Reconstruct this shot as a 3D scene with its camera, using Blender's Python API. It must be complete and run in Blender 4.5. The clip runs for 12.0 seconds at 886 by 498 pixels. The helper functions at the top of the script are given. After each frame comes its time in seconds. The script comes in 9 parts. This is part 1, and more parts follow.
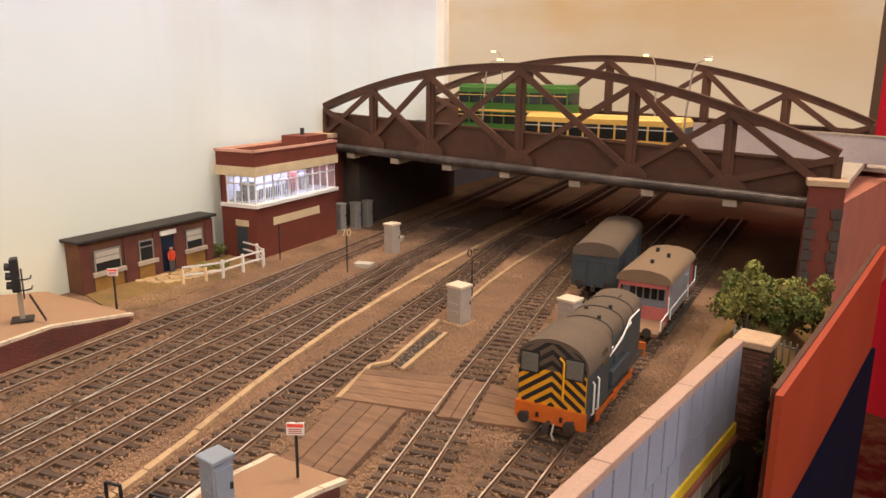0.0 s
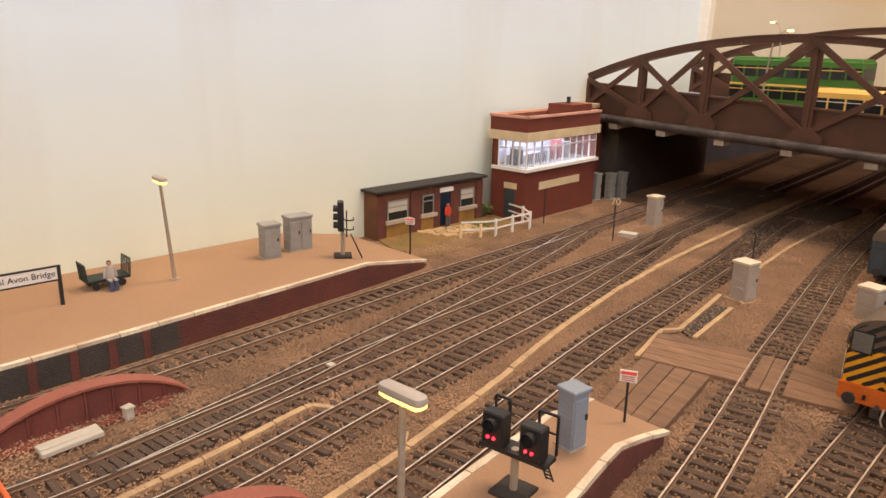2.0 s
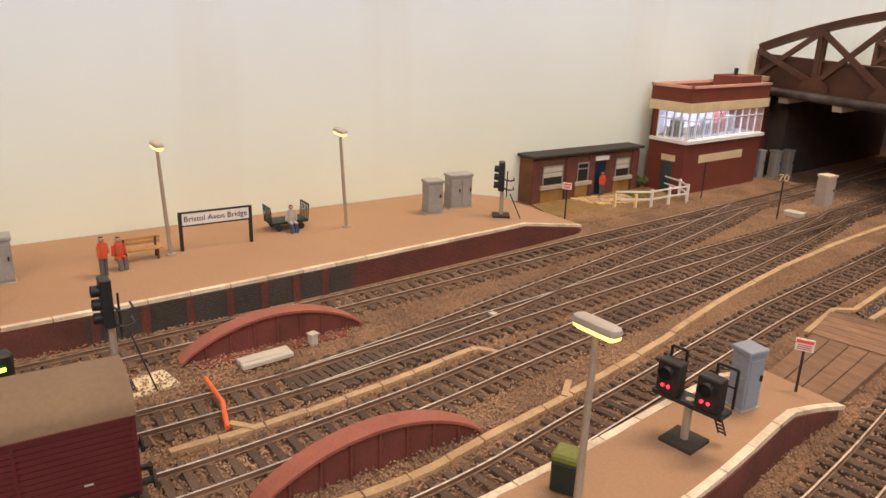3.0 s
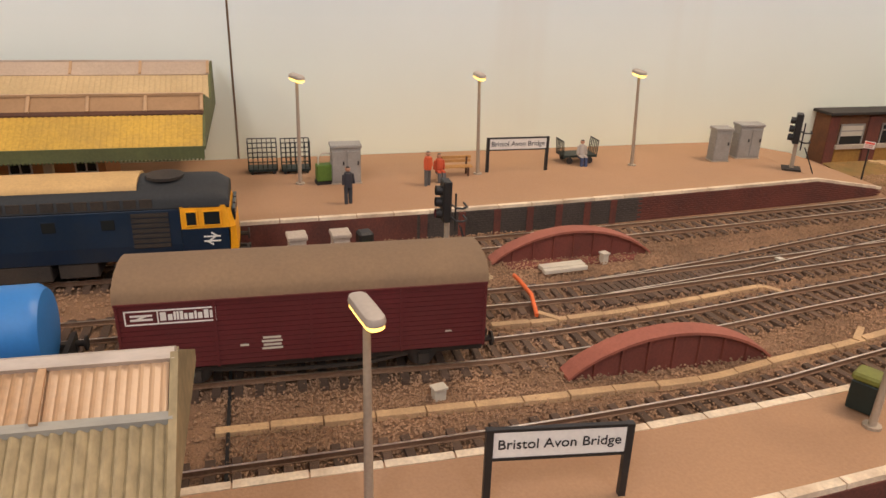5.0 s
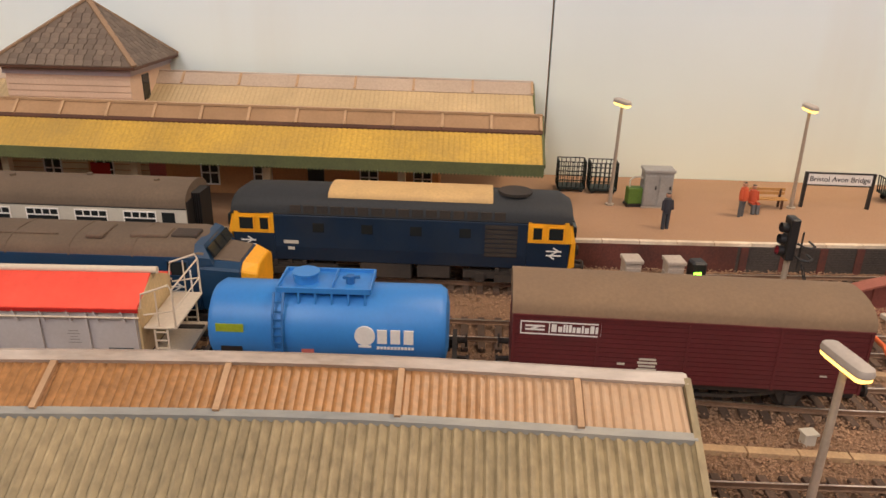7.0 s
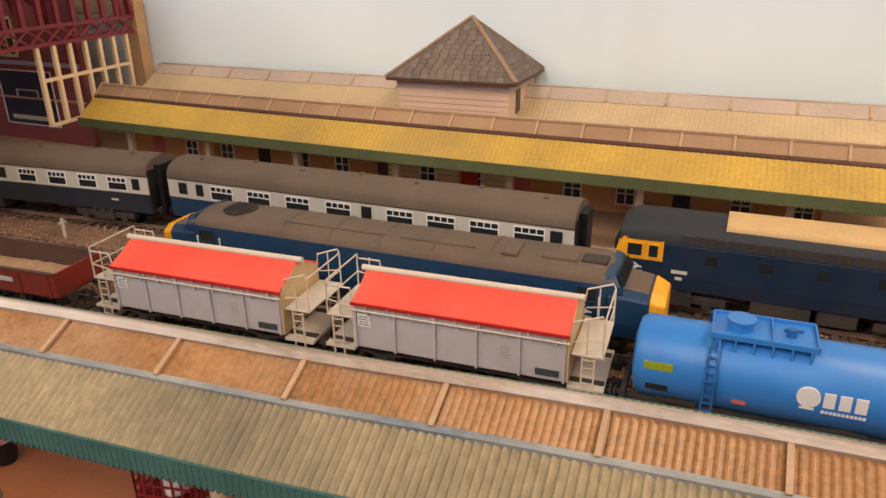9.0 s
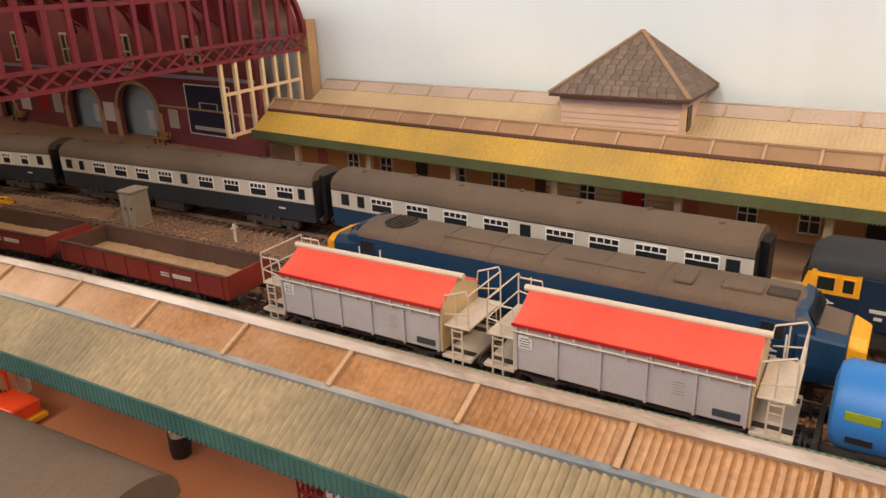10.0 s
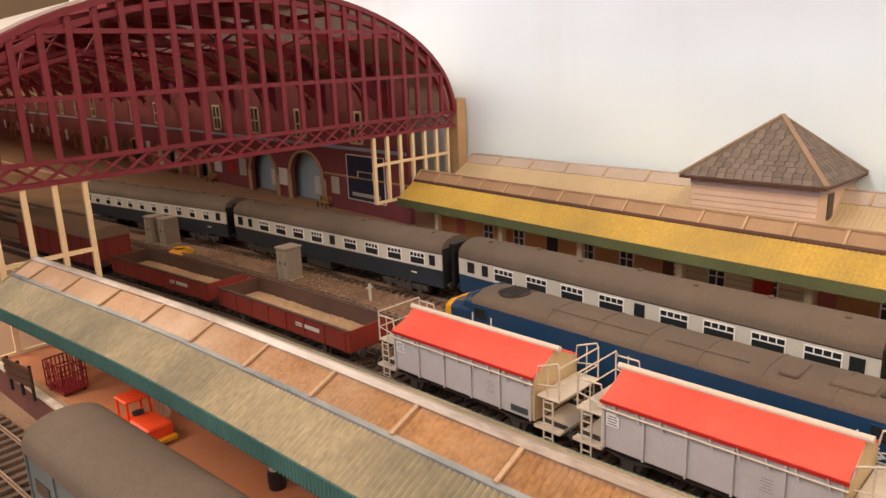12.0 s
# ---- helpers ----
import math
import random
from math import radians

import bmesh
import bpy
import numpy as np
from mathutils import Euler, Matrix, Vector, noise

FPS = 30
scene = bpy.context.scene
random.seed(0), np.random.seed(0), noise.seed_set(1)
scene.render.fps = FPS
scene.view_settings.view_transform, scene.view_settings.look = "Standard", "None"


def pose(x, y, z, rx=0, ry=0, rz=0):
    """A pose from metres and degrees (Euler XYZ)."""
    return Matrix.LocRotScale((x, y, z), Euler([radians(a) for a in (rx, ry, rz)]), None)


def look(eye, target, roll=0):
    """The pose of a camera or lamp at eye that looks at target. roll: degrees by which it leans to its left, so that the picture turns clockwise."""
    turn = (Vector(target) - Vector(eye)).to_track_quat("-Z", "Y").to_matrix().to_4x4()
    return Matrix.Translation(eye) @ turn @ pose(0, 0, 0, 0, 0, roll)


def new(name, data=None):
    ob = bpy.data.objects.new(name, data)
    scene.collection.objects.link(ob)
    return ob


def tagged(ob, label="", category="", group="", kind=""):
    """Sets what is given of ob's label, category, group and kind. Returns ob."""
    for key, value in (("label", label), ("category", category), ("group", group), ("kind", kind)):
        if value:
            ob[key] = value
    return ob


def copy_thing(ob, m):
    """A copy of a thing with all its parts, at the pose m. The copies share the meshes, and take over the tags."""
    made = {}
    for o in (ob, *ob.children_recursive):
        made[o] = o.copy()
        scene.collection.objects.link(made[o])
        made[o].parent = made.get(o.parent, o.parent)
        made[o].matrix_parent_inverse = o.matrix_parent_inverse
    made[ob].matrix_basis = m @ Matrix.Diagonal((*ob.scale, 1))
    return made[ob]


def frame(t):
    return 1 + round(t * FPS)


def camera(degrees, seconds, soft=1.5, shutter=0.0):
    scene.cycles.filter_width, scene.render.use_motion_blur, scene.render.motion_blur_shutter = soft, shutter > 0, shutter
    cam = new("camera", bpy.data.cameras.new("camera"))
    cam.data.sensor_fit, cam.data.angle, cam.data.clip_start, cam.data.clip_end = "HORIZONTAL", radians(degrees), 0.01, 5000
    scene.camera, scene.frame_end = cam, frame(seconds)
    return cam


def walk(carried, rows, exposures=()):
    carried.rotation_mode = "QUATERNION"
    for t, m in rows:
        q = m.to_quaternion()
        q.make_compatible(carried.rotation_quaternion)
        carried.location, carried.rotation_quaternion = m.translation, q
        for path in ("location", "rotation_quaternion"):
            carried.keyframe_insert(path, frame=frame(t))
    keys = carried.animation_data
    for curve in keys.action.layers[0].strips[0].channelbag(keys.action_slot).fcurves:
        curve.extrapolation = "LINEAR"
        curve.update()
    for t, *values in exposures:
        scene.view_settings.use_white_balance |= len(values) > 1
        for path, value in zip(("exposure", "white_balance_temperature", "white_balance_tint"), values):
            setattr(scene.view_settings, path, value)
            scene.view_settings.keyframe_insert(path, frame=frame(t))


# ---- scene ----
cam = camera(63.01, 12.0)
PATH = [
    (0, (-0.0152, -0.0272, 0.1757), (-0.9710, 1.6660, -0.2929), 0.37),
    (0.5, (-0.0216, -0.0378, 0.1737), (-1.0446, 1.6116, -0.3085), 0.49),
    (1, (-0.0319, -0.0504, 0.1738), (-1.1505, 1.5295, -0.3289), 0.57),
    (1.5, (-0.0446, -0.0647, 0.1720), (-1.2837, 1.4161, -0.3494), 0.94),
    (2, (-0.0536, -0.0828, 0.1717), (-1.4218, 1.2705, -0.3729), 1.20),
    (2.5, (-0.0561, -0.0956, 0.1666), (-1.5373, 1.1183, -0.4101), 1.52),
    (3, (-0.0550, -0.1083, 0.1633), (-1.6303, 0.9587, -0.4530), 1.77),
    (3.2, (-0.0541, -0.1149, 0.1611), (-1.6598, 0.8948, -0.4731), 1.89),
    (4.8, (-0.0272, -0.1506, 0.1610), (-1.8081, 0.3732, -0.5835), 1.77),
    (5, (-0.0274, -0.1574, 0.1597), (-1.8202, 0.3118, -0.5923), 1.71),
    (5.5, (-0.0246, -0.1704, 0.1609), (-1.8435, 0.1726, -0.5967), 1.79),
    (6, (-0.0246, -0.1940, 0.1677), (-1.8692, 0.0038, -0.5794), 1.42),
    (6.5, (-0.0247, -0.2135, 0.1676), (-1.8801, -0.1463, -0.5761), 1.23),
    (6.7, (-0.0239, -0.2211, 0.1687), (-1.8801, -0.2076, -0.5757), 1.24),
    (8.3, (-0.0158, -0.2718, 0.1788), (-1.8132, -0.7035, -0.5847), 0.36),
    (8.5, (-0.0128, -0.2827, 0.1825), (-1.7863, -0.8006, -0.5834), -0.09),
    (9, (-0.0155, -0.3077, 0.1845), (-1.7268, -1.0068, -0.5790), -0.73),
    (9.5, (-0.0228, -0.3193, 0.1824), (-1.6605, -1.1954, -0.5596), -1.50),
    (10, (-0.0194, -0.3235, 0.1814), (-1.5723, -1.3649, -0.5285), -2.23),
    (10.5, (-0.0187, -0.3219, 0.1836), (-1.5020, -1.4884, -0.4794), -2.54),
    (11, (-0.0215, -0.3125, 0.1857), (-1.4378, -1.5879, -0.4205), -2.59),
    (11.5, (-0.0236, -0.3005, 0.1863), (-1.3884, -1.6537, -0.3671), -2.41),
    (12, (-0.0241, -0.2910, 0.1852), (-1.3430, -1.7065, -0.3219), -2.25),
]
walk(cam, [(t, look(eye, target, roll)) for t, eye, target, roll in PATH],
     ((0, -0.10), (1.5, -0.18), (3, -0.26), (5, -0.40), (6.5, -0.36), (8.5, -0.24), (10.5, -0.03), (12, 0.02)))

# ---- world and light ----
world = bpy.data.worlds.new("hall_air")
scene.world = world
world.use_nodes = True
world.node_tree.nodes["Background"].inputs[0].default_value = (1.0, 0.88, 0.78, 1)
world.node_tree.nodes["Background"].inputs[1].default_value = 0.10


# an area lamp at any height; every one of them is an unseen source
def unseen_lamp(x, y, z, sx, sy, watts, colour, target):
    data = bpy.data.lights.new("unseen_lamp", "AREA")
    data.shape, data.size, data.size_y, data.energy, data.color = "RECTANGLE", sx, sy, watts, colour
    ob = new("unseen_lamp", data)
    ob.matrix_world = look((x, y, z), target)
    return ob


# assumed overhead lamp above the tracks
unseen_lamp(-0.28, 0.52, 1.15, 0.2, 0.6, 14.0, (1.0, 0.77, 0.55), (-0.33, 0.48, 0))
# two low front lamps, added to lift the sky panel against the ground
unseen_lamp(0.90, 0.15, 1.00, 0.4, 1.3, 10.3, (1.0, 0.95, 0.96), (-0.5, 0.15, 0.15))
unseen_lamp(0.75, -0.85, 1.15, 0.4, 1.0, 15.0, (1.0, 0.92, 0.93), (-0.5, -0.75, 0.12))
# added warm lamp with no known source, brightens the inside of the train shed
unseen_lamp(0.55, -2.00, 1.15, 0.5, 0.6, 24.0, (1.0, 0.78, 0.52), (-0.5, -2.0, 0))
# extra lamp with no known source, lifts the ground behind the bridge
unseen_lamp(-0.10, 0.86, 1.2, 0.3, 0.3, 2.6, (1.0, 0.84, 0.70), (-0.22, 0.84, 0))
# assumed hall lamp, added to bring out the carpet and the drape
unseen_lamp(1.2, 2.3, 2.1, 0.6, 0.6, 12.0, (1.0, 0.86, 0.74), (0.9, 1.9, -0.9))

# ---- helpers of this scene: lengths in millimetres ----
S = 0.001


def V(*p):
    return Vector(p)


def box(bm, x0, x1, y0, y1, z0, z1):
    v = [bm.verts.new(p) for p in ((x0, y0, z0), (x1, y0, z0), (x1, y1, z0), (x0, y1, z0),
                                   (x0, y0, z1), (x1, y0, z1), (x1, y1, z1), (x0, y1, z1))]
    for f in ((3, 2, 1, 0), (4, 5, 6, 7), (0, 1, 5, 4), (1, 2, 6, 5), (2, 3, 7, 6), (3, 0, 4, 7)):
        bm.faces.new([v[i] for i in f])
    return v


def cbox(bm, x, y, z, sx, sy, sz):
    return box(bm, x - sx / 2, x + sx / 2, y - sy / 2, y + sy / 2, z, z + sz)


def bar(bm, a, b, w, h=None, up=(0, 0, 1)):
    """A square bar from a to b, w across and h along up."""
    h = h or w
    a, b = Vector(a), Vector(b)
    d = (b - a).normalized()
    u = Vector(up)
    if abs(d.dot(u)) > 0.95:
        u = Vector((1, 0, 0))
    s = d.cross(u).normalized()
    n = s.cross(d).normalized()
    q = [(-1, -1), (1, -1), (1, 1), (-1, 1)]
    r0 = [bm.verts.new(a + s * i * w / 2 + n * j * h / 2) for i, j in q]
    r1 = [bm.verts.new(b + s * i * w / 2 + n * j * h / 2) for i, j in q]
    for i in range(4):
        k = (i + 1) % 4
        bm.faces.new((r0[i], r0[k], r1[k], r1[i]))
    bm.faces.new(r0[::-1]), bm.faces.new(r1)


def tube(bm, pts, r, seg=8, caps=True):
    """A round tube along a line of points; r may be one radius or one for each point."""
    pts = [Vector(p) for p in pts]
    rs = r if isinstance(r, (list, tuple)) else [r] * len(pts)
    rings = []
    s0 = None
    for i, p in enumerate(pts):
        d = (pts[min(i + 1, len(pts) - 1)] - pts[max(i - 1, 0)]).normalized()
        ref = Vector((0, 0, 1)) if abs(d.z) < 0.9 else Vector((1, 0, 0))
        s = d.cross(ref).normalized()
        if s0 is not None and s.dot(s0) < 0:
            s = -s
        s0 = s
        n = d.cross(s)
        rings.append([bm.verts.new(p + (s * math.cos(a) + n * math.sin(a)) * rs[i])
                      for a in (2 * math.pi * k / seg for k in range(seg))])
    for a, b in zip(rings, rings[1:]):
        for k in range(seg):
            j = (k + 1) % seg
            bm.faces.new((a[k], a[j], b[j], b[k]))
    if caps:
        bm.faces.new(rings[0][::-1]), bm.faces.new(rings[-1])


def sweep(bm, pts, profile, closed=True, caps=True):
    """Carries a profile of (across, up) pairs along a line of points that stays level in its own frame."""
    pts = [Vector(p) for p in pts]
    rings = []
    for i, p in enumerate(pts):
        d = pts[min(i + 1, len(pts) - 1)] - pts[max(i - 1, 0)]
        d.z = 0
        d.normalize()
        s = Vector((d.y, -d.x, 0))
        rings.append([bm.verts.new(p + s * a + Vector((0, 0, b))) for a, b in profile])
    m = len(profile)
    for a, b in zip(rings, rings[1:]):
        for k in range(m if closed else m - 1):
            j = (k + 1) % m
            bm.faces.new((a[k], a[j], b[j], b[k]))
    if caps and closed:
        bm.faces.new(rings[0][::-1]), bm.faces.new(rings[-1])


def loft(bm, sections, caps=True):
    """Joins closed rings of points of the same length."""
    rings = [[bm.verts.new(p) for p in sec] for sec in sections]
    m = len(rings[0])
    for a, b in zip(rings, rings[1:]):
        for k in range(m):
            j = (k + 1) % m
            bm.faces.new((a[k], a[j], b[j], b[k]))
    if caps:
        bm.faces.new(rings[0][::-1]), bm.faces.new(rings[-1])


def prism(bm, poly, z0, z1):
    loft(bm, [[(x, y, z0) for x, y in poly], [(x, y, z1) for x, y in poly]])


def finish(bm, smooth=0, bevel=0.0):
    bmesh.ops.recalc_face_normals(bm, faces=bm.faces)
    if bevel:
        es = [e for e in bm.edges if len(e.link_faces) == 2 and e.calc_face_angle(0) > 0.6]
        bmesh.ops.bevel(bm, geom=es, offset=bevel, segments=1, affect="EDGES", clamp_overlap=True)


def make_mesh(name, bm, material, smooth=False, bevel=0.0):
    finish(bm, 0, bevel)
    bmesh.ops.scale(bm, vec=(S, S, S), verts=bm.verts)
    me = bpy.data.meshes.new(name)
    bm.to_mesh(me)
    bm.free()
    me.materials.append(material)
    if smooth:
        for p in me.polygons:
            p.use_smooth = True
        me.set_sharp_from_angle(angle=radians(38))
    return me


def part(name, bm, material, parent=None, label="", smooth=False, bevel=0.0):
    ob = new(name, make_mesh(name, bm, material, smooth, bevel))
    if parent is not None:
        ob.parent = parent
    if label:
        ob["label"] = label
    return ob


def thing(name, label, category, at=None, group="", kind=""):
    """An Empty at a thing's base; at: x, y, z in millimetres and a turn in degrees."""
    ob = new(name)
    ob.empty_display_size = 0.01
    if at:
        x, y, z, *turn = at
        ob.matrix_world = pose(x * S, y * S, z * S, 0, 0, turn[0] if turn else 0)
    return tagged(ob, label, category, group, kind)


def NB():
    return bmesh.new()


# ---- materials ----
def deeper(c, k=0.16):
    """A slightly richer tone of the same lightness."""
    lum = 0.3 * c[0] + 0.59 * c[1] + 0.11 * c[2]
    return tuple(min(0.9, v * (v / lum) ** k) for v in c)


def material(name, colour, rough=0.7, metal=0.0, vary=0.25, scale=60.0, grain=900.0, bump=0.25, dirt=None, dirt_amount=0.0,
             per_object=0.0, coat=0.0, stretch=(1, 1, 1), depth=0.0006):
    colour, dirt = deeper(colour), deeper(dirt) if dirt else None
    m = bpy.data.materials.new(name)
    m.use_nodes = True
    t = m.node_tree
    n, l = t.nodes, t.links
    b = n["Principled BSDF"]
    b.inputs["Roughness"].default_value, b.inputs["Metallic"].default_value = rough, metal
    b.inputs["Coat Weight"].default_value = coat
    co = n.new("ShaderNodeTexCoord")
    mp = n.new("ShaderNodeMapping")
    mp.inputs["Scale"].default_value = stretch
    l.new(co.outputs["Object"], mp.inputs[0])
    big, fine = n.new("ShaderNodeTexNoise"), n.new("ShaderNodeTexNoise")
    big.inputs["Scale"].default_value, big.inputs["Detail"].default_value = scale, 5
    fine.inputs["Scale"].default_value, fine.inputs["Detail"].default_value = grain, 4
    l.new(mp.outputs[0], big.inputs["Vector"]), l.new(mp.outputs[0], fine.inputs["Vector"])
    add = n.new("ShaderNodeMath")
    add.operation = "ADD"
    l.new(big.outputs["Fac"], add.inputs[0]), l.new(fine.outputs["Fac"], add.inputs[1])
    ramp = n.new("ShaderNodeMapRange")
    ramp.inputs["From Min"].default_value, ramp.inputs["From Max"].default_value = 0.6, 1.4
    ramp.inputs["To Min"].default_value, ramp.inputs["To Max"].default_value = 1 - vary, 1 + vary
    l.new(add.outputs[0], ramp.inputs["Value"])
    mul = n.new("ShaderNodeMix")
    mul.data_type, mul.blend_type = "RGBA", "MULTIPLY"
    mul.inputs["Factor"].default_value = 1
    mul.inputs["A"].default_value = (*colour, 1)
    l.new(ramp.outputs["Result"], mul.inputs["B"])
    out = mul.outputs["Result"]
    if per_object:
        info = n.new("ShaderNodeObjectInfo")
        r2 = n.new("ShaderNodeMapRange")
        r2.inputs["To Min"].default_value, r2.inputs["To Max"].default_value = 1 - per_object, 1 + per_object
        l.new(info.outputs["Random"], r2.inputs["Value"])
        m2 = n.new("ShaderNodeMix")
        m2.data_type, m2.blend_type = "RGBA", "MULTIPLY"
        m2.inputs["Factor"].default_value = 1
        l.new(out, m2.inputs["A"]), l.new(r2.outputs["Result"], m2.inputs["B"])
        out = m2.outputs["Result"]
    if dirt:
        dn = n.new("ShaderNodeTexNoise")
        dn.inputs["Scale"].default_value, dn.inputs["Detail"].default_value, dn.inputs["Roughness"].default_value = scale * 0.7, 8, 0.65
        l.new(mp.outputs[0], dn.inputs["Vector"])
        dr = n.new("ShaderNodeMapRange")
        dr.inputs["From Min"].default_value, dr.inputs["From Max"].default_value = 0.42, 0.68
        dr.inputs["To Max"].default_value = dirt_amount
        l.new(dn.outputs["Fac"], dr.inputs["Value"])
        m3 = n.new("ShaderNodeMix")
        m3.data_type = "RGBA"
        m3.inputs["B"].default_value = (*dirt, 1)
        l.new(dr.outputs["Result"], m3.inputs["Factor"]), l.new(out, m3.inputs["A"])
        out = m3.outputs["Result"]
    l.new(out, b.inputs["Base Color"])
    rr = n.new("ShaderNodeMapRange")
    rr.inputs["To Min"].default_value, rr.inputs["To Max"].default_value = max(rough - 0.12, 0.02), min(rough + 0.12, 1)
    l.new(big.outputs["Fac"], rr.inputs["Value"]), l.new(rr.outputs["Result"], b.inputs["Roughness"])
    if bump:
        bp = n.new("ShaderNodeBump")
        bp.inputs["Strength"].default_value, bp.inputs["Distance"].default_value = bump, depth
        l.new(fine.outputs["Fac"], bp.inputs["Height"]), l.new(bp.outputs[0], b.inputs["Normal"])
    return m


def glow(name, colour, strength):
    m = bpy.data.materials.new(name)
    m.use_nodes = True
    b = m.node_tree.nodes["Principled BSDF"]
    b.inputs["Base Color"].default_value = (*colour, 1)
    b.inputs["Emission Color"].default_value, b.inputs["Emission Strength"].default_value = (*colour, 1), strength
    return m


def glass(name, colour=(0.9, 0.95, 0.95), rough=0.05, alpha=0.25):
    m = bpy.data.materials.new(name)
    m.use_nodes = True
    b = m.node_tree.nodes["Principled BSDF"]
    b.inputs["Base Color"].default_value, b.inputs["Roughness"].default_value = (*colour, 1), rough
    b.inputs["Alpha"].default_value = alpha
    return m


BALLAST = material("ballast_ground", (0.27, 0.168, 0.102), 0.95, 0, 0.55, 14, 900, 0.9, (0.17, 0.105, 0.066), 0.6, depth=0.0015)
STONE = material("ballast_stone", (0.34, 0.222, 0.142), 0.95, 0, 0.7, 30, 1400, 0.5, (0.15, 0.095, 0.06), 0.55)
SLEEPER = material("sleeper_wood", (0.095, 0.063, 0.044), 0.9, 0, 0.35, 120, 1200, 0.5, per_object=0.3)
RAIL = material("rail_steel", (0.20, 0.125, 0.080), 0.65, 0.1, 0.3, 80, 900, 0.1)
RAILTOP = material("rail_head", (0.80, 0.72, 0.62), 0.42, 1.0, 0.15, 60, 900, 0.05)
PLATFORM = material("platform_tarmac", (0.35, 0.222, 0.135), 0.9, 0, 0.14, 14, 900, 0.35, (0.31, 0.19, 0.115), 0.5)
EDGE = material("platform_edge_paint", (0.72, 0.62, 0.48), 0.65, 0, 0.25, 90, 900, 0.2, (0.40, 0.28, 0.18), 0.6, per_object=0.12)
BRICK_D = material("dark_red_brick", (0.13, 0.045, 0.032), 0.85, 0, 0.35, 60, 800, 0.4, (0.05, 0.03, 0.025), 0.6)
BRICK_B = material("black_engineering_brick", (0.062, 0.050, 0.042), 0.85, 0, 0.4, 60, 800, 0.4)
BRICK_R = material("red_brick", (0.15, 0.042, 0.026), 0.85, 0, 0.25, 50, 900, 0.35)
BRICK_P = material("weathered_pink_brick", (0.40, 0.16, 0.105), 0.9, 0, 0.2, 40, 900, 0.3, (0.2, 0.1, 0.07), 0.4)
CREAM = material("cream_paint", (0.72, 0.60, 0.40), 0.7, 0, 0.12, 60, 900, 0.15, (0.4, 0.3, 0.18), 0.3)
STONECAP = material("pale_coping_stone", (0.50, 0.36, 0.24), 0.85, 0, 0.2, 60, 800, 0.3)
BROWN = material("brown_girder_paint", (0.075, 0.036, 0.022), 0.6, 0.1, 0.3, 50, 700, 0.2, (0.14, 0.06, 0.03), 0.35)
PIPE = material("sooty_pipe", (0.045, 0.036, 0.032), 0.45, 0.3, 0.4, 60, 700, 0.3, (0.35, 0.30, 0.27), 0.25)
MAROON = material("maroon_ironwork", (0.17, 0.020, 0.030), 0.55, 0, 0.2, 60, 800, 0.15)
CREAMWOOD = material("cream_timber", (0.80, 0.62, 0.38), 0.65, 0, 0.12, 60, 800, 0.1)
CONCRETE = material("concrete", (0.42, 0.36, 0.29), 0.9, 0, 0.2, 70, 800, 0.3)
CABLE = material("cable_trough_concrete", (0.48, 0.34, 0.20), 0.9, 0, 0.25, 80, 800, 0.3, (0.3, 0.2, 0.12), 0.5)
GREY = material("grey_equipment_paint", (0.30, 0.29, 0.27), 0.6, 0, 0.15, 80, 800, 0.1, (0.17, 0.14, 0.11), 0.4)
POSTGREY = material("galvanised_post", (0.42, 0.36, 0.29), 0.5, 0.3, 0.15, 80, 800, 0.1)
BLACK = material("black_paint", (0.018, 0.017, 0.017), 0.5, 0, 0.3, 80, 800, 0.1)
WHITE = material("white_paint", (0.80, 0.77, 0.72), 0.6, 0, 0.08, 80, 800, 0.1)
PLANK = material("crossing_timber", (0.24, 0.145, 0.088), 0.9, 0, 0.3, 50, 700, 0.5, (0.08, 0.05, 0.035), 0.5, per_object=0.18, stretch=(1, 6, 1))
GIRDER = material("red_oxide_girder", (0.17, 0.055, 0.040), 0.75, 0, 0.25, 60, 800, 0.2, (0.09, 0.04, 0.03), 0.4)
ROOFGREY = material("felt_roof", (0.030, 0.026, 0.023), 0.85, 0, 0.3, 70, 800, 0.3)


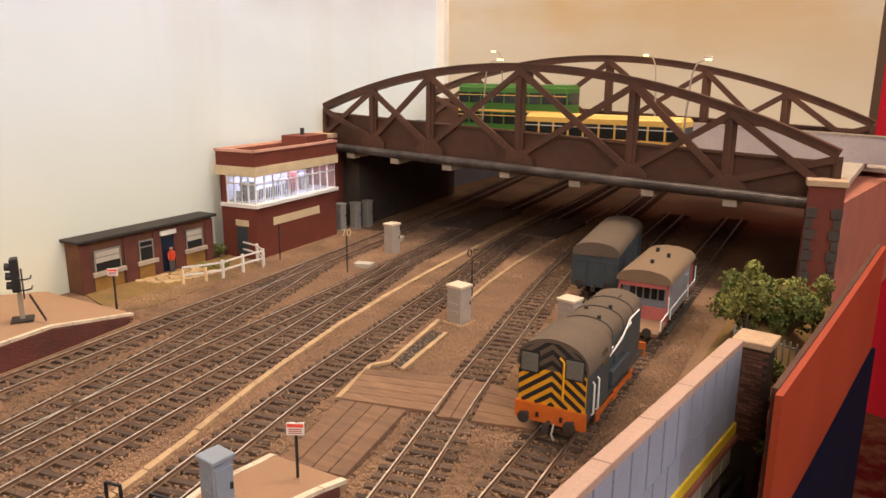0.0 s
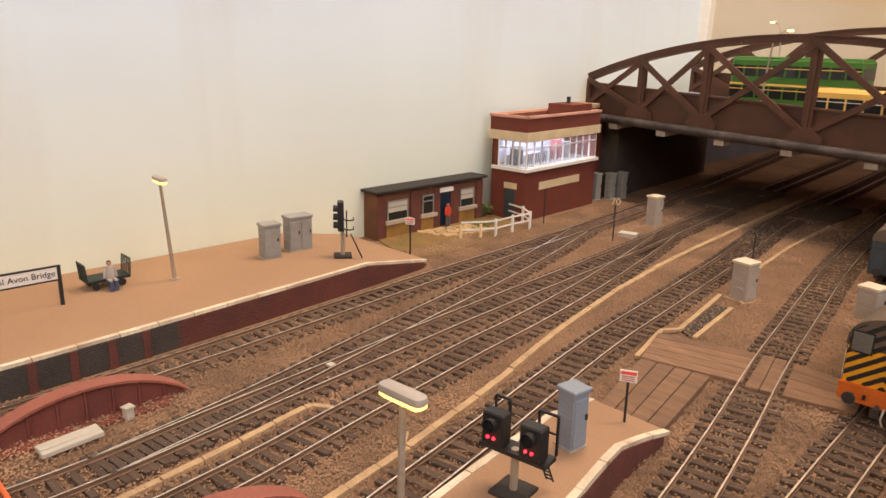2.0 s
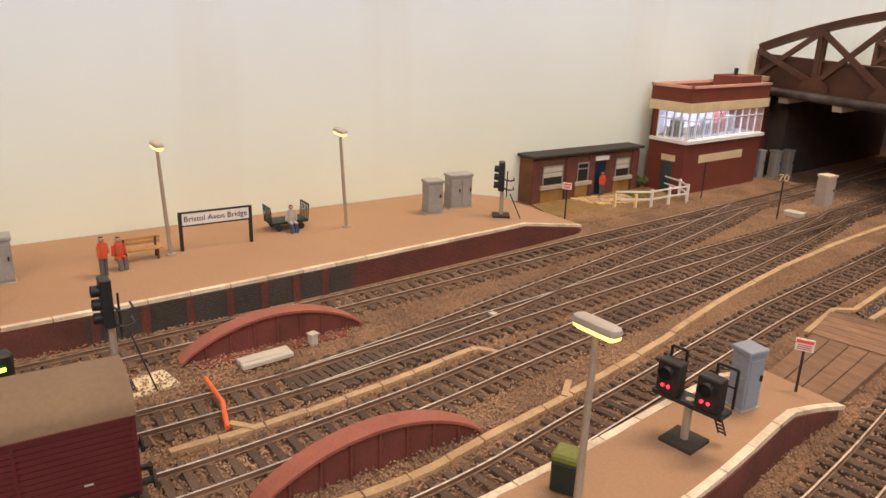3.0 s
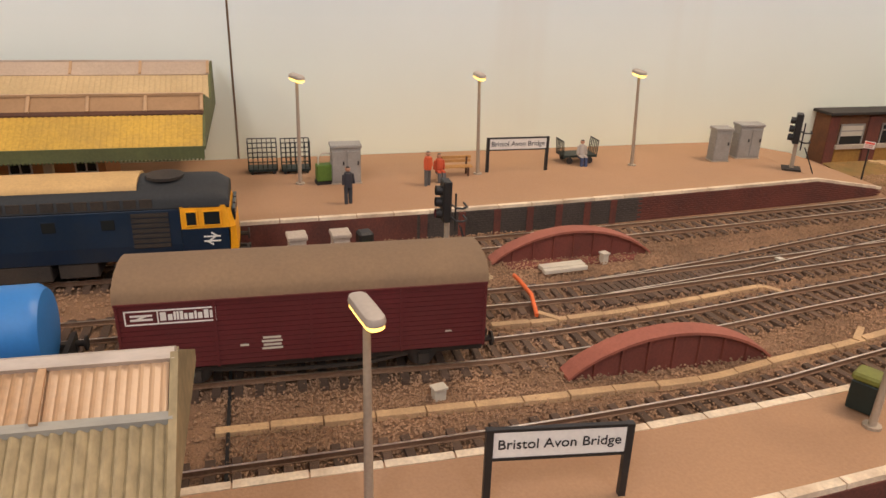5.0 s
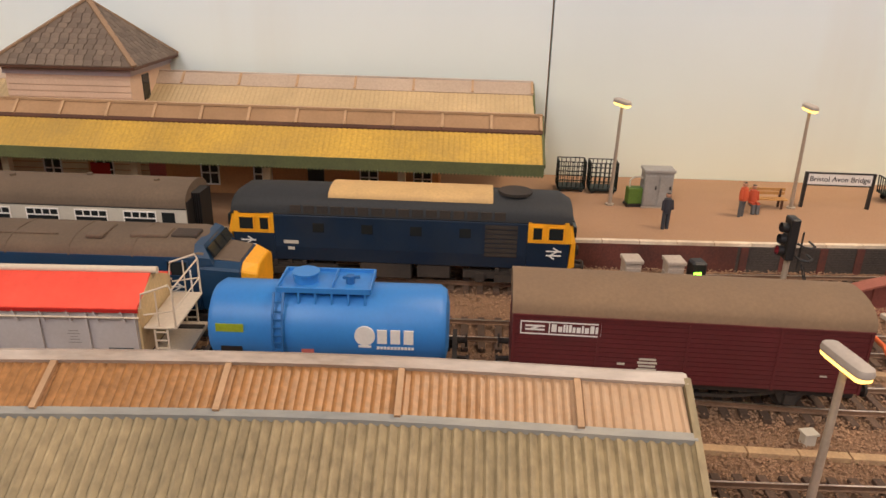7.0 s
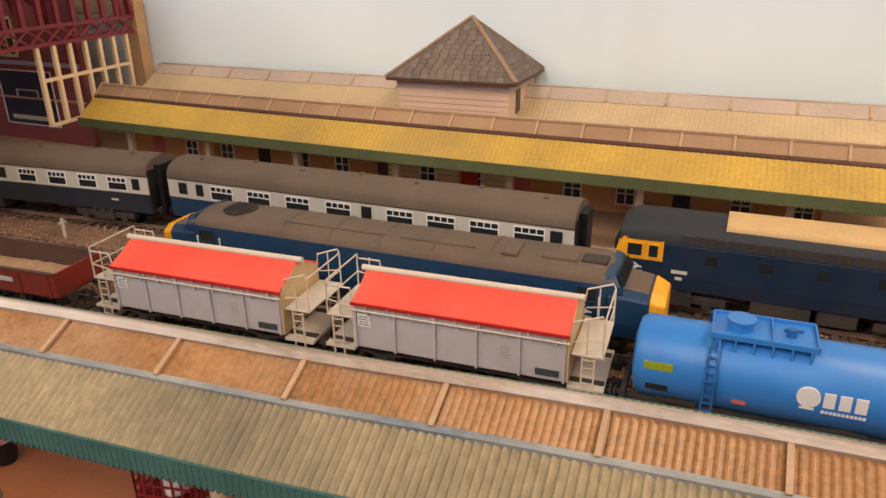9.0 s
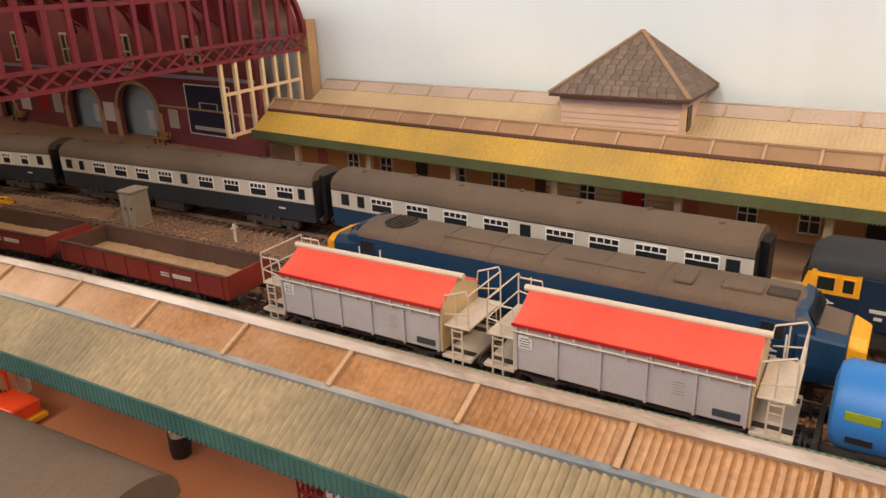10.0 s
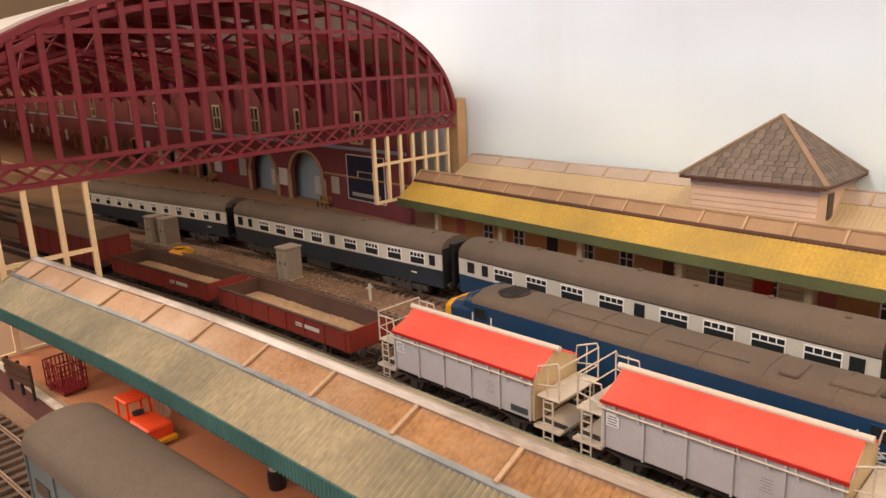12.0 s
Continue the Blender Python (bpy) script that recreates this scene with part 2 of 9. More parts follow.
def sky_paint(name, stops, cloud, start, full, amount, scale):
    """The painted sky of the backscene: pale low down, with soft clouds near its top."""
    m = bpy.data.materials.new(name)
    m.use_nodes = True
    t = m.node_tree
    n, l = t.nodes, t.links
    b = n["Principled BSDF"]
    b.inputs["Roughness"].default_value = 0.9
    co = n.new("ShaderNodeTexCoord")
    sep = n.new("ShaderNodeSeparateXYZ")
    l.new(co.outputs["Object"], sep.inputs[0])
    mp = n.new("ShaderNodeMapping")
    mp.inputs["Scale"].default_value = (1, 1, 2.6)
    l.new(co.outputs["Object"], mp.inputs[0])
    nz = n.new("ShaderNodeTexNoise")
    nz.inputs["Scale"].default_value, nz.inputs["Detail"].default_value, nz.inputs["Roughness"].default_value = scale, 5, 0.5
    l.new(mp.outputs[0], nz.inputs["Vector"])
    hgt = n.new("ShaderNodeMapRange")
    hgt.inputs["From Min"].default_value, hgt.inputs["From Max"].default_value = 0.0, 0.42
    l.new(sep.outputs["Z"], hgt.inputs["Value"])
    grad = n.new("ShaderNodeValToRGB")
    e = grad.color_ramp.elements
    e[0].position, e[0].color = 0.0, (*stops[0][1], 1)
    e[1].position, e[1].color = 1.0, (*stops[-1][1], 1)
    for p, c in stops[1:-1]:
        k = grad.color_ramp.elements.new(p)
        k.color = (*c, 1)
    l.new(hgt.outputs["Result"], grad.inputs["Fac"])
    cl = n.new("ShaderNodeMapRange")
    cl.inputs["From Min"].default_value, cl.inputs["From Max"].default_value = 0.45, 0.62
    l.new(nz.outputs["Fac"], cl.inputs["Value"])
    up = n.new("ShaderNodeMapRange")
    up.inputs["From Min"].default_value, up.inputs["From Max"].default_value = start, full
    up.inputs["To Max"].default_value = amount
    l.new(sep.outputs["Z"], up.inputs["Value"])
    f = n.new("ShaderNodeMath")
    f.operation = "MULTIPLY"
    l.new(cl.outputs["Result"], f.inputs[0]), l.new(up.outputs["Result"], f.inputs[1])
    mx = n.new("ShaderNodeMix")
    mx.data_type = "RGBA"
    mx.inputs["B"].default_value = (*cloud, 1)
    l.new(f.outputs[0], mx.inputs["Factor"]), l.new(grad.outputs["Color"], mx.inputs["A"])
    fine = n.new("ShaderNodeTexNoise")
    fine.inputs["Scale"].default_value, fine.inputs["Detail"].default_value = 9, 6
    l.new(co.outputs["Object"], fine.inputs["Vector"])
    r = n.new("ShaderNodeMapRange")
    r.inputs["To Min"].default_value, r.inputs["To Max"].default_value = 0.95, 1.05
    l.new(fine.outputs["Fac"], r.inputs["Value"])
    m2 = n.new("ShaderNodeMix")
    m2.data_type, m2.blend_type = "RGBA", "MULTIPLY"
    m2.inputs["Factor"].default_value = 1
    l.new(mx.outputs["Result"], m2.inputs["A"]), l.new(r.outputs["Result"], m2.inputs["B"])
    # old damp streaks running down the panel
    mp2, streak, sr, m3 = n.new("ShaderNodeMapping"), n.new("ShaderNodeTexNoise"), n.new("ShaderNodeMapRange"), n.new("ShaderNodeMix")
    mp2.inputs["Scale"].default_value = (1, 9, 0.7)
    l.new(co.outputs["Object"], mp2.inputs[0]), l.new(mp2.outputs[0], streak.inputs["Vector"])
    streak.inputs["Scale"].default_value, streak.inputs["Detail"].default_value = 1.6, 4
    sr.inputs["From Min"].default_value, sr.inputs["From Max"].default_value, sr.inputs["To Max"].default_value = 0.55, 0.78, 0.26
    l.new(streak.outputs["Fac"], sr.inputs["Value"])
    m3.data_type = "RGBA"
    m3.inputs["B"].default_value = (0.62, 0.56, 0.44, 1)
    l.new(sr.outputs["Result"], m3.inputs["Factor"]), l.new(m2.outputs["Result"], m3.inputs["A"])
    l.new(m3.outputs["Result"], b.inputs["Base Color"])
    return m


SKY = sky_paint("painted_sky", ((0, (0.74, 0.74, 0.56)), (0.2, (0.76, 0.83, 0.78)), (0.42, (0.76, 0.87, 0.95)), (0.68, (0.75, 0.85, 0.99)), (1, (0.60, 0.66, 0.86))),
                (0.52, 0.50, 0.56), 0.18, 0.32, 0.65, 3.2)
DUSK = sky_paint("painted_evening_sky", ((0, (0.60, 0.52, 0.38)), (0.3, (0.62, 0.55, 0.42)), (0.6, (0.60, 0.53, 0.42)), (1, (0.50, 0.46, 0.44))),
                 (0.52, 0.36, 0.17), 0.13, 0.27, 0.8, 3.4)

# ---- the lie of the land ----
def smooth_line(knots):
    """x as a smooth function of y through (y, x) knots."""
    ys, xs = np.array([k[0] for k in knots], float), np.array([k[1] for k in knots], float)
    g = np.gradient(xs, ys)

    def f(y):
        i = int(np.clip(np.searchsorted(ys, y) - 1, 0, len(ys) - 2))
        h = ys[i + 1] - ys[i]
        u = (y - ys[i]) / h
        if u < 0 or u > 1:
            j = i if u < 0 else i + 1
            return xs[j] + g[j] * (y - ys[j])
        return float((2 * u**3 - 3 * u**2 + 1) * xs[i] + (u**3 - 2 * u**2 + u) * h * g[i] + (-2 * u**3 + 3 * u**2) * xs[i + 1] + (u**3 - u**2) * h * g[i + 1])
    return f


def heading(f, y):
    """The turn, in degrees, of something that stands along the line f at y."""
    return math.degrees(math.atan2(-(f(y + 5) - f(y - 5)), 10))


T1 = smooth_line([(-1500, -290), (-1200, -335), (-962, -374), (-800, -389), (-660, -399), (-330, -398), (-188, -397), (-25, -404), (60, -409), (120, -413.5), (180, -418.5), (228, -422.5), (280, -427), (370, -432.5), (487, -441.5), (560, -448), (750, -470), (930, -495)])
T2 = smooth_line([(-1500, -240), (-1000, -310), (-607, -332), (-330, -334), (-150, -333), (-50, -332), (0, -333), (50, -338), (150, -347), (235, -355), (290, -359), (400, -366), (550, -378), (750, -398), (930, -412)])
T3 = smooth_line([(-1500, -160), (-1200, -210), (-990, -240), (-880, -255), (-780, -266), (-625, -276), (-538, -279), (-405, -286), (-285, -289), (-140, -288), (-66, -284), (-10, -287), (48, -293), (105, -302), (150, -308), (200, -315), (260, -322), (320, -331), (400, -346), (470, -361), (530, -375)])
T4 = smooth_line([(-1500, -120), (-1000, -180), (-600, -207), (-200, -219), (-28, -223), (39, -229), (82, -237), (145, -248), (203, -259), (274, -271), (350, -280), (457, -293), (517, -301), (640, -320), (930, -337)])
T5 = smooth_line([(-1500, -10), (-900, -60), (-600, -92), (-400, -110), (-100, -134), (95, -150), (145, -157), (212, -169), (310, -189), (385, -202), (550, -229), (750, -250), (930, -262)])
T6 = smooth_line([(-60, -112), (100, -120), (250, -126), (400, -127), (550, -128), (930, -134)])
T7 = smooth_line([(300, -128), (430, -156), (523, -180), (700, -194), (930, -204)])
TA = smooth_line([(0, -333), (70, -344), (160, -363), (255, -382), (330, -398), (410, -418), (490, -441)])
RAILZ = 4.6
BACK, ENDY = -562.0, 930.0

# ---- the hall round the layout ----
bm = NB()
box(bm, -2500, 3000, -3500, 3000, -900, -880)
part("floor", bm, material("patterned_carpet", (0.20, 0.016, 0.026), 0.95, 0, 0.3, 11, 300, 0.3, (0.55, 0.32, 0.20), 1.0))
tagged(bpy.data.objects["floor"], "dark red hall carpet with a worn pale pattern", "floor", kind="structure")
PLASTER = material("hall_wall_paint", (0.40, 0.31, 0.23), 0.9, 0, 0.08, 4, 200, 0.1)
for nm, b in (("wall_north", (-2500, 3000, 3000, 3060, -900, 2200)), ("wall_south", (-2500, 3000, -3560, -3500, -900, 2200)),
              ("wall_west", (-2560, -2500, -3560, 3060, -900, 2200)), ("wall_east", (3000, 3060, -3560, 3060, -900, 2200)),
              ("ceiling", (-2560, 3060, -3560, 3060, 2200, 2260))):
    bm = NB()
    box(bm, *b)
    tagged(part(nm, bm, PLASTER), "plain painted wall of the exhibition hall", "wall", kind="structure")

# ---- baseboard, backscene ----
bm = NB()
prism(bm, [(-680, -2910), (60, -2910), (-40, -900), (-52, 60), (-95, 90), (-90, 150), (-60, 370), (-28, 560), (-5, 1300), (-600, 1300)], -40, 0)
tagged(part("ground", bm, BALLAST), "brown ballasted ground of the model railway", "ground", kind="structure")
bm = NB()
box(bm, BACK - 8, BACK, -173, ENDY + 8, -40, 620)
tagged(part("backdrop", bm, SKY), "pale painted sky panel standing behind the tracks", "backdrop", kind="structure")
bm = NB()
box(bm, BACK - 8, BACK, -1990, -174.6, -40, 620)
tagged(part("backdrop", bm, SKY), "pale painted sky panel standing behind the station", "backdrop", kind="structure")
bm = NB()
box(bm, BACK, -5, ENDY, ENDY + 8, 50, 620)
tagged(part("backdrop", bm, DUSK), "painted sky end panel with tan evening clouds", "backdrop", kind="structure")
bm = NB()
box(bm, BACK, BACK + 14, ENDY - 14, ENDY, 0, 620)
tagged(part("trim", bm, WHITE), "white corner strip between the sky panels", "trim", kind="structure")


bm = NB()
box(bm, -422, -204, -176.0, -174.8, -1, 2.3)
tagged(part("board_joint", bm, material("dark_gap", (0.012, 0.010, 0.009), 0.95, 0, 0.2, 60, 700, 0.1)), "narrow dark joint between two boards of the layout", "joint", kind="structure")


# dark passage that the tracks run into below the end panel
FADEPLY = material("blue_grey_board", (0.22, 0.24, 0.27), 0.9, 0, 0.3, 20, 500, 0.2)
for b in ((-575, -570, 940, 1300, -40, 60), (-575, 5, 1300, 1306, -40, 60)):
    bm = NB()
    box(bm, *b)
    tagged(part("passage_board", bm, FADEPLY), "dull grey board closing the hidden tracks beyond the bridge", "board", kind="structure")


# ---- tracks ----
def railway_track(f, y0, y1, near, label):
    t = thing("railway_track", label, "track", kind="structure")
    ys = np.arange(y0, y1 + 1, 12.0)
    for side in (-1, 1):
        pts = []
        for y in ys:
            h = radians(heading(f, y))
            pts.append((f(y) + side * 8.7 * math.cos(h), y + side * 8.7 * math.sin(h), 0))
        bm = NB()
        sweep(bm, pts, [(-0.8, 2.2), (0.8, 2.2), (0.8, 2.5), (0.25, 2.75), (0.25, 3.9), (0.45, 4.05), (0.45, 4.45), (-0.45, 4.45), (-0.45, 4.05), (-0.25, 3.9), (-0.25, 2.75), (-0.8, 2.5)])
        r = part("rail", bm, RAIL, t)
        bm = NB()
        sweep(bm, pts, [(-0.4, 4.43), (0.4, 4.43), (0.4, 4.58), (-0.4, 4.58)])
        part("rail_head", bm, RAILTOP, r, "polished rail head")
    bm = NB()
    cbox(bm, 0, 0, 0.3, 32, 3.4, 2.0)
    me = make_mesh("sleeper", bm, SLEEPER, bevel=0.25)
    rest = NB()
    for y in np.arange(y0 + 4, y1, 8.2):
        h = heading(f, y) + random.uniform(-1.2, 1.2)
        if near[0] <= y <= near[1]:
            o = new("sleeper", me)
            o.parent = t
            o.matrix_basis = pose(f(y) * S, y * S, 0, 0, 0, h)
        else:
            v = cbox(rest, 0, 0, 0.3, 32, 3.4, 2.0)
            bmesh.ops.transform(rest, matrix=pose(f(y), y, 0, 0, 0, h), verts=v)
    if rest.verts:
        tagged(part("sleepers_further_off", rest, SLEEPER, t), kind="stuff")
    else:
        rest.free()
    return t


TRACKS = ((T1, -1980, 1280, (-150, 440)), (T2, -1980, 1280, (-150, 400)), (T3, -1980, 530, (-100, 400)), (TA, 0, 490, (60, 400)),
          (T4, -1980, 1280, (-180, 420)), (T5, -1980, 1280, (60, 460)), (T6, 60, 925, (60, 320)), (T7, 380, 925, (400, 540)))
for f, y0, y1, near in TRACKS:
    railway_track(f, y0, y1, near, "weathered railway track with dark wooden sleepers and bright rail heads")


# ---- platforms ----
def platform(name, far, near_, y0, y1, ramp, z, label):
    """A platform between the lines far and near_ (x of y) with a ramp at its end."""
    t = thing(name, label, "platform", kind="structure")

    def top(y):
        return z if y <= y1 - ramp else z - (z - 6.0) * (y - (y1 - ramp)) / ramp
    ys = sorted({float(y) for y in np.linspace(y0, y1 - ramp, 40)} | {float(y) for y in np.linspace(y1 - ramp, y1, 8)})
    bm = NB()
    loft(bm, [[(far(y), y, 0), (near_(y), y, 0), (near_(y), y, top(y)), (far(y), y, top(y))] for y in ys])
    part("surface", bm, PLATFORM, t)
    return t, top, ys


FP_EDGE = smooth_line([(-1400, -400), (-660, -422), (-160, -423), (-50, -426), (20, -430), (110, -437), (180, -443), (233, -448), (298, -456)])
IS_FAR = smooth_line([(-1400, -150), (-600, -188), (-177, -203), (-36, -204), (22, -208), (65, -212), (104, -217), (158, -223), (196, -231)])
IS_NEAR = smooth_line([(-1400, -62), (-600, -116), (-400, -133), (-100, -157), (95, -175), (148, -185), (180, -188), (196, -188)])
PZ = 18.0


def edge_course(t, line, ys, top, sgn, wall_mat, brick_to):
    prof = [(-0.5, -1.6), (2.8, -1.6), (2.8, 0.35), (-0.5, 0.35)]
    first = -260
    bm = NB()
    sweep(bm, [(line(y), y, top(y)) for y in ys if y < first] + [(line(first), first, top(first))], [(-a * sgn, b) for a, b in prof])
    part("edge_strip", bm, EDGE, t, "worn white painted platform edge further along")
    y = first
    while y < ys[-1] - 1:
        b = min(y + 22, ys[-1])
        bm = NB()
        mid = [q for q in ys if y + 3 < q < b - 3]
        sweep(bm, [(line(q), q, top(q)) for q in [y + 0.3] + mid + [b - 0.3]], [(-a * sgn + random.uniform(-0.15, 0.15), c) for a, c in prof])
        part("edge_stone", bm, EDGE, t)
        y = b
    for k, (m, a, b) in enumerate(wall_mat):
        bm = NB()
        yy = [y for y in np.arange(a, b + 1, 10.0)]
        loft(bm, [[(line(y) - 0.2 * sgn, y, 0), (line(y) + 0.9 * sgn, y, 0), (line(y) + 0.9 * sgn, y, top(y) - 1.7), (line(y) - 0.2 * sgn, y, top(y) - 1.7)] for y in yy])
        w = part("face", bm, m, t)
        if a >= brick_to[0] and b <= brick_to[1]:
            bm = NB()
            rows = 10
            for r in range(rows):
                for y in np.arange(a, b, 5.6):
                    y = y + (2.8 if r % 2 else 0)
                    z = 0.6 + r * 1.55
                    if z + 1.3 > top(y) - 2:
                        continue
                    x = line(y)
                    box(bm, min(x, x + 0.97 * sgn), max(x, x + 0.97 * sgn), y, y + 5.1, z, z + 1.25)
            tagged(part("brick_courses", bm, m, w), kind="stuff")


fp, fp_top, fp_ys = platform("platform", lambda y: BACK + 1 + min(0.0, 0.05 * (y + 1900)), FP_EDGE, -2880, 297, 66, PZ, "long station platform with tan surface and white edge")
edge_course(fp, FP_EDGE, fp_ys, fp_top, 1, ((BRICK_D, -1400, -70), (BRICK_B, -70, 80), (BRICK_D, 80, 290)), (-80, 300))
for y in (-66, -42, -19, 3, 23, 43, 62):
    bm = NB()
    box(bm, FP_EDGE(y), FP_EDGE(y) + 1.8, y - 2.2, y + 2.2, 0, PZ - 1.8)
    part("pilaster", bm, BRICK_D, fp)
# thin orange slab: warm lamplight under the canopy put into the floor colour
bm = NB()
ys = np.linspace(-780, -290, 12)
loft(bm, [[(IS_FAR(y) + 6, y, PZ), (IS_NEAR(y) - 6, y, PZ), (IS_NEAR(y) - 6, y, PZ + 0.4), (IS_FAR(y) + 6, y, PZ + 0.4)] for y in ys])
tagged(part("lamplight_slab", bm, material("painted_lamplight_orange", (0.42, 0.165, 0.065), 0.8, 0, 0.15, 20, 700, 0.2, (0.36, 0.17, 0.09), 0.5)), "thin orange-brown slab with warm lamplight painted in, under the platform canopy", "paving", kind="structure")
ip, ip_top, ip_ys = platform("platform", IS_FAR, IS_NEAR, -2000, 196, 46, PZ, "island platform with pale tan surface and ramped end")
edge_course(ip, IS_FAR, ip_ys, ip_top, -1, ((BRICK_D, -1400, 190),), (0, 0))
edge_course(ip, IS_NEAR, ip_ys, ip_top, 1, ((BRICK_D, -1400, 190),), (0, 0))


# ---- the road bridge ----
BRA, BRB, BRBACK = Vector((-548, 643, 139.5)), Vector((-24, 590, 120)), Vector((22, 205, 12))


def road_bridge():
    t = thing("road_bridge", "dark brown bowstring truss road bridge over the tracks", "bridge", kind="structure")
    posts = (0.0, 0.137, 0.284, 0.484, 0.695, 0.85, 1.0)

    def truss(off):
        a, b = BRA + off, BRB + off

        def base(u, dz, dy=0.0):
            return a.lerp(b, u) + Vector((0, dy, dz))

        def upper(u):
            return base(u, 53 * 4 * u * (1 - u))
        bm = NB()
        m = 30
        for i in range(m):
            bar(bm, upper(i / m), upper((i + 1) / m), 12, 7)
        for i in range(m):
            bar(bm, upper(i / m) + Vector((0, -6.4, 3.2)), upper((i + 1) / m) + Vector((0, -6.4, 3.2)), 1.2, 1.6)
        part("top_chord", bm, BROWN, t)
        bm = NB()
        bar(bm, base(0, -25), base(1, -25), 3, 36)
        g = part("plate_girder", bm, BROWN, t)
        bm = NB()
        bar(bm, base(0, -7, -1), base(1, -7, -1), 7, 2)
        part("girder_flange", bm, BROWN, g)
        for i, u in enumerate(posts):
            bm = NB()
            bar(bm, base(u, -38, -3), upper(u) + Vector((0, -2, -2)), 9 if 0 < i < 6 else 6, 4.5, up=(0, 1, 0))
            bar(bm, base(u, -38, -5.6), upper(u) + Vector((0, -5, -3)), 3, 1.4, up=(0, 1, 0))
            part("post", bm, BROWN, t)
        for u, v in zip(posts, posts[1:]):
            for p, q, dy in ((u, v, -4), (v, u, -5.6)):
                bm = NB()
                bar(bm, base(p, -30, dy), upper(q) + Vector((0, dy, -3)), 3, 5.5)
                part("diagonal", bm, BROWN, t)
        for u in posts[1:-1]:
            bm = NB()
            p = base(u, -40)
            prism_ = [(-16, 0), (16, 0), (16, 7), (7, 15), (-7, 15), (-16, 7)]
            loft(bm, [[(p.x + x, p.y - 7.2, p.z + z) for x, z in prism_], [(p.x + x, p.y - 2, p.z + z) for x, z in prism_]])
            for k in range(15):
                cbox(bm, p.x - 13 + (k % 5) * 6.4, p.y - 7.5, p.z + 1.4 + (k // 5) * 3.2, 1.3, 1, 1.3)
            part("gusset_plate", bm, BROWN, t)
        return base
    base = truss(Vector((0, 0, 0)))
    truss(BRBACK)
    bm = NB()
    tube(bm, [base(-0.03, -44, -9), base(0.5, -41.5, -9), base(1.0, -38, -9)], 4.6, 12)
    part("pipe", bm, PIPE, t, "sooty black pipe with pale drips", smooth=True)
    a, b = BRA + Vector((0, 4, -46)), BRB + Vector((0, 4, -40))
    back = BRBACK + Vector((0, 4, 0))
    bm = NB()
    loft(bm, [[tuple(p), tuple(p + back), tuple(p + back + Vector((0, 0, 5))), tuple(p + Vector((0, 0, 5)))] for p in (a, b)])
    part("deck", bm, CONCRETE, t)
    bm = NB()
    q = back * 0.8
    loft(bm, [[tuple(p), tuple(p + q), tuple(p + q + Vector((0, 0, 0.6))), tuple(p + Vector((0, 0, 0.6)))] for p in (a + Vector((0, 20, 5.2)), b + Vector((0, 20, 5.2)))])
    part("road_surface", bm, material("road_tarmac", (0.12, 0.10, 0.085), 0.9, 0, 0.2, 40, 800, 0.3), t)
    for u in (0.08, 0.2, 0.33, 0.46, 0.6, 0.73, 0.86):
        p = a.lerp(b, u)
        bm = NB()
        bar(bm, p + Vector((0, -13, -4)), p + back * 0.95 + Vector((0, 0, -4)), 11, 9)
        part("cross_girder", bm, CONCRETE, t)
    bm = NB()
    p, q = a + back * 0.86, b + back * 0.86
    bar(bm, p + Vector((90, 0, 17)), q + Vector((30, 0, 17)), 3, 26)
    part("parapet", bm, material("pale_parapet", (0.40, 0.36, 0.36), 0.8, 0, 0.15, 30, 700, 0.2, (0.28, 0.25, 0.26), 0.4), t, "pale lilac-grey parapet panels")
    bm = NB()
    bar(bm, p + Vector((90, 0, 30.6)), q + Vector((30, 0, 30.6)), 4.5, 1.4)
    part("parapet_coping", bm, CONCRETE, t)


road_bridge()
bm = NB()
prism(bm, [(BACK, 655), (-513, 655), (-534, 925), (BACK, 925)], 0, 92)
tagged(part("abutment", bm, BRICK_B), "dark sooty brick bridge abutment", "abutment", kind="structure")
bm = NB()
prism(bm, [(-36, 606), (-20, 604), (40, 925), (-30, 925)], -40, 79)
tagged(part("abutment", bm, BRICK_P), "weathered pink brick bridge abutment", "abutment", kind="structure")
# added deck, hidden from view, that blocks light from the tracks beyond the bridge
bm = NB()
loft(bm, [[(-513, 850, 100), (-513, 928, 104), (-513, 928, 106), (-513, 850, 104)], [(20, 806, 84), (30, 928, 88), (30, 928, 90), (20, 806, 88)]])
tagged(part("road", bm, CONCRETE), "plain unseen deck added behind the bridge to darken the tracks", "road", kind="structure")


def pier(x, y, z, sx, sy, deg, label, tall):
    t = thing("bridge_pier", label, "pier", (x, y, 0, deg), kind="structure")
    bm = NB()
    cbox(bm, 0, 0, -40 if x > -100 else 0, sx, sy, z - (-40 if x > -100 else 0))
    p = part("shaft", bm, BRICK_R, t)
    for k in range(9 if tall else 0):
        for s in (-1, 1):
            bm = NB()
            cbox(bm, s * (sx / 2 - (2.6 if k % 2 else 3.6)), -sy / 2 - 0.3, 8 + k * 8.2, 5 if k % 2 else 7.5, 1.6, 7.4)
            part("quoin", bm, BRICK_B, p)
    bm = NB()
    cbox(bm, 0, 0, z, sx + 4, sy + 4, 5)
    part("capstone", bm, STONECAP, t, bevel=0.6)


pier(-30, 586, 97, 24, 26, 6, "red brick bridge pier with dark quoins and pale capstone", True)
pier(-549, 642, 105, 30, 22, 6, "red brick bridge pier with pale capstone beside the signal box", False)


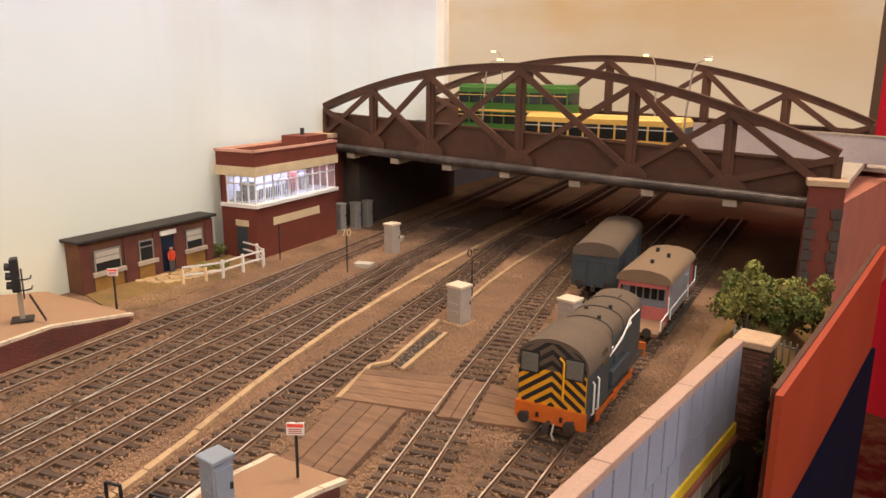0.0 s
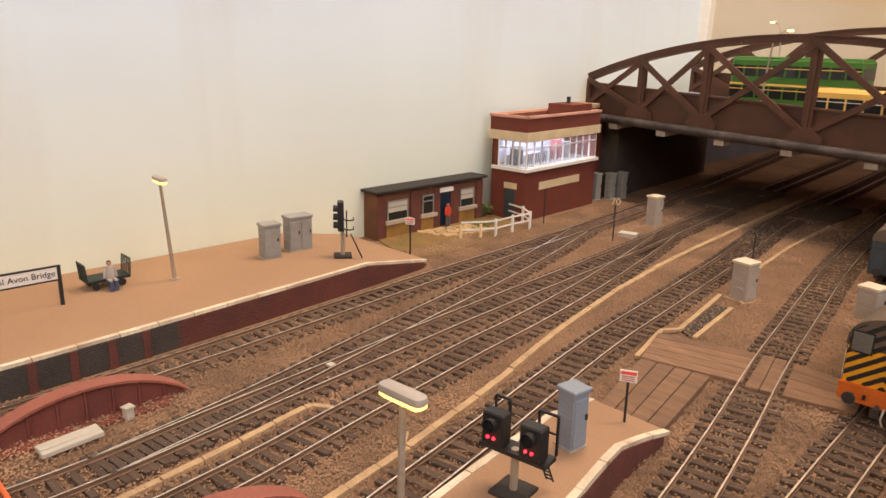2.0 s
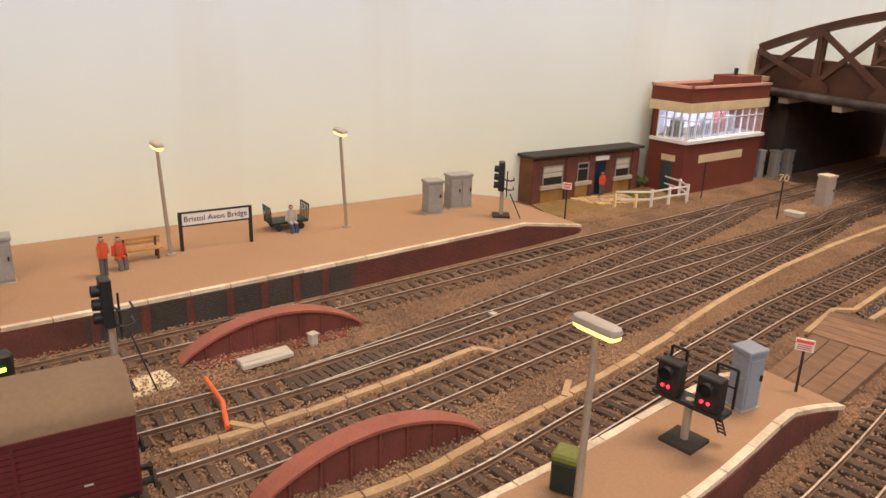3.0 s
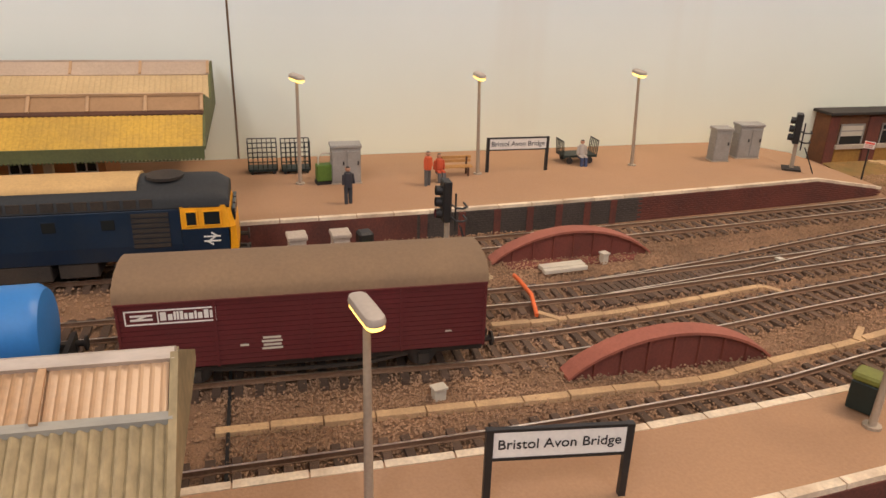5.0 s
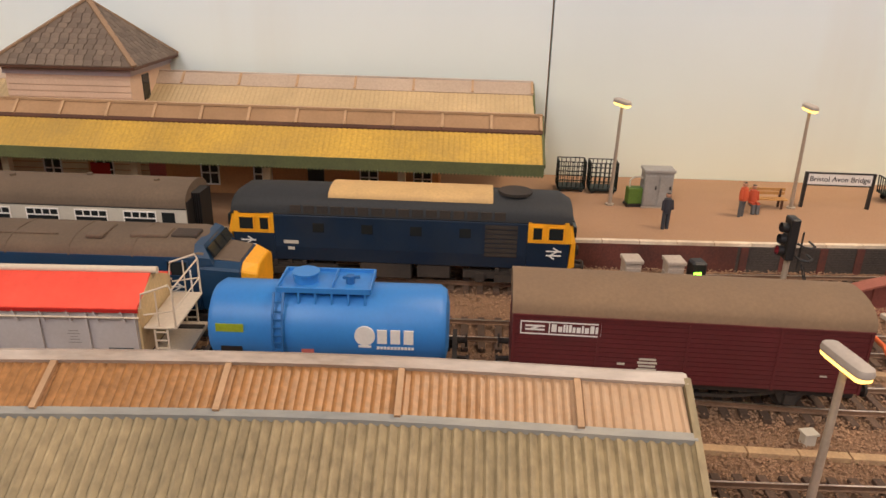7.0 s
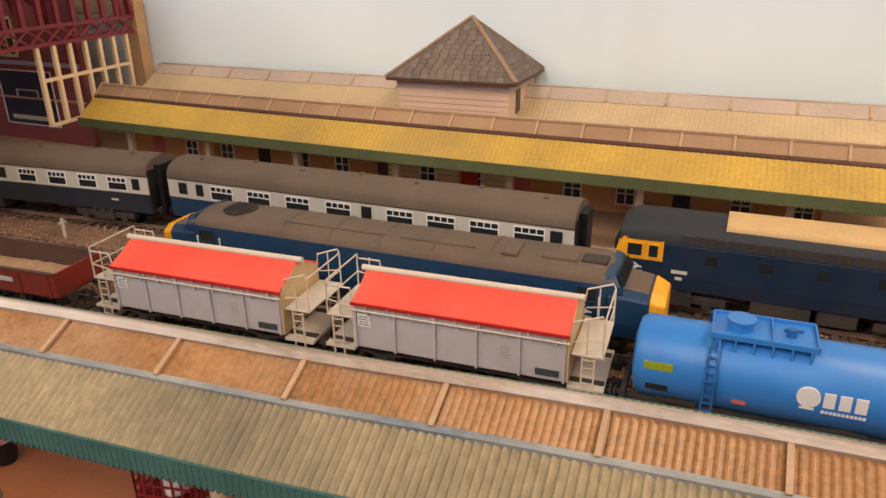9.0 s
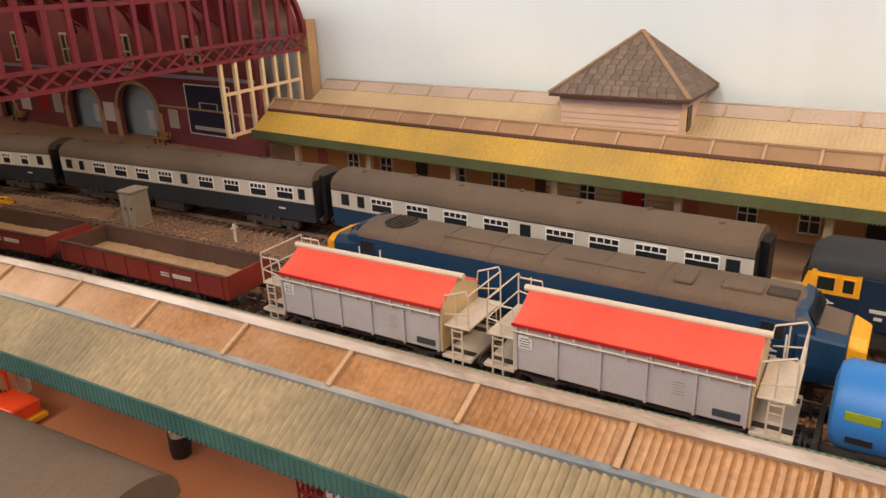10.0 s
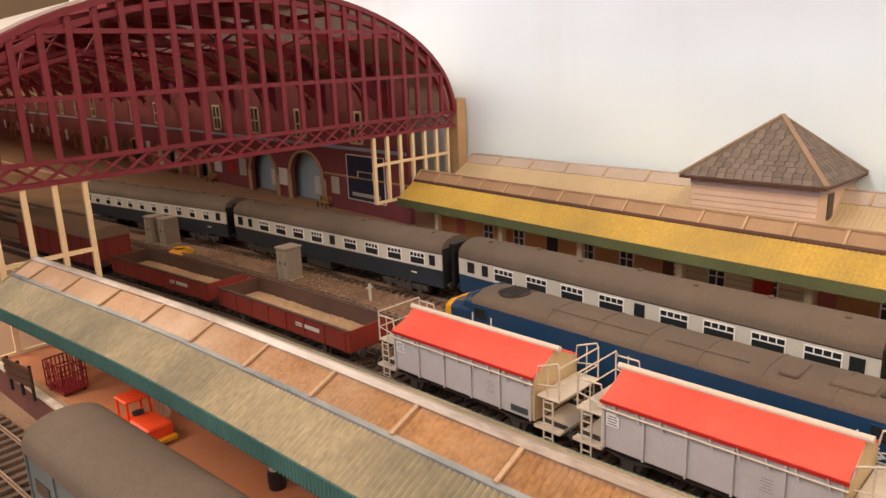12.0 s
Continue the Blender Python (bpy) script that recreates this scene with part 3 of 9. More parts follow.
# ---- lettering ----
def letters(name, text, size, material_, parent, at, turn=(90, 0, 90), label=""):
    """Raised lettering as a mesh; size and at in millimetres, centred."""
    cu = bpy.data.curves.new(name, "FONT")
    cu.body, cu.size, cu.align_x, cu.align_y, cu.extrude = text, size * S, "CENTER", "CENTER", 0.0001
    tmp = bpy.data.objects.new(name, cu)
    scene.collection.objects.link(tmp)
    bpy.context.view_layer.update()
    me = bpy.data.meshes.new_from_object(tmp.evaluated_get(bpy.context.evaluated_depsgraph_get()))
    bpy.data.objects.remove(tmp)
    me.materials.clear()
    me.materials.append(material_)
    ob = new(name, me)
    ob.parent = parent
    ob.matrix_basis = pose(at[0] * S, at[1] * S, at[2] * S, *turn)
    if label:
        ob["label"] = label
    return ob


# ---- rolling stock ----
BLUE = material("rail_blue_paint", (0.004, 0.017, 0.037), 0.45, 0, 0.2, 40, 700, 0.05, (0.03, 0.035, 0.04), 0.4)
BLUE2 = material("worn_mid_blue_paint", (0.007, 0.038, 0.082), 0.45, 0, 0.2, 40, 700, 0.05, (0.03, 0.05, 0.07), 0.4)
NIGHT = material("faded_dark_blue_paint", (0.040, 0.055, 0.062), 0.55, 0, 0.25, 50, 700, 0.1, (0.09, 0.08, 0.06), 0.35)
YELLOW = material("warning_yellow_paint", (0.80, 0.40, 0.02), 0.5, 0, 0.12, 60, 800, 0.1, (0.35, 0.18, 0.03), 0.25)
ORANGE = material("orange_buffer_beam_paint", (0.62, 0.16, 0.02), 0.55, 0, 0.2, 60, 800, 0.1, (0.2, 0.07, 0.02), 0.4)
DUSTROOF = material("dusty_grey_roof", (0.128, 0.095, 0.067), 0.85, 0, 0.2, 30, 700, 0.15, (0.085, 0.064, 0.046), 0.6)
BROWNROOF = material("dusty_brown_roof", (0.21, 0.145, 0.090), 0.85, 0, 0.15, 25, 700, 0.15, (0.14, 0.10, 0.07), 0.4)
TANROOF = material("tan_translucent_panel", (0.55, 0.38, 0.18), 0.7, 0, 0.15, 40, 700, 0.1, (0.3, 0.2, 0.1), 0.4)
PALEGREY = material("pale_grey_coach_paint", (0.56, 0.52, 0.44), 0.5, 0, 0.08, 40, 700, 0.05, (0.35, 0.3, 0.24), 0.25)
CHASSIS = material("chassis_grime", (0.030, 0.025, 0.021), 0.85, 0, 0.4, 60, 800, 0.3, (0.07, 0.05, 0.035), 0.5)
WINDOW = material("dark_window_glass", (0.020, 0.022, 0.022), 0.12, 0, 0.1, 40, 700, 0.0)
HOPPER = material("pale_grey_hopper_paint", (0.52, 0.49, 0.48), 0.55, 0, 0.08, 40, 700, 0.08, (0.33, 0.28, 0.22), 0.3)
HOPRAIL = material("cream_grey_handrail", (0.60, 0.52, 0.41), 0.55, 0, 0.1, 60, 700, 0.05)
SHEET = material("red_cover_sheet", (0.72, 0.095, 0.062), 0.55, 0, 0.12, 35, 500, 0.3, (0.85, 0.16, 0.10), 0.5)
SHEETDARK = material("dark_red_sheet_edge", (0.36, 0.02, 0.015), 0.6, 0, 0.1, 40, 700, 0.1)
TANKBLUE = material("bright_blue_tank_paint", (0.045, 0.21, 0.49), 0.42, 0, 0.08, 30, 700, 0.05, (0.03, 0.12, 0.36), 0.25)
TANKDARK = material("blue_tank_ironwork", (0.025, 0.12, 0.29), 0.5, 0, 0.1, 30, 700, 0.05)
VANRED = material("maroon_van_paint", (0.095, 0.016, 0.018), 0.6, 0, 0.2, 40, 700, 0.1, (0.075, 0.022, 0.02), 0.5)
WAGRED = material("flame_red_wagon_paint", (0.20, 0.028, 0.016), 0.65, 0, 0.25, 50, 700, 0.15, (0.08, 0.03, 0.02), 0.55)
RUST = material("rusty_wagon_inside", (0.085, 0.045, 0.028), 0.9, 0, 0.3, 50, 700, 0.3, (0.07, 0.04, 0.03), 0.5)
SPOIL = material("pale_stone_load", (0.42, 0.28, 0.155), 0.95, 0, 0.3, 60, 600, 0.8, (0.3, 0.2, 0.12), 0.5)
VANGREY = material("dark_grey_van_paint", (0.052, 0.062, 0.068), 0.7, 0, 0.25, 50, 700, 0.15)
BVGREY = material("brake_van_grey_paint", (0.25, 0.25, 0.26), 0.65, 0, 0.2, 50, 700, 0.1)
BVRED = material("faded_red_van_paint", (0.42, 0.135, 0.12), 0.65, 0, 0.2, 50, 700, 0.1)
PARCEL = material("blue_grey_parcels_paint", (0.16, 0.18, 0.17), 0.6, 0, 0.15, 40, 700, 0.08, (0.07, 0.075, 0.07), 0.4)


def roof_ring(w, z0, z1, zt, y, n=12, lower=0.0):
    """A body section: straight sides w to each side from z0 to z1, an arched roof up to zt."""
    pts = [(-w + lower, y, z0), (w - lower, y, z0)]
    for k in range(n + 1):
        a = math.pi * k / n
        pts.append((w * math.cos(a), y, z1 + (zt - z1) * math.sin(a) ** 0.75))
    return pts


def roof_shell(bm, w, z1, zt, ys, n=14, thick=0.5, power=0.75):
    """An arched roof skin with thickness; ys: the ends, or (y, w, z1, zt) sections."""
    secs = []
    for s in ys:
        y, ww, a0, a1 = s if isinstance(s, tuple) else (s, w, z1, zt)
        ring = [(ww * math.cos(math.pi * k / n), y, a0 + (a1 - a0) * math.sin(math.pi * k / n) ** power) for k in range(n + 1)]
        ring += [(-(ww - thick), y, a0 - thick), (ww - thick, y, a0 - thick)]
        secs.append(ring)
    loft(bm, secs)


def wheelset(parent, y, r=6.2, mat_=None):
    bm = NB()
    for sx in (-1, 1):
        tube(bm, [(sx * 7.4, y, r), (sx * 9.4, y, r)], r, 14)
    tube(bm, [(-10, y, r), (10, y, r)], 1.2, 6)
    return part("wheelset", bm, CHASSIS, parent, smooth=True)


def bogie(parent, yc, wheels, half, w=15.0):
    bm = NB()
    for sx in (-1, 1):
        box(bm, sx * w - 1.2, sx * w + 1.2, yc - half, yc + half, 5.5, 9.5)
        for y in wheels:
            cbox(bm, sx * (w + 0.8), yc + y, 3.6, 2.6, 5, 5)
        cbox(bm, sx * (w + 1.2), yc, 4, 2, half * 0.7, 4)
        for k in range(3):
            cbox(bm, sx * (w + 1.6), yc + (k - 1) * half * 0.3, 9, 1.4, 2, 3)
    cbox(bm, 0, yc, 6, 2 * w, half * 0.6, 6)
    b = part("bogie", bm, CHASSIS, parent)
    for y in wheels:
        wheelset(b, yc + y)
    return b


def buffers(parent, y, sgn, z=13, material_=None):
    for sx in (-1, 1):
        bm = NB()
        tube(bm, [(sx * 11.5, y, z), (sx * 11.5, y + sgn * 4, z)], 1.3, 8)
        tube(bm, [(sx * 11.5, y + sgn * 4, z), (sx * 11.5, y + sgn * 4.9, z)], 3.0, 12)
        part("buffer", bm, CHASSIS, parent, smooth=True)
    bm = NB()
    bar(bm, (0, y, z - 2), (0, y + sgn * 5, z - 2.5), 1.6)
    cbox(bm, 0, y + sgn * 5, z - 5.5, 3.4, 1.2, 4)
    part("coupling", bm, CHASSIS, parent)


def axle_guards(parent, ys, w=13.0):
    for y in ys:
        for sx in (-1, 1):
            bm = NB()
            prism_pts = [(-8, 13), (8, 13), (3.2, 3.6), (-3.2, 3.6)]
            loft(bm, [[(sx * w - 0.5, y + a, b) for a, b in prism_pts], [(sx * w + 0.5, y + a, b) for a, b in prism_pts]])
            cbox(bm, sx * (w + 1.2), y, 4, 2.4, 4.4, 4.4)
            bar(bm, (sx * (w + 1), y - 11, 11), (sx * (w + 1), y, 9), 1.2)
            bar(bm, (sx * (w + 1), y + 11, 11), (sx * (w + 1), y, 9), 1.2)
            a = part("axle_guard", bm, CHASSIS, parent)
        wheelset(a, y, 5.8)


def place(f, yc):
    return (f(yc), yc, RAILZ, heading(f, yc))


def arrow_badge(parent, x, y, z, s, mat_=None):
    """A plain badge of two bars and two slanting strokes."""
    bm = NB()
    for dz in (-0.15, 0.15):
        cbox(bm, x, y, z + dz * s - 0.045 * s, 0.25, s, 0.09 * s)
    for y0, z0, y1, z1 in ((-0.22, -0.15, 0.22, 0.15), (-0.05, 0.40, 0.32, 0.15), (-0.32, -0.15, 0.05, -0.40)):
        bar(bm, (x, y + s * y0, z + s * z0), (x, y + s * y1, z + s * z1), 0.25, 0.09 * s)
    part("badge", bm, mat_ or WHITE, parent, "white two-bar badge")


def word_shapes(bm, x, y, z, w, h, shapes):
    """A run of plain blocks of letter size: shapes gives each block's width and height share."""
    total = sum(a for a, _ in shapes)
    at = y - w / 2
    for a, k in shapes:
        q = w * a / total
        cbox(bm, x, at + q / 2, z, 0.3, q * 0.74, h * k)
        at += q


def bars_text(bm, x, y, z, w, h, rows=1):
    for r in range(rows):
        n = 1
        cbox(bm, x, y, z - r * h * 1.6, 0.25, w * (1 - 0.15 * (r % 2)), h)


def pane(parent, x, y, z, w, h, frame=None, mull=0, name="window", bars=True):
    """A window on a side at x (its sign says which side), centred at y, from z up."""
    s = 1 if x > 0 else -1
    bm = NB()
    cbox(bm, x + s * 0.05, y, z, 0.5, w, h)
    p = part(name, bm, WINDOW, parent)
    if frame:
        bm = NB()
        t = 0.55
        for a, b, c, d in ((y - w / 2, y + w / 2, z - t, z), (y - w / 2, y + w / 2, z + h, z + h + t), (y - w / 2 - t, y - w / 2, z - t, z + h + t), (y + w / 2, y + w / 2 + t, z - t, z + h + t)):
            box(bm, x - 0.35 + s * 0.25, x + 0.35 + s * 0.25, a, b, c, d)
        if mull:
            for k in range(1, mull):
                yy = y - w / 2 + w * k / mull
                box(bm, x - 0.3 + s * 0.25, x + 0.3 + s * 0.25, yy - 0.3, yy + 0.3, z + h * 0.62, z + h)
            box(bm, x - 0.3 + s * 0.25, x + 0.3 + s * 0.25, y - w / 2, y + w / 2, z + h * 0.58, z + h * 0.66)
        part("window_frame", bm, frame, p)
    return p


def class_diesel(f, yc, L):
    """The dark blue diesel with yellow cabs at the platform."""
    t = thing("diesel_locomotive", "dark blue diesel locomotive with yellow cabs and tan roof panel", "locomotive", place(f, yc))
    w, H = 17.5, L / 2
    bm = NB()
    loft(bm, [[(-w + 1.0, y, 12), (w - 1.0, y, 12), (w, y, 20), (w, y, 38), (-w, y, 38), (-w, y, 20)] for y in (-H + 26, H - 26)])
    part("body", bm, BLUE, t, bevel=0.4)
    for s in (-1, 1):
        bm = NB()
        loft(bm, [[(-w + 1, s * (H - 26), 12), (w - 1, s * (H - 26), 12), (w, s * (H - 26), 27.5), (-w, s * (H - 26), 27.5)],
                  [(-w + 1, s * (H - 4), 12), (w - 1, s * (H - 4), 12), (w, s * (H - 4), 27.5), (-w, s * (H - 4), 27.5)]])
        part("cab_skirt", bm, BLUE, t)
        bm = NB()
        loft(bm, [[(-w, s * (H - 26), 27.5), (w, s * (H - 26), 27.5), (w, s * (H - 26), 39), (-w, s * (H - 26), 39)],
                  [(-w, s * (H - 3), 27.5), (w, s * (H - 3), 27.5), (w - 0.6, s * (H - 5), 39), (-w + 0.6, s * (H - 5), 39)]])
        c = part("cab", bm, YELLOW, t, "yellow painted cab")
        bm = NB()
        loft(bm, [[(-w + 1, s * (H - 4), 12), (w - 1, s * (H - 4), 12), (w, s * (H - 3), 27.5), (-w, s * (H - 3), 27.5)],
                  [(-w + 4, s * H, 13), (w - 4, s * H, 13), (w - 3, s * (H - 0.5), 27.5), (-w + 3, s * (H - 0.5), 27.5)]])
        loft(bm, [[(-w, s * (H - 3.2), 27.5), (w, s * (H - 3.2), 27.5), (w - 0.6, s * (H - 5.2), 38.6), (-w + 0.6, s * (H - 5.2), 38.6)],
                  [(-w + 3, s * (H - 0.5), 27.5), (w - 3, s * (H - 0.5), 27.5), (w - 3.6, s * (H - 3.2), 38), (-w + 3.6, s * (H - 3.2), 38)]])
        part("nose", bm, YELLOW, t)
        for sx in (-1, 1):
            for k in range(2):
                pane(c, sx * w, s * (H - 21 + k * 9.6), 29.5, 6.2 - 1.6 * (1 - k) + 1.2 * k, 6.6, YELLOW, 0)
        for k in range(3):
            bm = NB()
            cbox(bm, (k - 1) * 10, s * (H - 1.2), 30, 8, 1.6, 6)
            part("windscreen", bm, WINDOW, c)
        buffers(t, s * H, s)
    bm = NB()
    roof_shell(bm, w, 38.5, 50.5, [(-H + 3, w - 1.5, 38, 46), (-H + 9, w, 38.5, 50), -H + 26, H - 26, (H - 9, w, 38.5, 50), (H - 3, w - 1.5, 38, 46)], thick=1)
    r = part("roof", bm, material("black_grey_roof", (0.020, 0.022, 0.024), 0.7, 0, 0.25, 40, 700, 0.1), t, smooth=True)
    bm = NB()
    roof_shell(bm, w - 4, 47.0, 51.4, [-H + 55, H - 45], thick=0.6, power=0.7)
    part("roof_panel", bm, TANROOF, r, "tan roof panel", smooth=True)
    bm = NB()
    tube(bm, [(2, H - 33, 50), (2, H - 33, 51.4)], 9, 20)
    part("fan_grille", bm, CHASSIS, r)
    for sx in (-1, 1):
        for k in range(16):
            bm = NB()
            cbox(bm, sx * (w - 0.6), -H + 38 + k * 7.2, 39.2, 1.2, 5.6, 4.2)
            part("louvre", bm, CHASSIS, t)
    for sx in (-1, 1):
        for k in range(4):
            bm = NB()
            cbox(bm, sx * w, -H + 50 + k * 26, 29, 0.7, 6, 5)
            part("window", bm, WINDOW, t)
        bm = NB()
        for k in range(7):
            cbox(bm, sx * w, H - 40, 19 + k * 2.6, 0.9, 17, 2.0)
        part("grille", bm, CHASSIS, t)
        arrow_badge(t, sx * (w + 0.2), H - 12, 22, 8)
        arrow_badge(t, sx * (w + 0.2), -H + 12, 22, 8)
        bm = NB()
        bars_text(bm, sx * (w + 0.15), -H + 35, 22, 8, 1.8, 1)
        bars_text(bm, sx * (w + 0.15), -H + 35, 18.5, 3.5, 1.6, 1)
        part("number_bar", bm, PALEGREY, t)
    for s in (-1, 1):
        bogie(t, s * 60, (-17, 17), 26)
    bm = NB()
    cbox(bm, 0, -8, 3, 32, 28, 9), cbox(bm, 0, 18, 4, 31, 18, 8)
    part("fuel_tank", bm, CHASSIS, t, bevel=0.6)
    return t


class_diesel(T1, -265, 187)


def big_diesel(f, yc, L):
    t = thing("diesel_locomotive", "long mid-blue diesel locomotive, dusty grey roof, yellow nose ends", "locomotive", place(f, yc))
    w, H = 17.2, L / 2
    nose = 26
    bm = NB()
    loft(bm, [[(-w + 1, y, 12), (w - 1, y, 12), (w, y, 20), (w, y, 39), (-w, y, 39), (-w, y, 20)] for y in (-H + nose, H - nose)])
    part("body", bm, BLUE2, t, bevel=0.4)
    bm = NB()
    roof_shell(bm, w, 38.0, 45.5, [(-H + nose - 3, w - 1, 38.0, 43), (-H + nose + 4, w, 38.0, 45.5), (H - nose - 4, w, 38.0, 45.5), (H - nose + 3, w - 1, 38.0, 43)], thick=1, power=0.62)
    r = part("roof", bm, DUSTROOF, t, smooth=True)
    for k in range(1, 8):
        bm = NB()
        y = -H + nose + (L - 2 * nose) * k / 8
        roof_shell(bm, w + 0.1, 38.2, 45.8, [y - 0.5, y + 0.5], thick=0.4, power=0.62)
        part("roof_rib", bm, DUSTROOF, r, smooth=True)
    for y, a, b in ((H - nose - 24, 17, 11), (H - nose - 8, 12, 9), (H - nose - 48, 8, 16)):
        bm = NB()
        cbox(bm, 4, y, 44.3, b, a, 2.0)
        part("roof_hatch", bm, DUSTROOF if a != 12 else CHASSIS, r, bevel=0.5)
    bm = NB()
    tube(bm, [(1, -H + nose + 22, 44.5), (1, -H + nose + 22, 46.1)], 9.5, 20)
    for k in range(5):
        bar(bm, (-7, -H + nose + 16 + k * 3, 46.5), (9, -H + nose + 16 + k * 3, 46.5), 0.7)
    part("fan_grille", bm, CHASSIS, r)
    for y0, y1 in ((-60, 0), (10, 50)):
        bm = NB()
        tube(bm, [(9, y0, 45.1), (9, y1, 45.1)], 0.5, 6)
        part("roof_pipe", bm, DUSTROOF, r)
    for s in (-1, 1):
        y0 = H - nose
        bm = NB()
        loft(bm, [[(-w + 1, s * y0, 12), (w - 1, s * y0, 12), (w, s * y0, 20), (w, s * y0, 34), (w - 4, s * y0, 37), (-w + 4, s * y0, 37), (-w, s * y0, 34), (-w, s * y0, 20)],
                  [(-w + 3, s * (H - 7), 12), (w - 3, s * (H - 7), 12), (w - 2, s * (H - 7), 20), (w - 2, s * (H - 7), 32), (w - 6, s * (H - 7), 35), (-w + 6, s * (H - 7), 35), (-w + 2, s * (H - 7), 32), (-w + 2, s * (H - 7), 20)]])
        n = part("nose", bm, BLUE2, t, bevel=0.8)
        bm = NB()
        loft(bm, [[(-w + 4, s * (y0 + 1), 36.9), (w - 4, s * (y0 + 1), 36.9), (w - 5, s * (y0 + 1), 37.6), (-w + 5, s * (y0 + 1), 37.6)],
                  [(-w + 6, s * (H - 8), 34.9), (w - 6, s * (H - 8), 34.9), (w - 7, s * (H - 8), 35.6), (-w + 7, s * (H - 8), 35.6)]])
        part("nose_top", bm, DUSTROOF, n)
        bm = NB()
        loft(bm, [[(-w + 3, s * (H - 7), 12), (w - 3, s * (H - 7), 12), (w - 2, s * (H - 7), 20), (w - 2, s * (H - 7), 32), (w - 6, s * (H - 7), 35.2), (-w + 6, s * (H - 7), 35.2), (-w + 2, s * (H - 7), 32), (-w + 2, s * (H - 7), 20)],
                  [(-w + 5, s * H, 13), (w - 5, s * H, 13), (w - 4, s * H, 20), (w - 4, s * H, 30), (w - 9, s * H, 33), (-w + 9, s * H, 33), (-w + 4, s * H, 30), (-w + 4, s * H, 20)]])
        part("nose_end", bm, YELLOW, n, "yellow nose end", bevel=0.6)
        bm = NB()
        loft(bm, [[(-w, s * (y0 - 1), 34), (w, s * (y0 - 1), 34), (w, s * (y0 - 1), 39), (w - 3, s * (y0 - 1), 44.2), (-w + 3, s * (y0 - 1), 44.2), (-w, s * (y0 - 1), 39)],
                  [(-w + 1, s * (y0 + 7), 35), (w - 1, s * (y0 + 7), 35), (w - 1, s * (y0 + 6), 38), (w - 4, s * (y0 + 2.5), 43.4), (-w + 4, s * (y0 + 2.5), 43.4), (-w + 1, s * (y0 + 6), 38)]])
        c = part("cab_front", bm, BLUE2, t)
        for k in (-1, 0, 1):
            bm = NB()
            bar(bm, (k * 9.2 - 3.9, s * (y0 + 5.6), 40), (k * 9.2 + 3.9, s * (y0 + 5.6), 40), 5.6, 1.0, up=(0, s * 0.8, 0.5))
            part("windscreen", bm, WINDOW, c)
        for sx in (-1, 1):
            pane(t, sx * w, s * (y0 - 9), 30, 9, 6.5, BLUE2)
            for yy in (y0 - 3, y0 - 18):
                bm = NB()
                tube(bm, [(sx * (w + 0.8), s * yy, 16), (sx * (w + 0.8), s * yy, 33)], 0.45, 6)
                part("handrail", bm, WHITE, t)
            arrow_badge(t, sx * (w + 0.2), s * (y0 - 10), 23, 8)
        buffers(t, s * H, s)
        bogie(t, s * 80, (-28, 0, 28), 38)
    bm = NB()
    cbox(bm, 0, 0, 4, 31, 62, 8)
    part("battery_box", bm, CHASSIS, t, bevel=0.6)
    return t


big_diesel(T2, -467, 284)


SLATE = material("grimy_slate_blue_paint", (0.018, 0.024, 0.032), 0.5, 0, 0.2, 40, 700, 0.05, (0.035, 0.035, 0.035), 0.5)


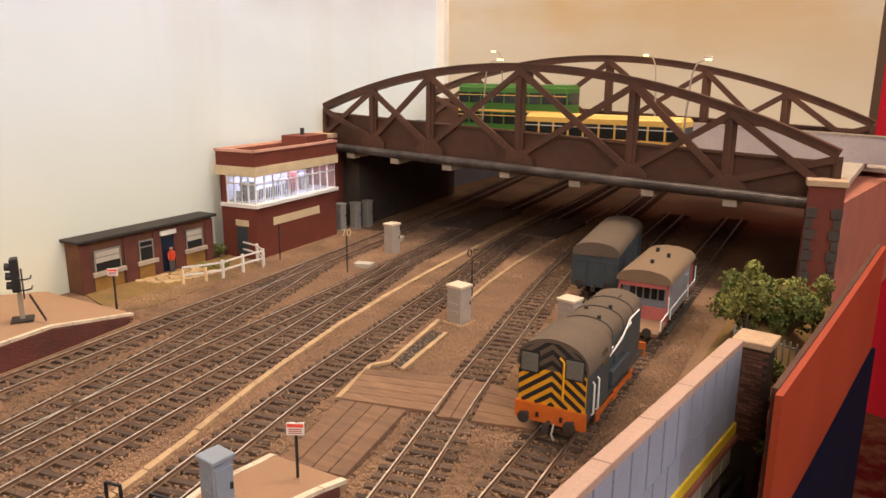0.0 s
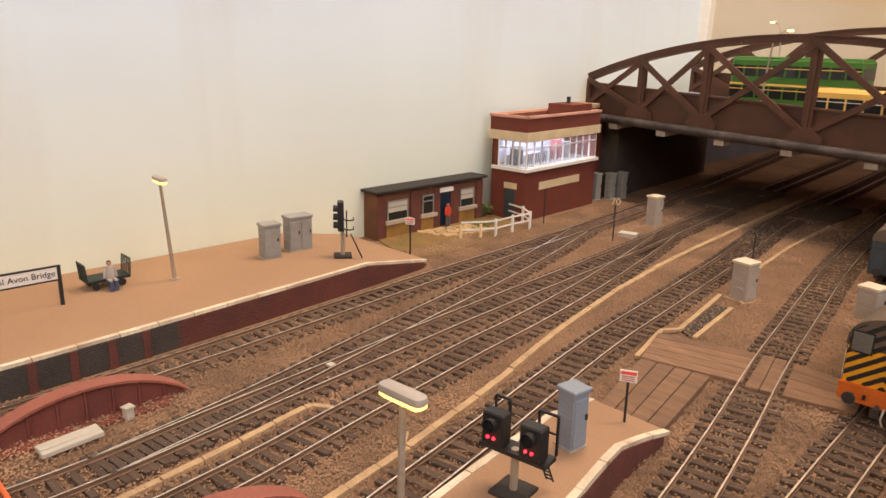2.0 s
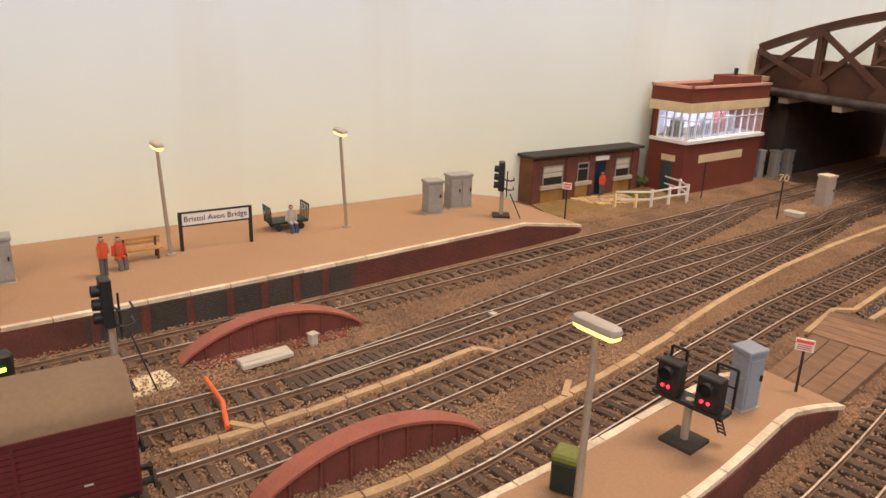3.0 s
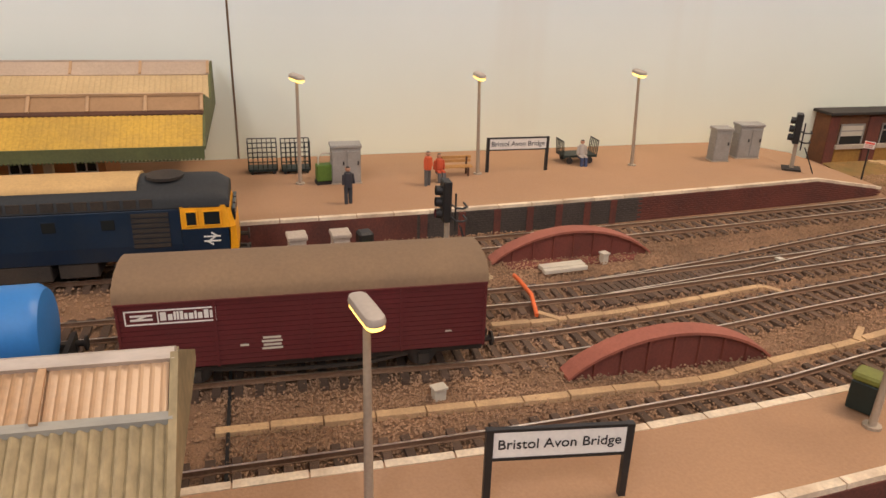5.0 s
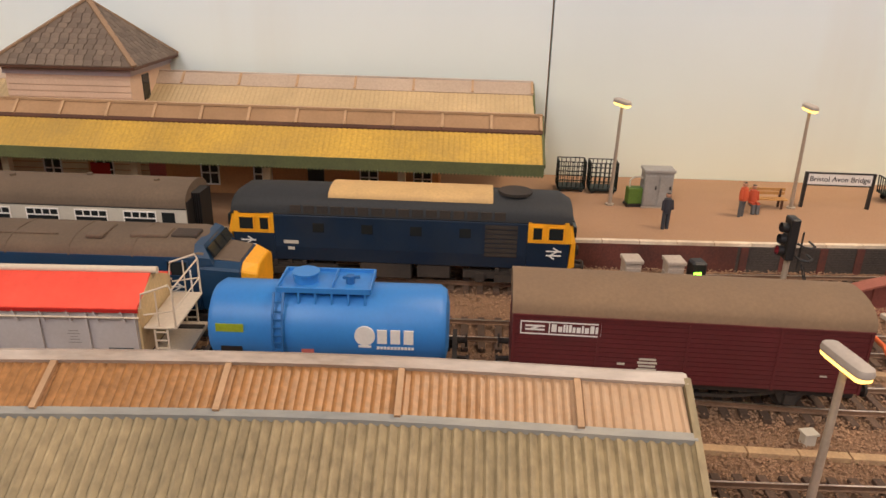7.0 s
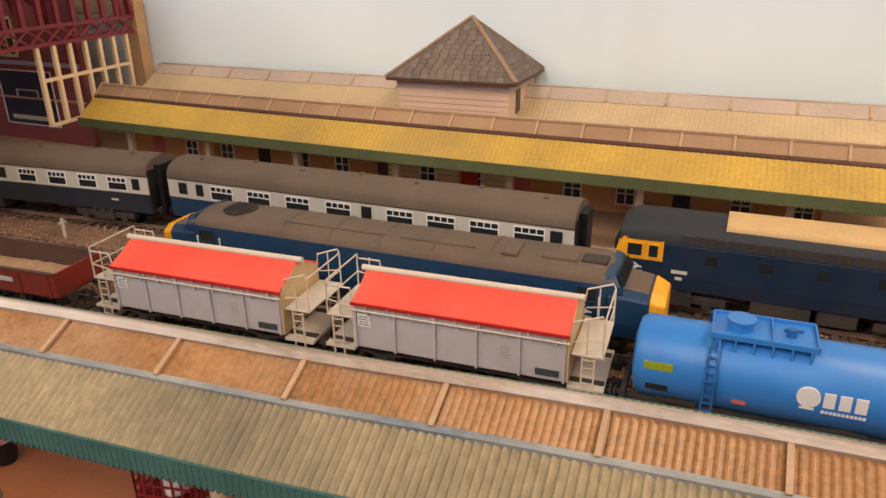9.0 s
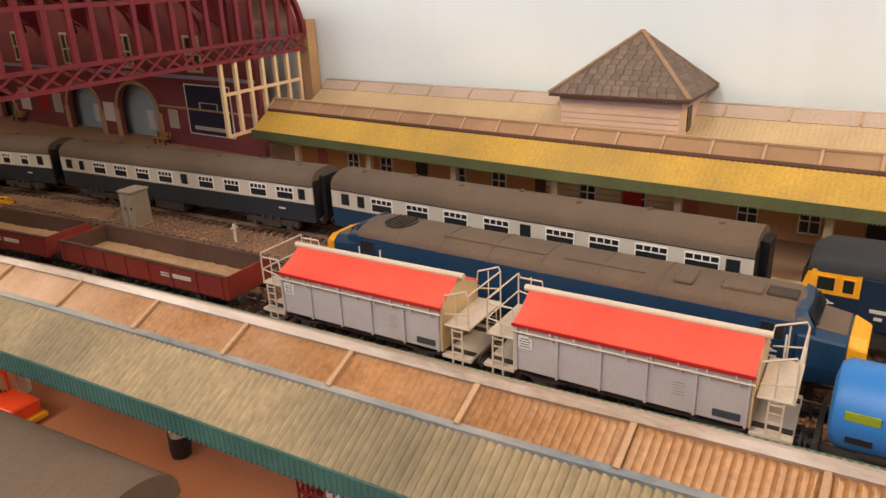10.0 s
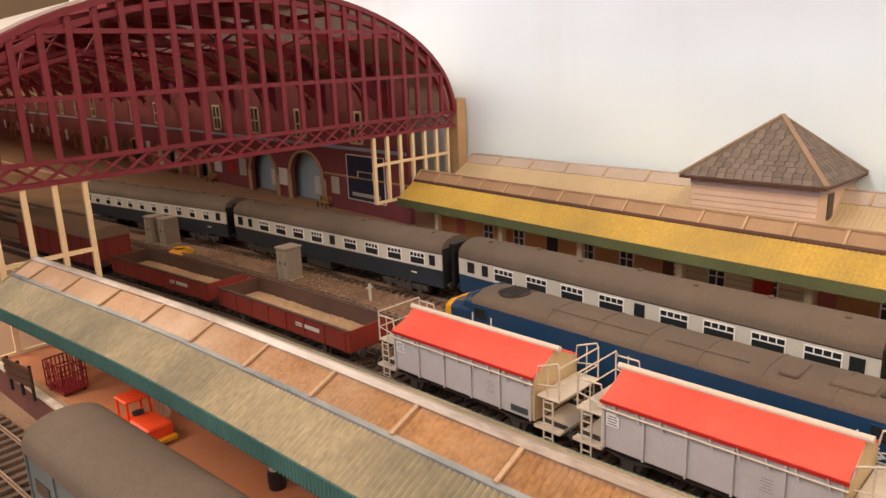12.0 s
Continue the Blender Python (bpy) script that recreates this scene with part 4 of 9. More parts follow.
def coach(f, yc, L, layout, label, lower=None):
    t = thing("passenger_coach", label, "coach", place(f, yc), group="coaches of the train")
    w, H = 17.0, L / 2
    for nm, m, z0, z1 in (("lower_panel", lower or BLUE2, 11, 25.5), ("window_band", PALEGREY, 25.5, 38.5)):
        bm = NB()
        loft(bm, [[(-w + (1.2 if z0 < 20 else 0), y, z0), (w - (1.2 if z0 < 20 else 0), y, z0), (w, y, z1), (-w, y, z1)] for y in (-H, H)])
        part(nm, bm, m, t)
    bm = NB()
    roof_shell(bm, w + 0.2, 38.5, 50, [-H, H], thick=1)
    r = part("roof", bm, DUSTROOF, t, smooth=True)
    for k in range(7):
        bm = NB()
        tube(bm, [((-3 if k % 2 else 3), -H + L * (k + 0.5) / 7, 49), ((-3 if k % 2 else 3), -H + L * (k + 0.5) / 7, 51)], 1.6, 8)
        part("roof_vent", bm, DUSTROOF, r, smooth=True)
    for sx in (-1, 1):
        for u, ww in layout:
            y = -H + L * u
            if ww < 9:
                pane(t, sx * w, y, 28.2, ww, 8.0, None, 0)
            else:
                pane(t, sx * w, y, 27.4, ww, 8.6, WHITE, 4)
        bm = NB()
        cbox(bm, sx * (w + 0.1), 0, 38.1, 0.5, L, 0.5)
        part("gutter", bm, BLACK, t)
        bm = NB()
        bars_text(bm, sx * (w - 0.3), H - 30, 19, 6, 1.2)
        part("number_bar", bm, PALEGREY, t)
    for s in (-1, 1):
        bm = NB()
        loft(bm, [[(-q, s * (H + k * 0.62), 10.5), (q, s * (H + k * 0.62), 10.5), (q, s * (H + k * 0.62), 45 - 0.5 * (k % 2)), (-q, s * (H + k * 0.62), 45 - 0.5 * (k % 2))]
                  for k, q in enumerate((7.7, 6.9, 7.7, 6.9, 7.7, 6.9, 7.7, 6.9, 7.7))])
        part("gangway", bm, BLACK, t, "black rubber gangway bellows")
        bm = NB()
        cbox(bm, 0, s * (H + 0.2), 12, 32, 0.7, 30)
        part("end_panel", bm, BLACK, t)
        buffers(t, s * H, s)
        bogie(t, s * (H - 42), (-17, 17), 25)
    bm = NB()
    cbox(bm, 3, -12, 3.5, 24, 34, 8), cbox(bm, -4, 30, 4, 20, 22, 7)
    part("underframe_box", bm, CHASSIS, t)
    return t


MK_A = [(0.045, 7), (0.095, 6)] + [(0.16 + 0.105 * k, 17) for k in range(4)] + [(0.545, 7)] + [(0.625 + 0.095 * k, 17) for k in range(4)] + [(0.965, 7)]
MK_B = [(0.04, 8), (0.10, 6), (0.185, 15), (0.28, 15), (0.375, 15), (0.47, 15), (0.545, 7), (0.63, 15), (0.725, 15), (0.82, 15), (0.91, 15), (0.965, 6)]
MK_C = [(0.05, 7)] + [(0.12 + 0.085 * k, 9.5) for k in range(10)] + [(0.955, 7)]
coach(T1, -521, 282, MK_A, "blue and pale grey passenger coach behind the dark blue locomotive")
coach(T1, -819, 282, MK_B, "dark slate and grey passenger coach with large windows", SLATE)
coach(T1, -1115, 282, MK_C, "grimy slate and grey coach standing in the train shed", SLATE)


def hopper_wagon(f, yc):
    t = thing("hopper_wagon", "pale grey hopper wagon with bright red sheet roof", "wagon", place(f, yc), group="hopper wagons")
    w, H = 17.5, 48
    bm = NB()
    loft(bm, [[(-w, y, 14), (w, y, 14), (w, y, 36), (-w, y, 36)] for y in (-H, H)])
    b = part("hopper_body", bm, HOPPER, t, bevel=0.3)
    for sx in (-1, 1):
        for k in range(6):
            bm = NB()
            cbox(bm, sx * (w + 0.4), -H + 1 + k * (2 * H - 2) / 5, 14, 1.2, 0.9, 22)
            part("rib", bm, HOPPER, b)
        bm = NB()
        tube(bm, [(sx * (w + 1.2), -H - 1, 33), (sx * (w + 1.2), H + 1, 33)], 0.45, 6)
        part("side_rail", bm, HOPRAIL, b)
        for k in range(9):
            bm = NB()
            bar(bm, (sx * (w + 0.9), -H + 6 + k * 10.5, 35.5), (sx * (w + 1.0), -H + 7.5 + k * 10.5, 31.0), 0.7)
            part("sheet_tie", bm, HOPPER, b)
        bm = NB()
        cbox(bm, sx * (w + 0.2), H - 8, 16, 0.5, 10, 3)
        part("data_panel", bm, NIGHT, b)
        bm = NB()
        cbox(bm, sx * (w + 0.2), -H + 5, 25, 0.4, 6.5, 6)
        part("label_panel", bm, WHITE, b)
        bm = NB()
        for k in range(4):
            cbox(bm, sx * (w + 0.45), -H + 5, 26 + k * 1.2, 0.2, 5 - (k % 2), 0.3)
        part("label_bars", bm, NIGHT, b)
        bm = NB()
        for k in range(5):
            cbox(bm, sx * (w + 0.05), H - 26, 21 + k * 1.3, 0.12, 5 - (k % 3), 0.25)
        part("label_bars", bm, GREY, b)
    bm = NB()
    n = 26
    top = []
    random.seed(7)
    sag = [random.uniform(-0.35, 0.35) for _ in range(n + 1)]
    secs = []
    for k in range(n + 1):
        y = -H - 0.5 + (2 * H + 1) * k / n
        q = sag[k]
        secs.append([(w + 0.7, y, 35.4), (w + 0.8, y, 36.8 + q * 0.3), (w * 0.5, y, 40.6 + q), (2.2, y, 44.6 + q * 0.4), (-2.2, y, 44.6), (-w * 0.5, y, 40.6), (-w - 0.8, y, 36.8), (-w - 0.7, y, 35.4)])
    loft(bm, secs)
    r = part("sheet_roof", bm, SHEET, t, "bright red tensioned sheet roof", smooth=True)
    for sx in (-1, 1):
        bm = NB()
        cbox(bm, sx * (w + 0.9), 0, 35.1, 0.7, 2 * H + 2, 1.4)
        part("sheet_edge", bm, SHEETDARK, r)
    bm = NB()
    tube(bm, [(0, -H - 3, 45.4), (0, H + 3, 45.4)], 1.5, 10)
    part("ridge_pole", bm, HOPRAIL, t, "cream ridge pole", smooth=True)
    for s in (-1, 1):
        bm = NB()
        loft(bm, [[(-w, s * H, 14), (w, s * H, 14), (w, s * H, 36), (0, s * H, 44.5), (-w, s * H, 36)], [(-w, s * (H + 0.8), 14), (w, s * (H + 0.8), 14), (w, s * (H + 0.8), 36), (0, s * (H + 0.8), 44.5), (-w, s * (H + 0.8), 36)]])
        part("end_plate", bm, material("cream_end_plate", (0.55, 0.42, 0.24), 0.7, 0, 0.2, 50, 700, 0.1) if s > 0 else HOPRAIL, b)
        bm = NB()
        cbox(bm, 0, s * (H + 8), 27, 33, 13, 1.0)
        pl = part("end_platform", bm, HOPRAIL, t, bevel=0.2)
        bm = NB()
        cbox(bm, 0, s * (H + 8), 11.5, 35, 15, 1.4)
        part("lower_platform", bm, HOPRAIL, t)
        for sx in (-1, 1):
            bm = NB()
            xx = sx * 16
            tube(bm, [(xx, s * (H + 1), 36), (xx, s * (H + 2), 42), (xx, s * (H + 13), 46 if s > 0 else 42), (xx, s * (H + 14), 44), (xx, s * (H + 14), 27)], 0.45, 6)
            tube(bm, [(xx, s * (H + 2), 33), (xx, s * (H + 14), 35)], 0.35, 6)
            tube(bm, [(xx, s * (H + 7.5), 27), (xx, s * (H + 7.5), 43)], 0.35, 6)
            part("handrail", bm, HOPRAIL, pl, smooth=True)
            bm = NB()
            for yy in (H + 6, H + 11):
                bar(bm, (sx * 17, s * yy, 6), (sx * 17, s * yy, 27), 0.7)
            for k in range(6):
                bar(bm, (sx * 17, s * (H + 6), 8 + k * 3.6), (sx * 17, s * (H + 11), 8 + k * 3.6), 0.5)
            part("ladder", bm, HOPRAIL, t)
        bm = NB()
        tube(bm, [(-16, s * (H + 14), 44), (16, s * (H + 14), 44)], 0.4, 6)
        tube(bm, [(-16, s * (H + 14), 35), (16, s * (H + 14), 35)], 0.35, 6)
        part("cross_rail", bm, HOPRAIL, pl)
        buffers(t, s * (H + 15), s, 10)
    bm = NB()
    for sx in (-1, 1):
        cbox(bm, sx * 12, 0, 9.5, 3, 2 * H + 30, 4)
    for k in (-1, 0, 1):
        loft(bm, [[(-12, k * 28 - 12, 14), (12, k * 28 - 12, 14), (12, k * 28 + 12, 14), (-12, k * 28 + 12, 14)], [(-6, k * 28 - 4, 5), (6, k * 28 - 4, 5), (6, k * 28 + 4, 5), (-6, k * 28 + 4, 5)]])
    part("underframe", bm, CHASSIS, t)
    axle_guards(t, (-36, 36))
    return t


h = hopper_wagon(T3, -406.5)
copy_thing(h, pose(T3(-539) * S, -539 * S, RAILZ * S, 0, 0, heading(T3, -539)))


def tank_wagon(f, yc, L):
    t = thing("tank_wagon", "bright blue tank wagon with a top walkway and side ladder", "wagon", place(f, yc))
    H, R, zc = L / 2, 16.8, 24.5
    bm = NB()
    secs = []
    for y, r in ((-H, R * 0.55), (-H + 1.2, R * 0.88), (-H + 4, R), (H - 4, R), (H - 1.2, R * 0.88), (H, R * 0.55)):
        secs.append([(r * math.cos(2 * math.pi * k / 32), y, zc + r * math.sin(2 * math.pi * k / 32)) for k in range(32)])
    loft(bm, secs)
    b = part("barrel", bm, TANKBLUE, t, smooth=True)
    bm = NB()
    cbox(bm, 0, -1.5, 41.8, 20, 37, 0.9)
    for y in (-20, 17):
        cbox(bm, 0, y, 41.8, 20, 0.8, 2.4)
    for x in (-10, 10):
        cbox(bm, x, -1.5, 41.8, 0.8, 37, 2.4)
        for k in range(6):
            bar(bm, (x, -18 + k * 6.6, 42), (x * 1.05, -18 + k * 6.6, 37), 0.8)
    cbox(bm, 0, 1.5, 42.7, 20, 0.7, 1.6)
    part("walkway", bm, TANKBLUE, t, bevel=0.15)
    bm = NB()
    tube(bm, [(0, -10, 42), (0, -10, 46)], 5, 16), tube(bm, [(0, -10, 46), (0, -10, 47)], 5.6, 16)
    part("manhole", bm, TANKBLUE, t, smooth=True)
    bm = NB()
    tube(bm, [(1, 8, 42), (1, 8, 46)], 1.8, 10), bar(bm, (1, 5, 45), (1, 12, 45.4), 1.1)
    part("valve", bm, TANKDARK, t)
    for sx in (-1, 1):
        bm = NB()
        pts = [(sx * 11, 42.2), (sx * 15.5, 35), (sx * 17.8, 27), (sx * 18, 12)]
        for yy in (-20.8, -17):
            for (a, b_), (c, d) in zip(pts, pts[1:]):
                bar(bm, (a, yy, b_), (c, yy, d), 0.8)
        for k in range(9):
            z = 14 + k * 3.1
            x = np.interp(z, [12, 27, 35, 42.2], [18, 17.8, 15.5, 11])
            bar(bm, (sx * x, -20.8, z), (sx * x, -17, z), 0.6)
        part("ladder", bm, TANKDARK, t)
        # a plain globe-and-bars emblem
        bm = NB()
        tube(bm, [(sx * (R - 1.0), 15.5, 27), (sx * (R + 0.12), 15.5, 27)], 4.1, 20)
        for yy in (22.4, 27.6, 32.8):
            box(bm, sx * R - 0.35, sx * R + 0.25, yy - 1.9, yy + 1.9, 24.0, 30.0)
        word_shapes(bm, sx * (R - 0.15), 27.6, 21.4, 15, 1.3, [(1, 0.9)] * 11)
        cbox(bm, sx * (R - 0.2), 15.5, 22.0, 0.5, 5, 0.9)
        part("emblem", bm, WHITE, t, "white disc and bar emblem")
        bm = NB()
        cbox(bm, sx * (R - 0.35), -38, 27.0, 0.5, 11, 3.4)
        part("warning_patch", bm, material("lime_patch", (0.30, 0.36, 0.03), 0.6, 0, 0.2, 80, 700, 0.1), t, "faded lime panel")
        bm = NB()
        cbox(bm, sx * (R - 0.8), -38, 18.0, 0.5, 8.5, 4.6)
        part("data_panel", bm, BLACK, t)
        bm = NB()
        cbox(bm, sx * (R - 0.9), -7.5, 18.2, 0.5, 5, 2.8)
        part("label_panel", bm, BVRED, t)
    bm = NB()
    for sx in (-1, 1):
        cbox(bm, sx * 12, 0, 7.5, 3, L + 8, 4)
    for y in (-30, 30):
        cbox(bm, 0, y, 8, 26, 5, 6)
    part("underframe", bm, CHASSIS, t)
    axle_guards(t, (-30, 30))
    for s in (-1, 1):
        bm = NB()
        cbox(bm, 0, s * (H + 2.5), 8, 32, 2, 6)
        part("headstock", bm, CHASSIS, t)
        buffers(t, s * (H + 3), s, 11)
    return t


tank_wagon(T3, -284.5, 97)


def railfreight_van(f, yc, L):
    t = thing("covered_van", "long maroon covered van with planked sides and dusty brown roof", "wagon", place(f, yc))
    w, H = 17.3, L / 2
    bm = NB()
    loft(bm, [[(-w, y, 12), (w, y, 12), (w, y, 39), (-w, y, 39)] for y in (-H, H)])
    b = part("body", bm, VANRED, t)
    for sx in (-1, 1):
        for k in range(13):
            bm = NB()
            cbox(bm, sx * (w + 0.1), 0, 12.3 + k * 2.05, 0.6, L - 1.5, 1.82)
            part("side_plank", bm, VANRED, b)
        for u in (0.0, 0.245, 0.5, 0.755, 1.0):
            bm = NB()
            cbox(bm, sx * (w + 0.35), -H + 0.6 + (L - 1.2) * u, 12, 0.9, 1.0, 27)
            part("door_post", bm, VANRED, b)
        bm = NB()
        z, y = 33.5, -H + 18.5
        for a, b2, c, d in ((y - 15.5, y + 15.5, z - 2.6, z - 2.1), (y - 15.5, y + 15.5, z + 2.6, z + 3.1), (y - 15.5, y - 15, z - 2.6, z + 3.1), (y + 15, y + 15.5, z - 2.6, z + 3.1), (y - 4.5, y - 4.1, z - 2.6, z + 3.1)):
            box(bm, sx * (w + 0.5) - 0.15, sx * (w + 0.5) + 0.15, a, b2, c, d)
        for dz in (-0.9, 0.7):
            cbox(bm, sx * (w + 0.5), y - 9.8, z + dz, 0.3, 7.5, 0.7)
        bar(bm, (sx * (w + 0.5), y - 12, z - 0.6), (sx * (w + 0.5), y - 7.5, z + 1.2), 0.3, 0.7)
        word_shapes(bm, sx * (w + 0.5), y + 5.4, z - 1.2, 18.5, 3.2, [(1.3, 1), (1, 0.72), (0.5, 1), (0.5, 1), (0.7, 1), (0.7, 0.72), (1, 0.72), (0.5, 0.95), (1, 0.72), (1, 1), (0.7, 0.9)])
        part("name_panel", bm, WHITE, t, "white outlined panel with plain block shapes")
        bm = NB()
        for k in range(4):
            cbox(bm, sx * (w + 0.5), -H + 53, 17.5 + k * 1.5, 0.3, 7.5 - (k % 2), 0.8)
        cbox(bm, sx * (w + 0.5), -H + 43, 19.5, 0.3, 3, 0.8)
        cbox(bm, sx * (w + 0.5), H - 15, 19, 0.3, 2.6, 0.6)
        part("data_bars", bm, PALEGREY, t)
        bm = NB()
        cbox(bm, sx * (w + 0.4), 0, 38.6, 1.2, L, 0.8)
        part("gutter", bm, VANRED, t)
    bm = NB()
    roof_shell(bm, w + 0.5, 39.2, 48.5, [-H - 0.4, H + 0.4], thick=0.8)
    part("roof", bm, BROWNROOF, t, smooth=True)
    bm = NB()
    for sx in (-1, 1):
        cbox(bm, sx * 12.5, 0, 8, 2.5, L, 4.2)
        bar(bm, (sx * 13, -H + 30, 8), (sx * 13, -8, 5.2), 1.2)
        bar(bm, (sx * 13, -8, 5.2), (sx * 13, 20, 5.2), 1.2)
        bar(bm, (sx * 13, 20, 5.2), (sx * 13, H - 30, 8), 1.2)
    cbox(bm, 0, 0, 6, 20, 14, 6)
    part("underframe", bm, CHASSIS, t)
    axle_guards(t, (-H + 24, H - 24))
    for s in (-1, 1):
        buffers(t, s * H, s, 11)
    return t


railfreight_van(T3, -143, 135)


def open_wagon(f, yc, L):
    t = thing("open_wagon", "red open box wagon with a pale stone load and rusty inside", "wagon", place(f, yc), group="open wagons")
    w, H = 17.0, L / 2
    for sx in (-1, 1):
        bm = NB()
        cbox(bm, sx * w, 0, 11, 1.2, L, 13)
        sd = part("side", bm, WAGRED, t)
        bm = NB()
        cbox(bm, sx * (w - 0.9), 0, 12, 0.6, L - 2, 11.8)
        part("side_lining", bm, RUST, sd)
        for k in range(8):
            bm = NB()
            cbox(bm, sx * (w + 0.9), -H + 4 + k * (L - 8) / 7, 11, 1.0, 1.4, 12.6)
            part("stanchion", bm, WAGRED, sd)
        bm = NB()
        cbox(bm, sx * w, 0, 24, 2.2, L + 1, 0.8)
        part("top_rail", bm, RUST, sd)
        bm = NB()
        for dz in (-0.9, 0.7):
            cbox(bm, sx * (w + 1.0), H - 50, 18 + dz, 0.5, 7, 0.7)
        cbox(bm, sx * (w + 1.0), H - 36, 17.2, 0.5, 15, 2.4)
        part("name_bars", bm, PALEGREY, sd)
    for s in (-1, 1):
        bm = NB()
        cbox(bm, 0, s * (H - 0.6), 11, 2 * w, 1.2, 13.4)
        part("end", bm, WAGRED, t)
        bm = NB()
        cbox(bm, 0, s * (H - 1.5), 12, 2 * w - 2, 0.5, 11.6)
        part("end_lining", bm, RUST, t)
        buffers(t, s * H, s, 10)
    bm = NB()
    cbox(bm, 0, 0, 10, 2 * w - 1, L - 1, 3)
    part("floor_plate", bm, RUST, t)
    bm = NB()
    random.seed(3)
    n, m = 30, 8
    vs = [[bm.verts.new(((-w + 2 + (2 * w - 4) * i / m), -H + 3 + (L - 6) * k / n, 13.6 + random.uniform(-0.5, 0.6) + 1.6 * math.sin(math.pi * i / m) * math.sin(math.pi * k / n) ** 0.5)) for i in range(m + 1)] for k in range(n + 1)]
    for k in range(n):
        for i in range(m):
            bm.faces.new((vs[k][i], vs[k][i + 1], vs[k + 1][i + 1], vs[k + 1][i]))
    part("load", bm, SPOIL, t, "pale sandy stone load")
    bm = NB()
    for sx in (-1, 1):
        cbox(bm, sx * 12, 0, 7, 2.5, L, 4)
    part("underframe", bm, CHASSIS, t)
    axle_guards(t, (-H + 28, H - 28))
    return t


ow = open_wagon(T3, -705, 150)
copy_thing(ow, pose(T3(-868) * S, -868 * S, RAILZ * S, 0, 0, heading(T3, -868)))


def box_van(name, label, f, yc, L, w, ze, zt, side, roofm, doors=True):
    t = thing(name, label, "wagon", place(f, yc))
    H = L / 2
    bm = NB()
    loft(bm, [[(-w, y, 10), (w, y, 10), (w, y, ze)] + [(w * math.cos(math.pi * k / 10), y, ze + (zt - ze - 0.8) * math.sin(math.pi * k / 10) ** 0.75) for k in range(1, 10)] + [(-w, y, ze)] for y in (-H, H)])
    b = part("body", bm, side, t)
    bm = NB()
    roof_shell(bm, w + 0.8, ze, zt, [-H - 1, H + 1], thick=0.9)
    part("roof", bm, roofm, t, smooth=True)
    for s in (-1, 1):
        for x in (-w + 1, -w * 0.36, w * 0.36, w - 1):
            bm = NB()
            cbox(bm, x, s * (H + 0.4), 10, 1.2, 1.0, ze - 9)
            part("end_post", bm, side, b)
        bm = NB()
        cbox(bm, 0, s * (H + 0.35), ze - 6, 2 * w, 0.8, 0.9)
        part("end_rail", bm, side, b)
        buffers(t, s * H, s)
    for sx in (-1, 1):
        n = max(3, int(L / 22))
        for k in range(n + 1):
            bm = NB()
            cbox(bm, sx * (w + 0.3), -H + 0.6 + (L - 1.2) * k / n, 10, 0.9, 1.0, ze - 10)
            part("side_post", bm, side, b)
            if doors and k < n:
                bm = NB()
                cbox(bm, sx * (w + 0.1), -H + (L - 1.2) * (k + 0.5) / n, 23, 0.5, L / n * 0.5, 6)
                part("window", bm, WINDOW, b)
    bm = NB()
    for sx in (-1, 1):
        cbox(bm, sx * 12, 0, 7, 2.4, L, 3.2)
    part("underframe", bm, CHASSIS, t)
    axle_guards(t, (-H + 20, H - 20))
    return t


box_van("covered_van", "plain dark grey covered van with arched roof, half under the bridge", T7, 564, 118, 17.5, 36, 46, VANGREY, DUSTROOF, False)
box_van("parcels_van", "blue-grey parcels van with dusty arched roof at the platform", T5, -540, 108, 16.5, 38, 50, PARCEL, DUSTROOF)
box_van("parcels_van", "dull red van with brown roof standing in the train shed", T3, -1050, 160, 17, 36, 46, WAGRED, BROWNROOF, False)


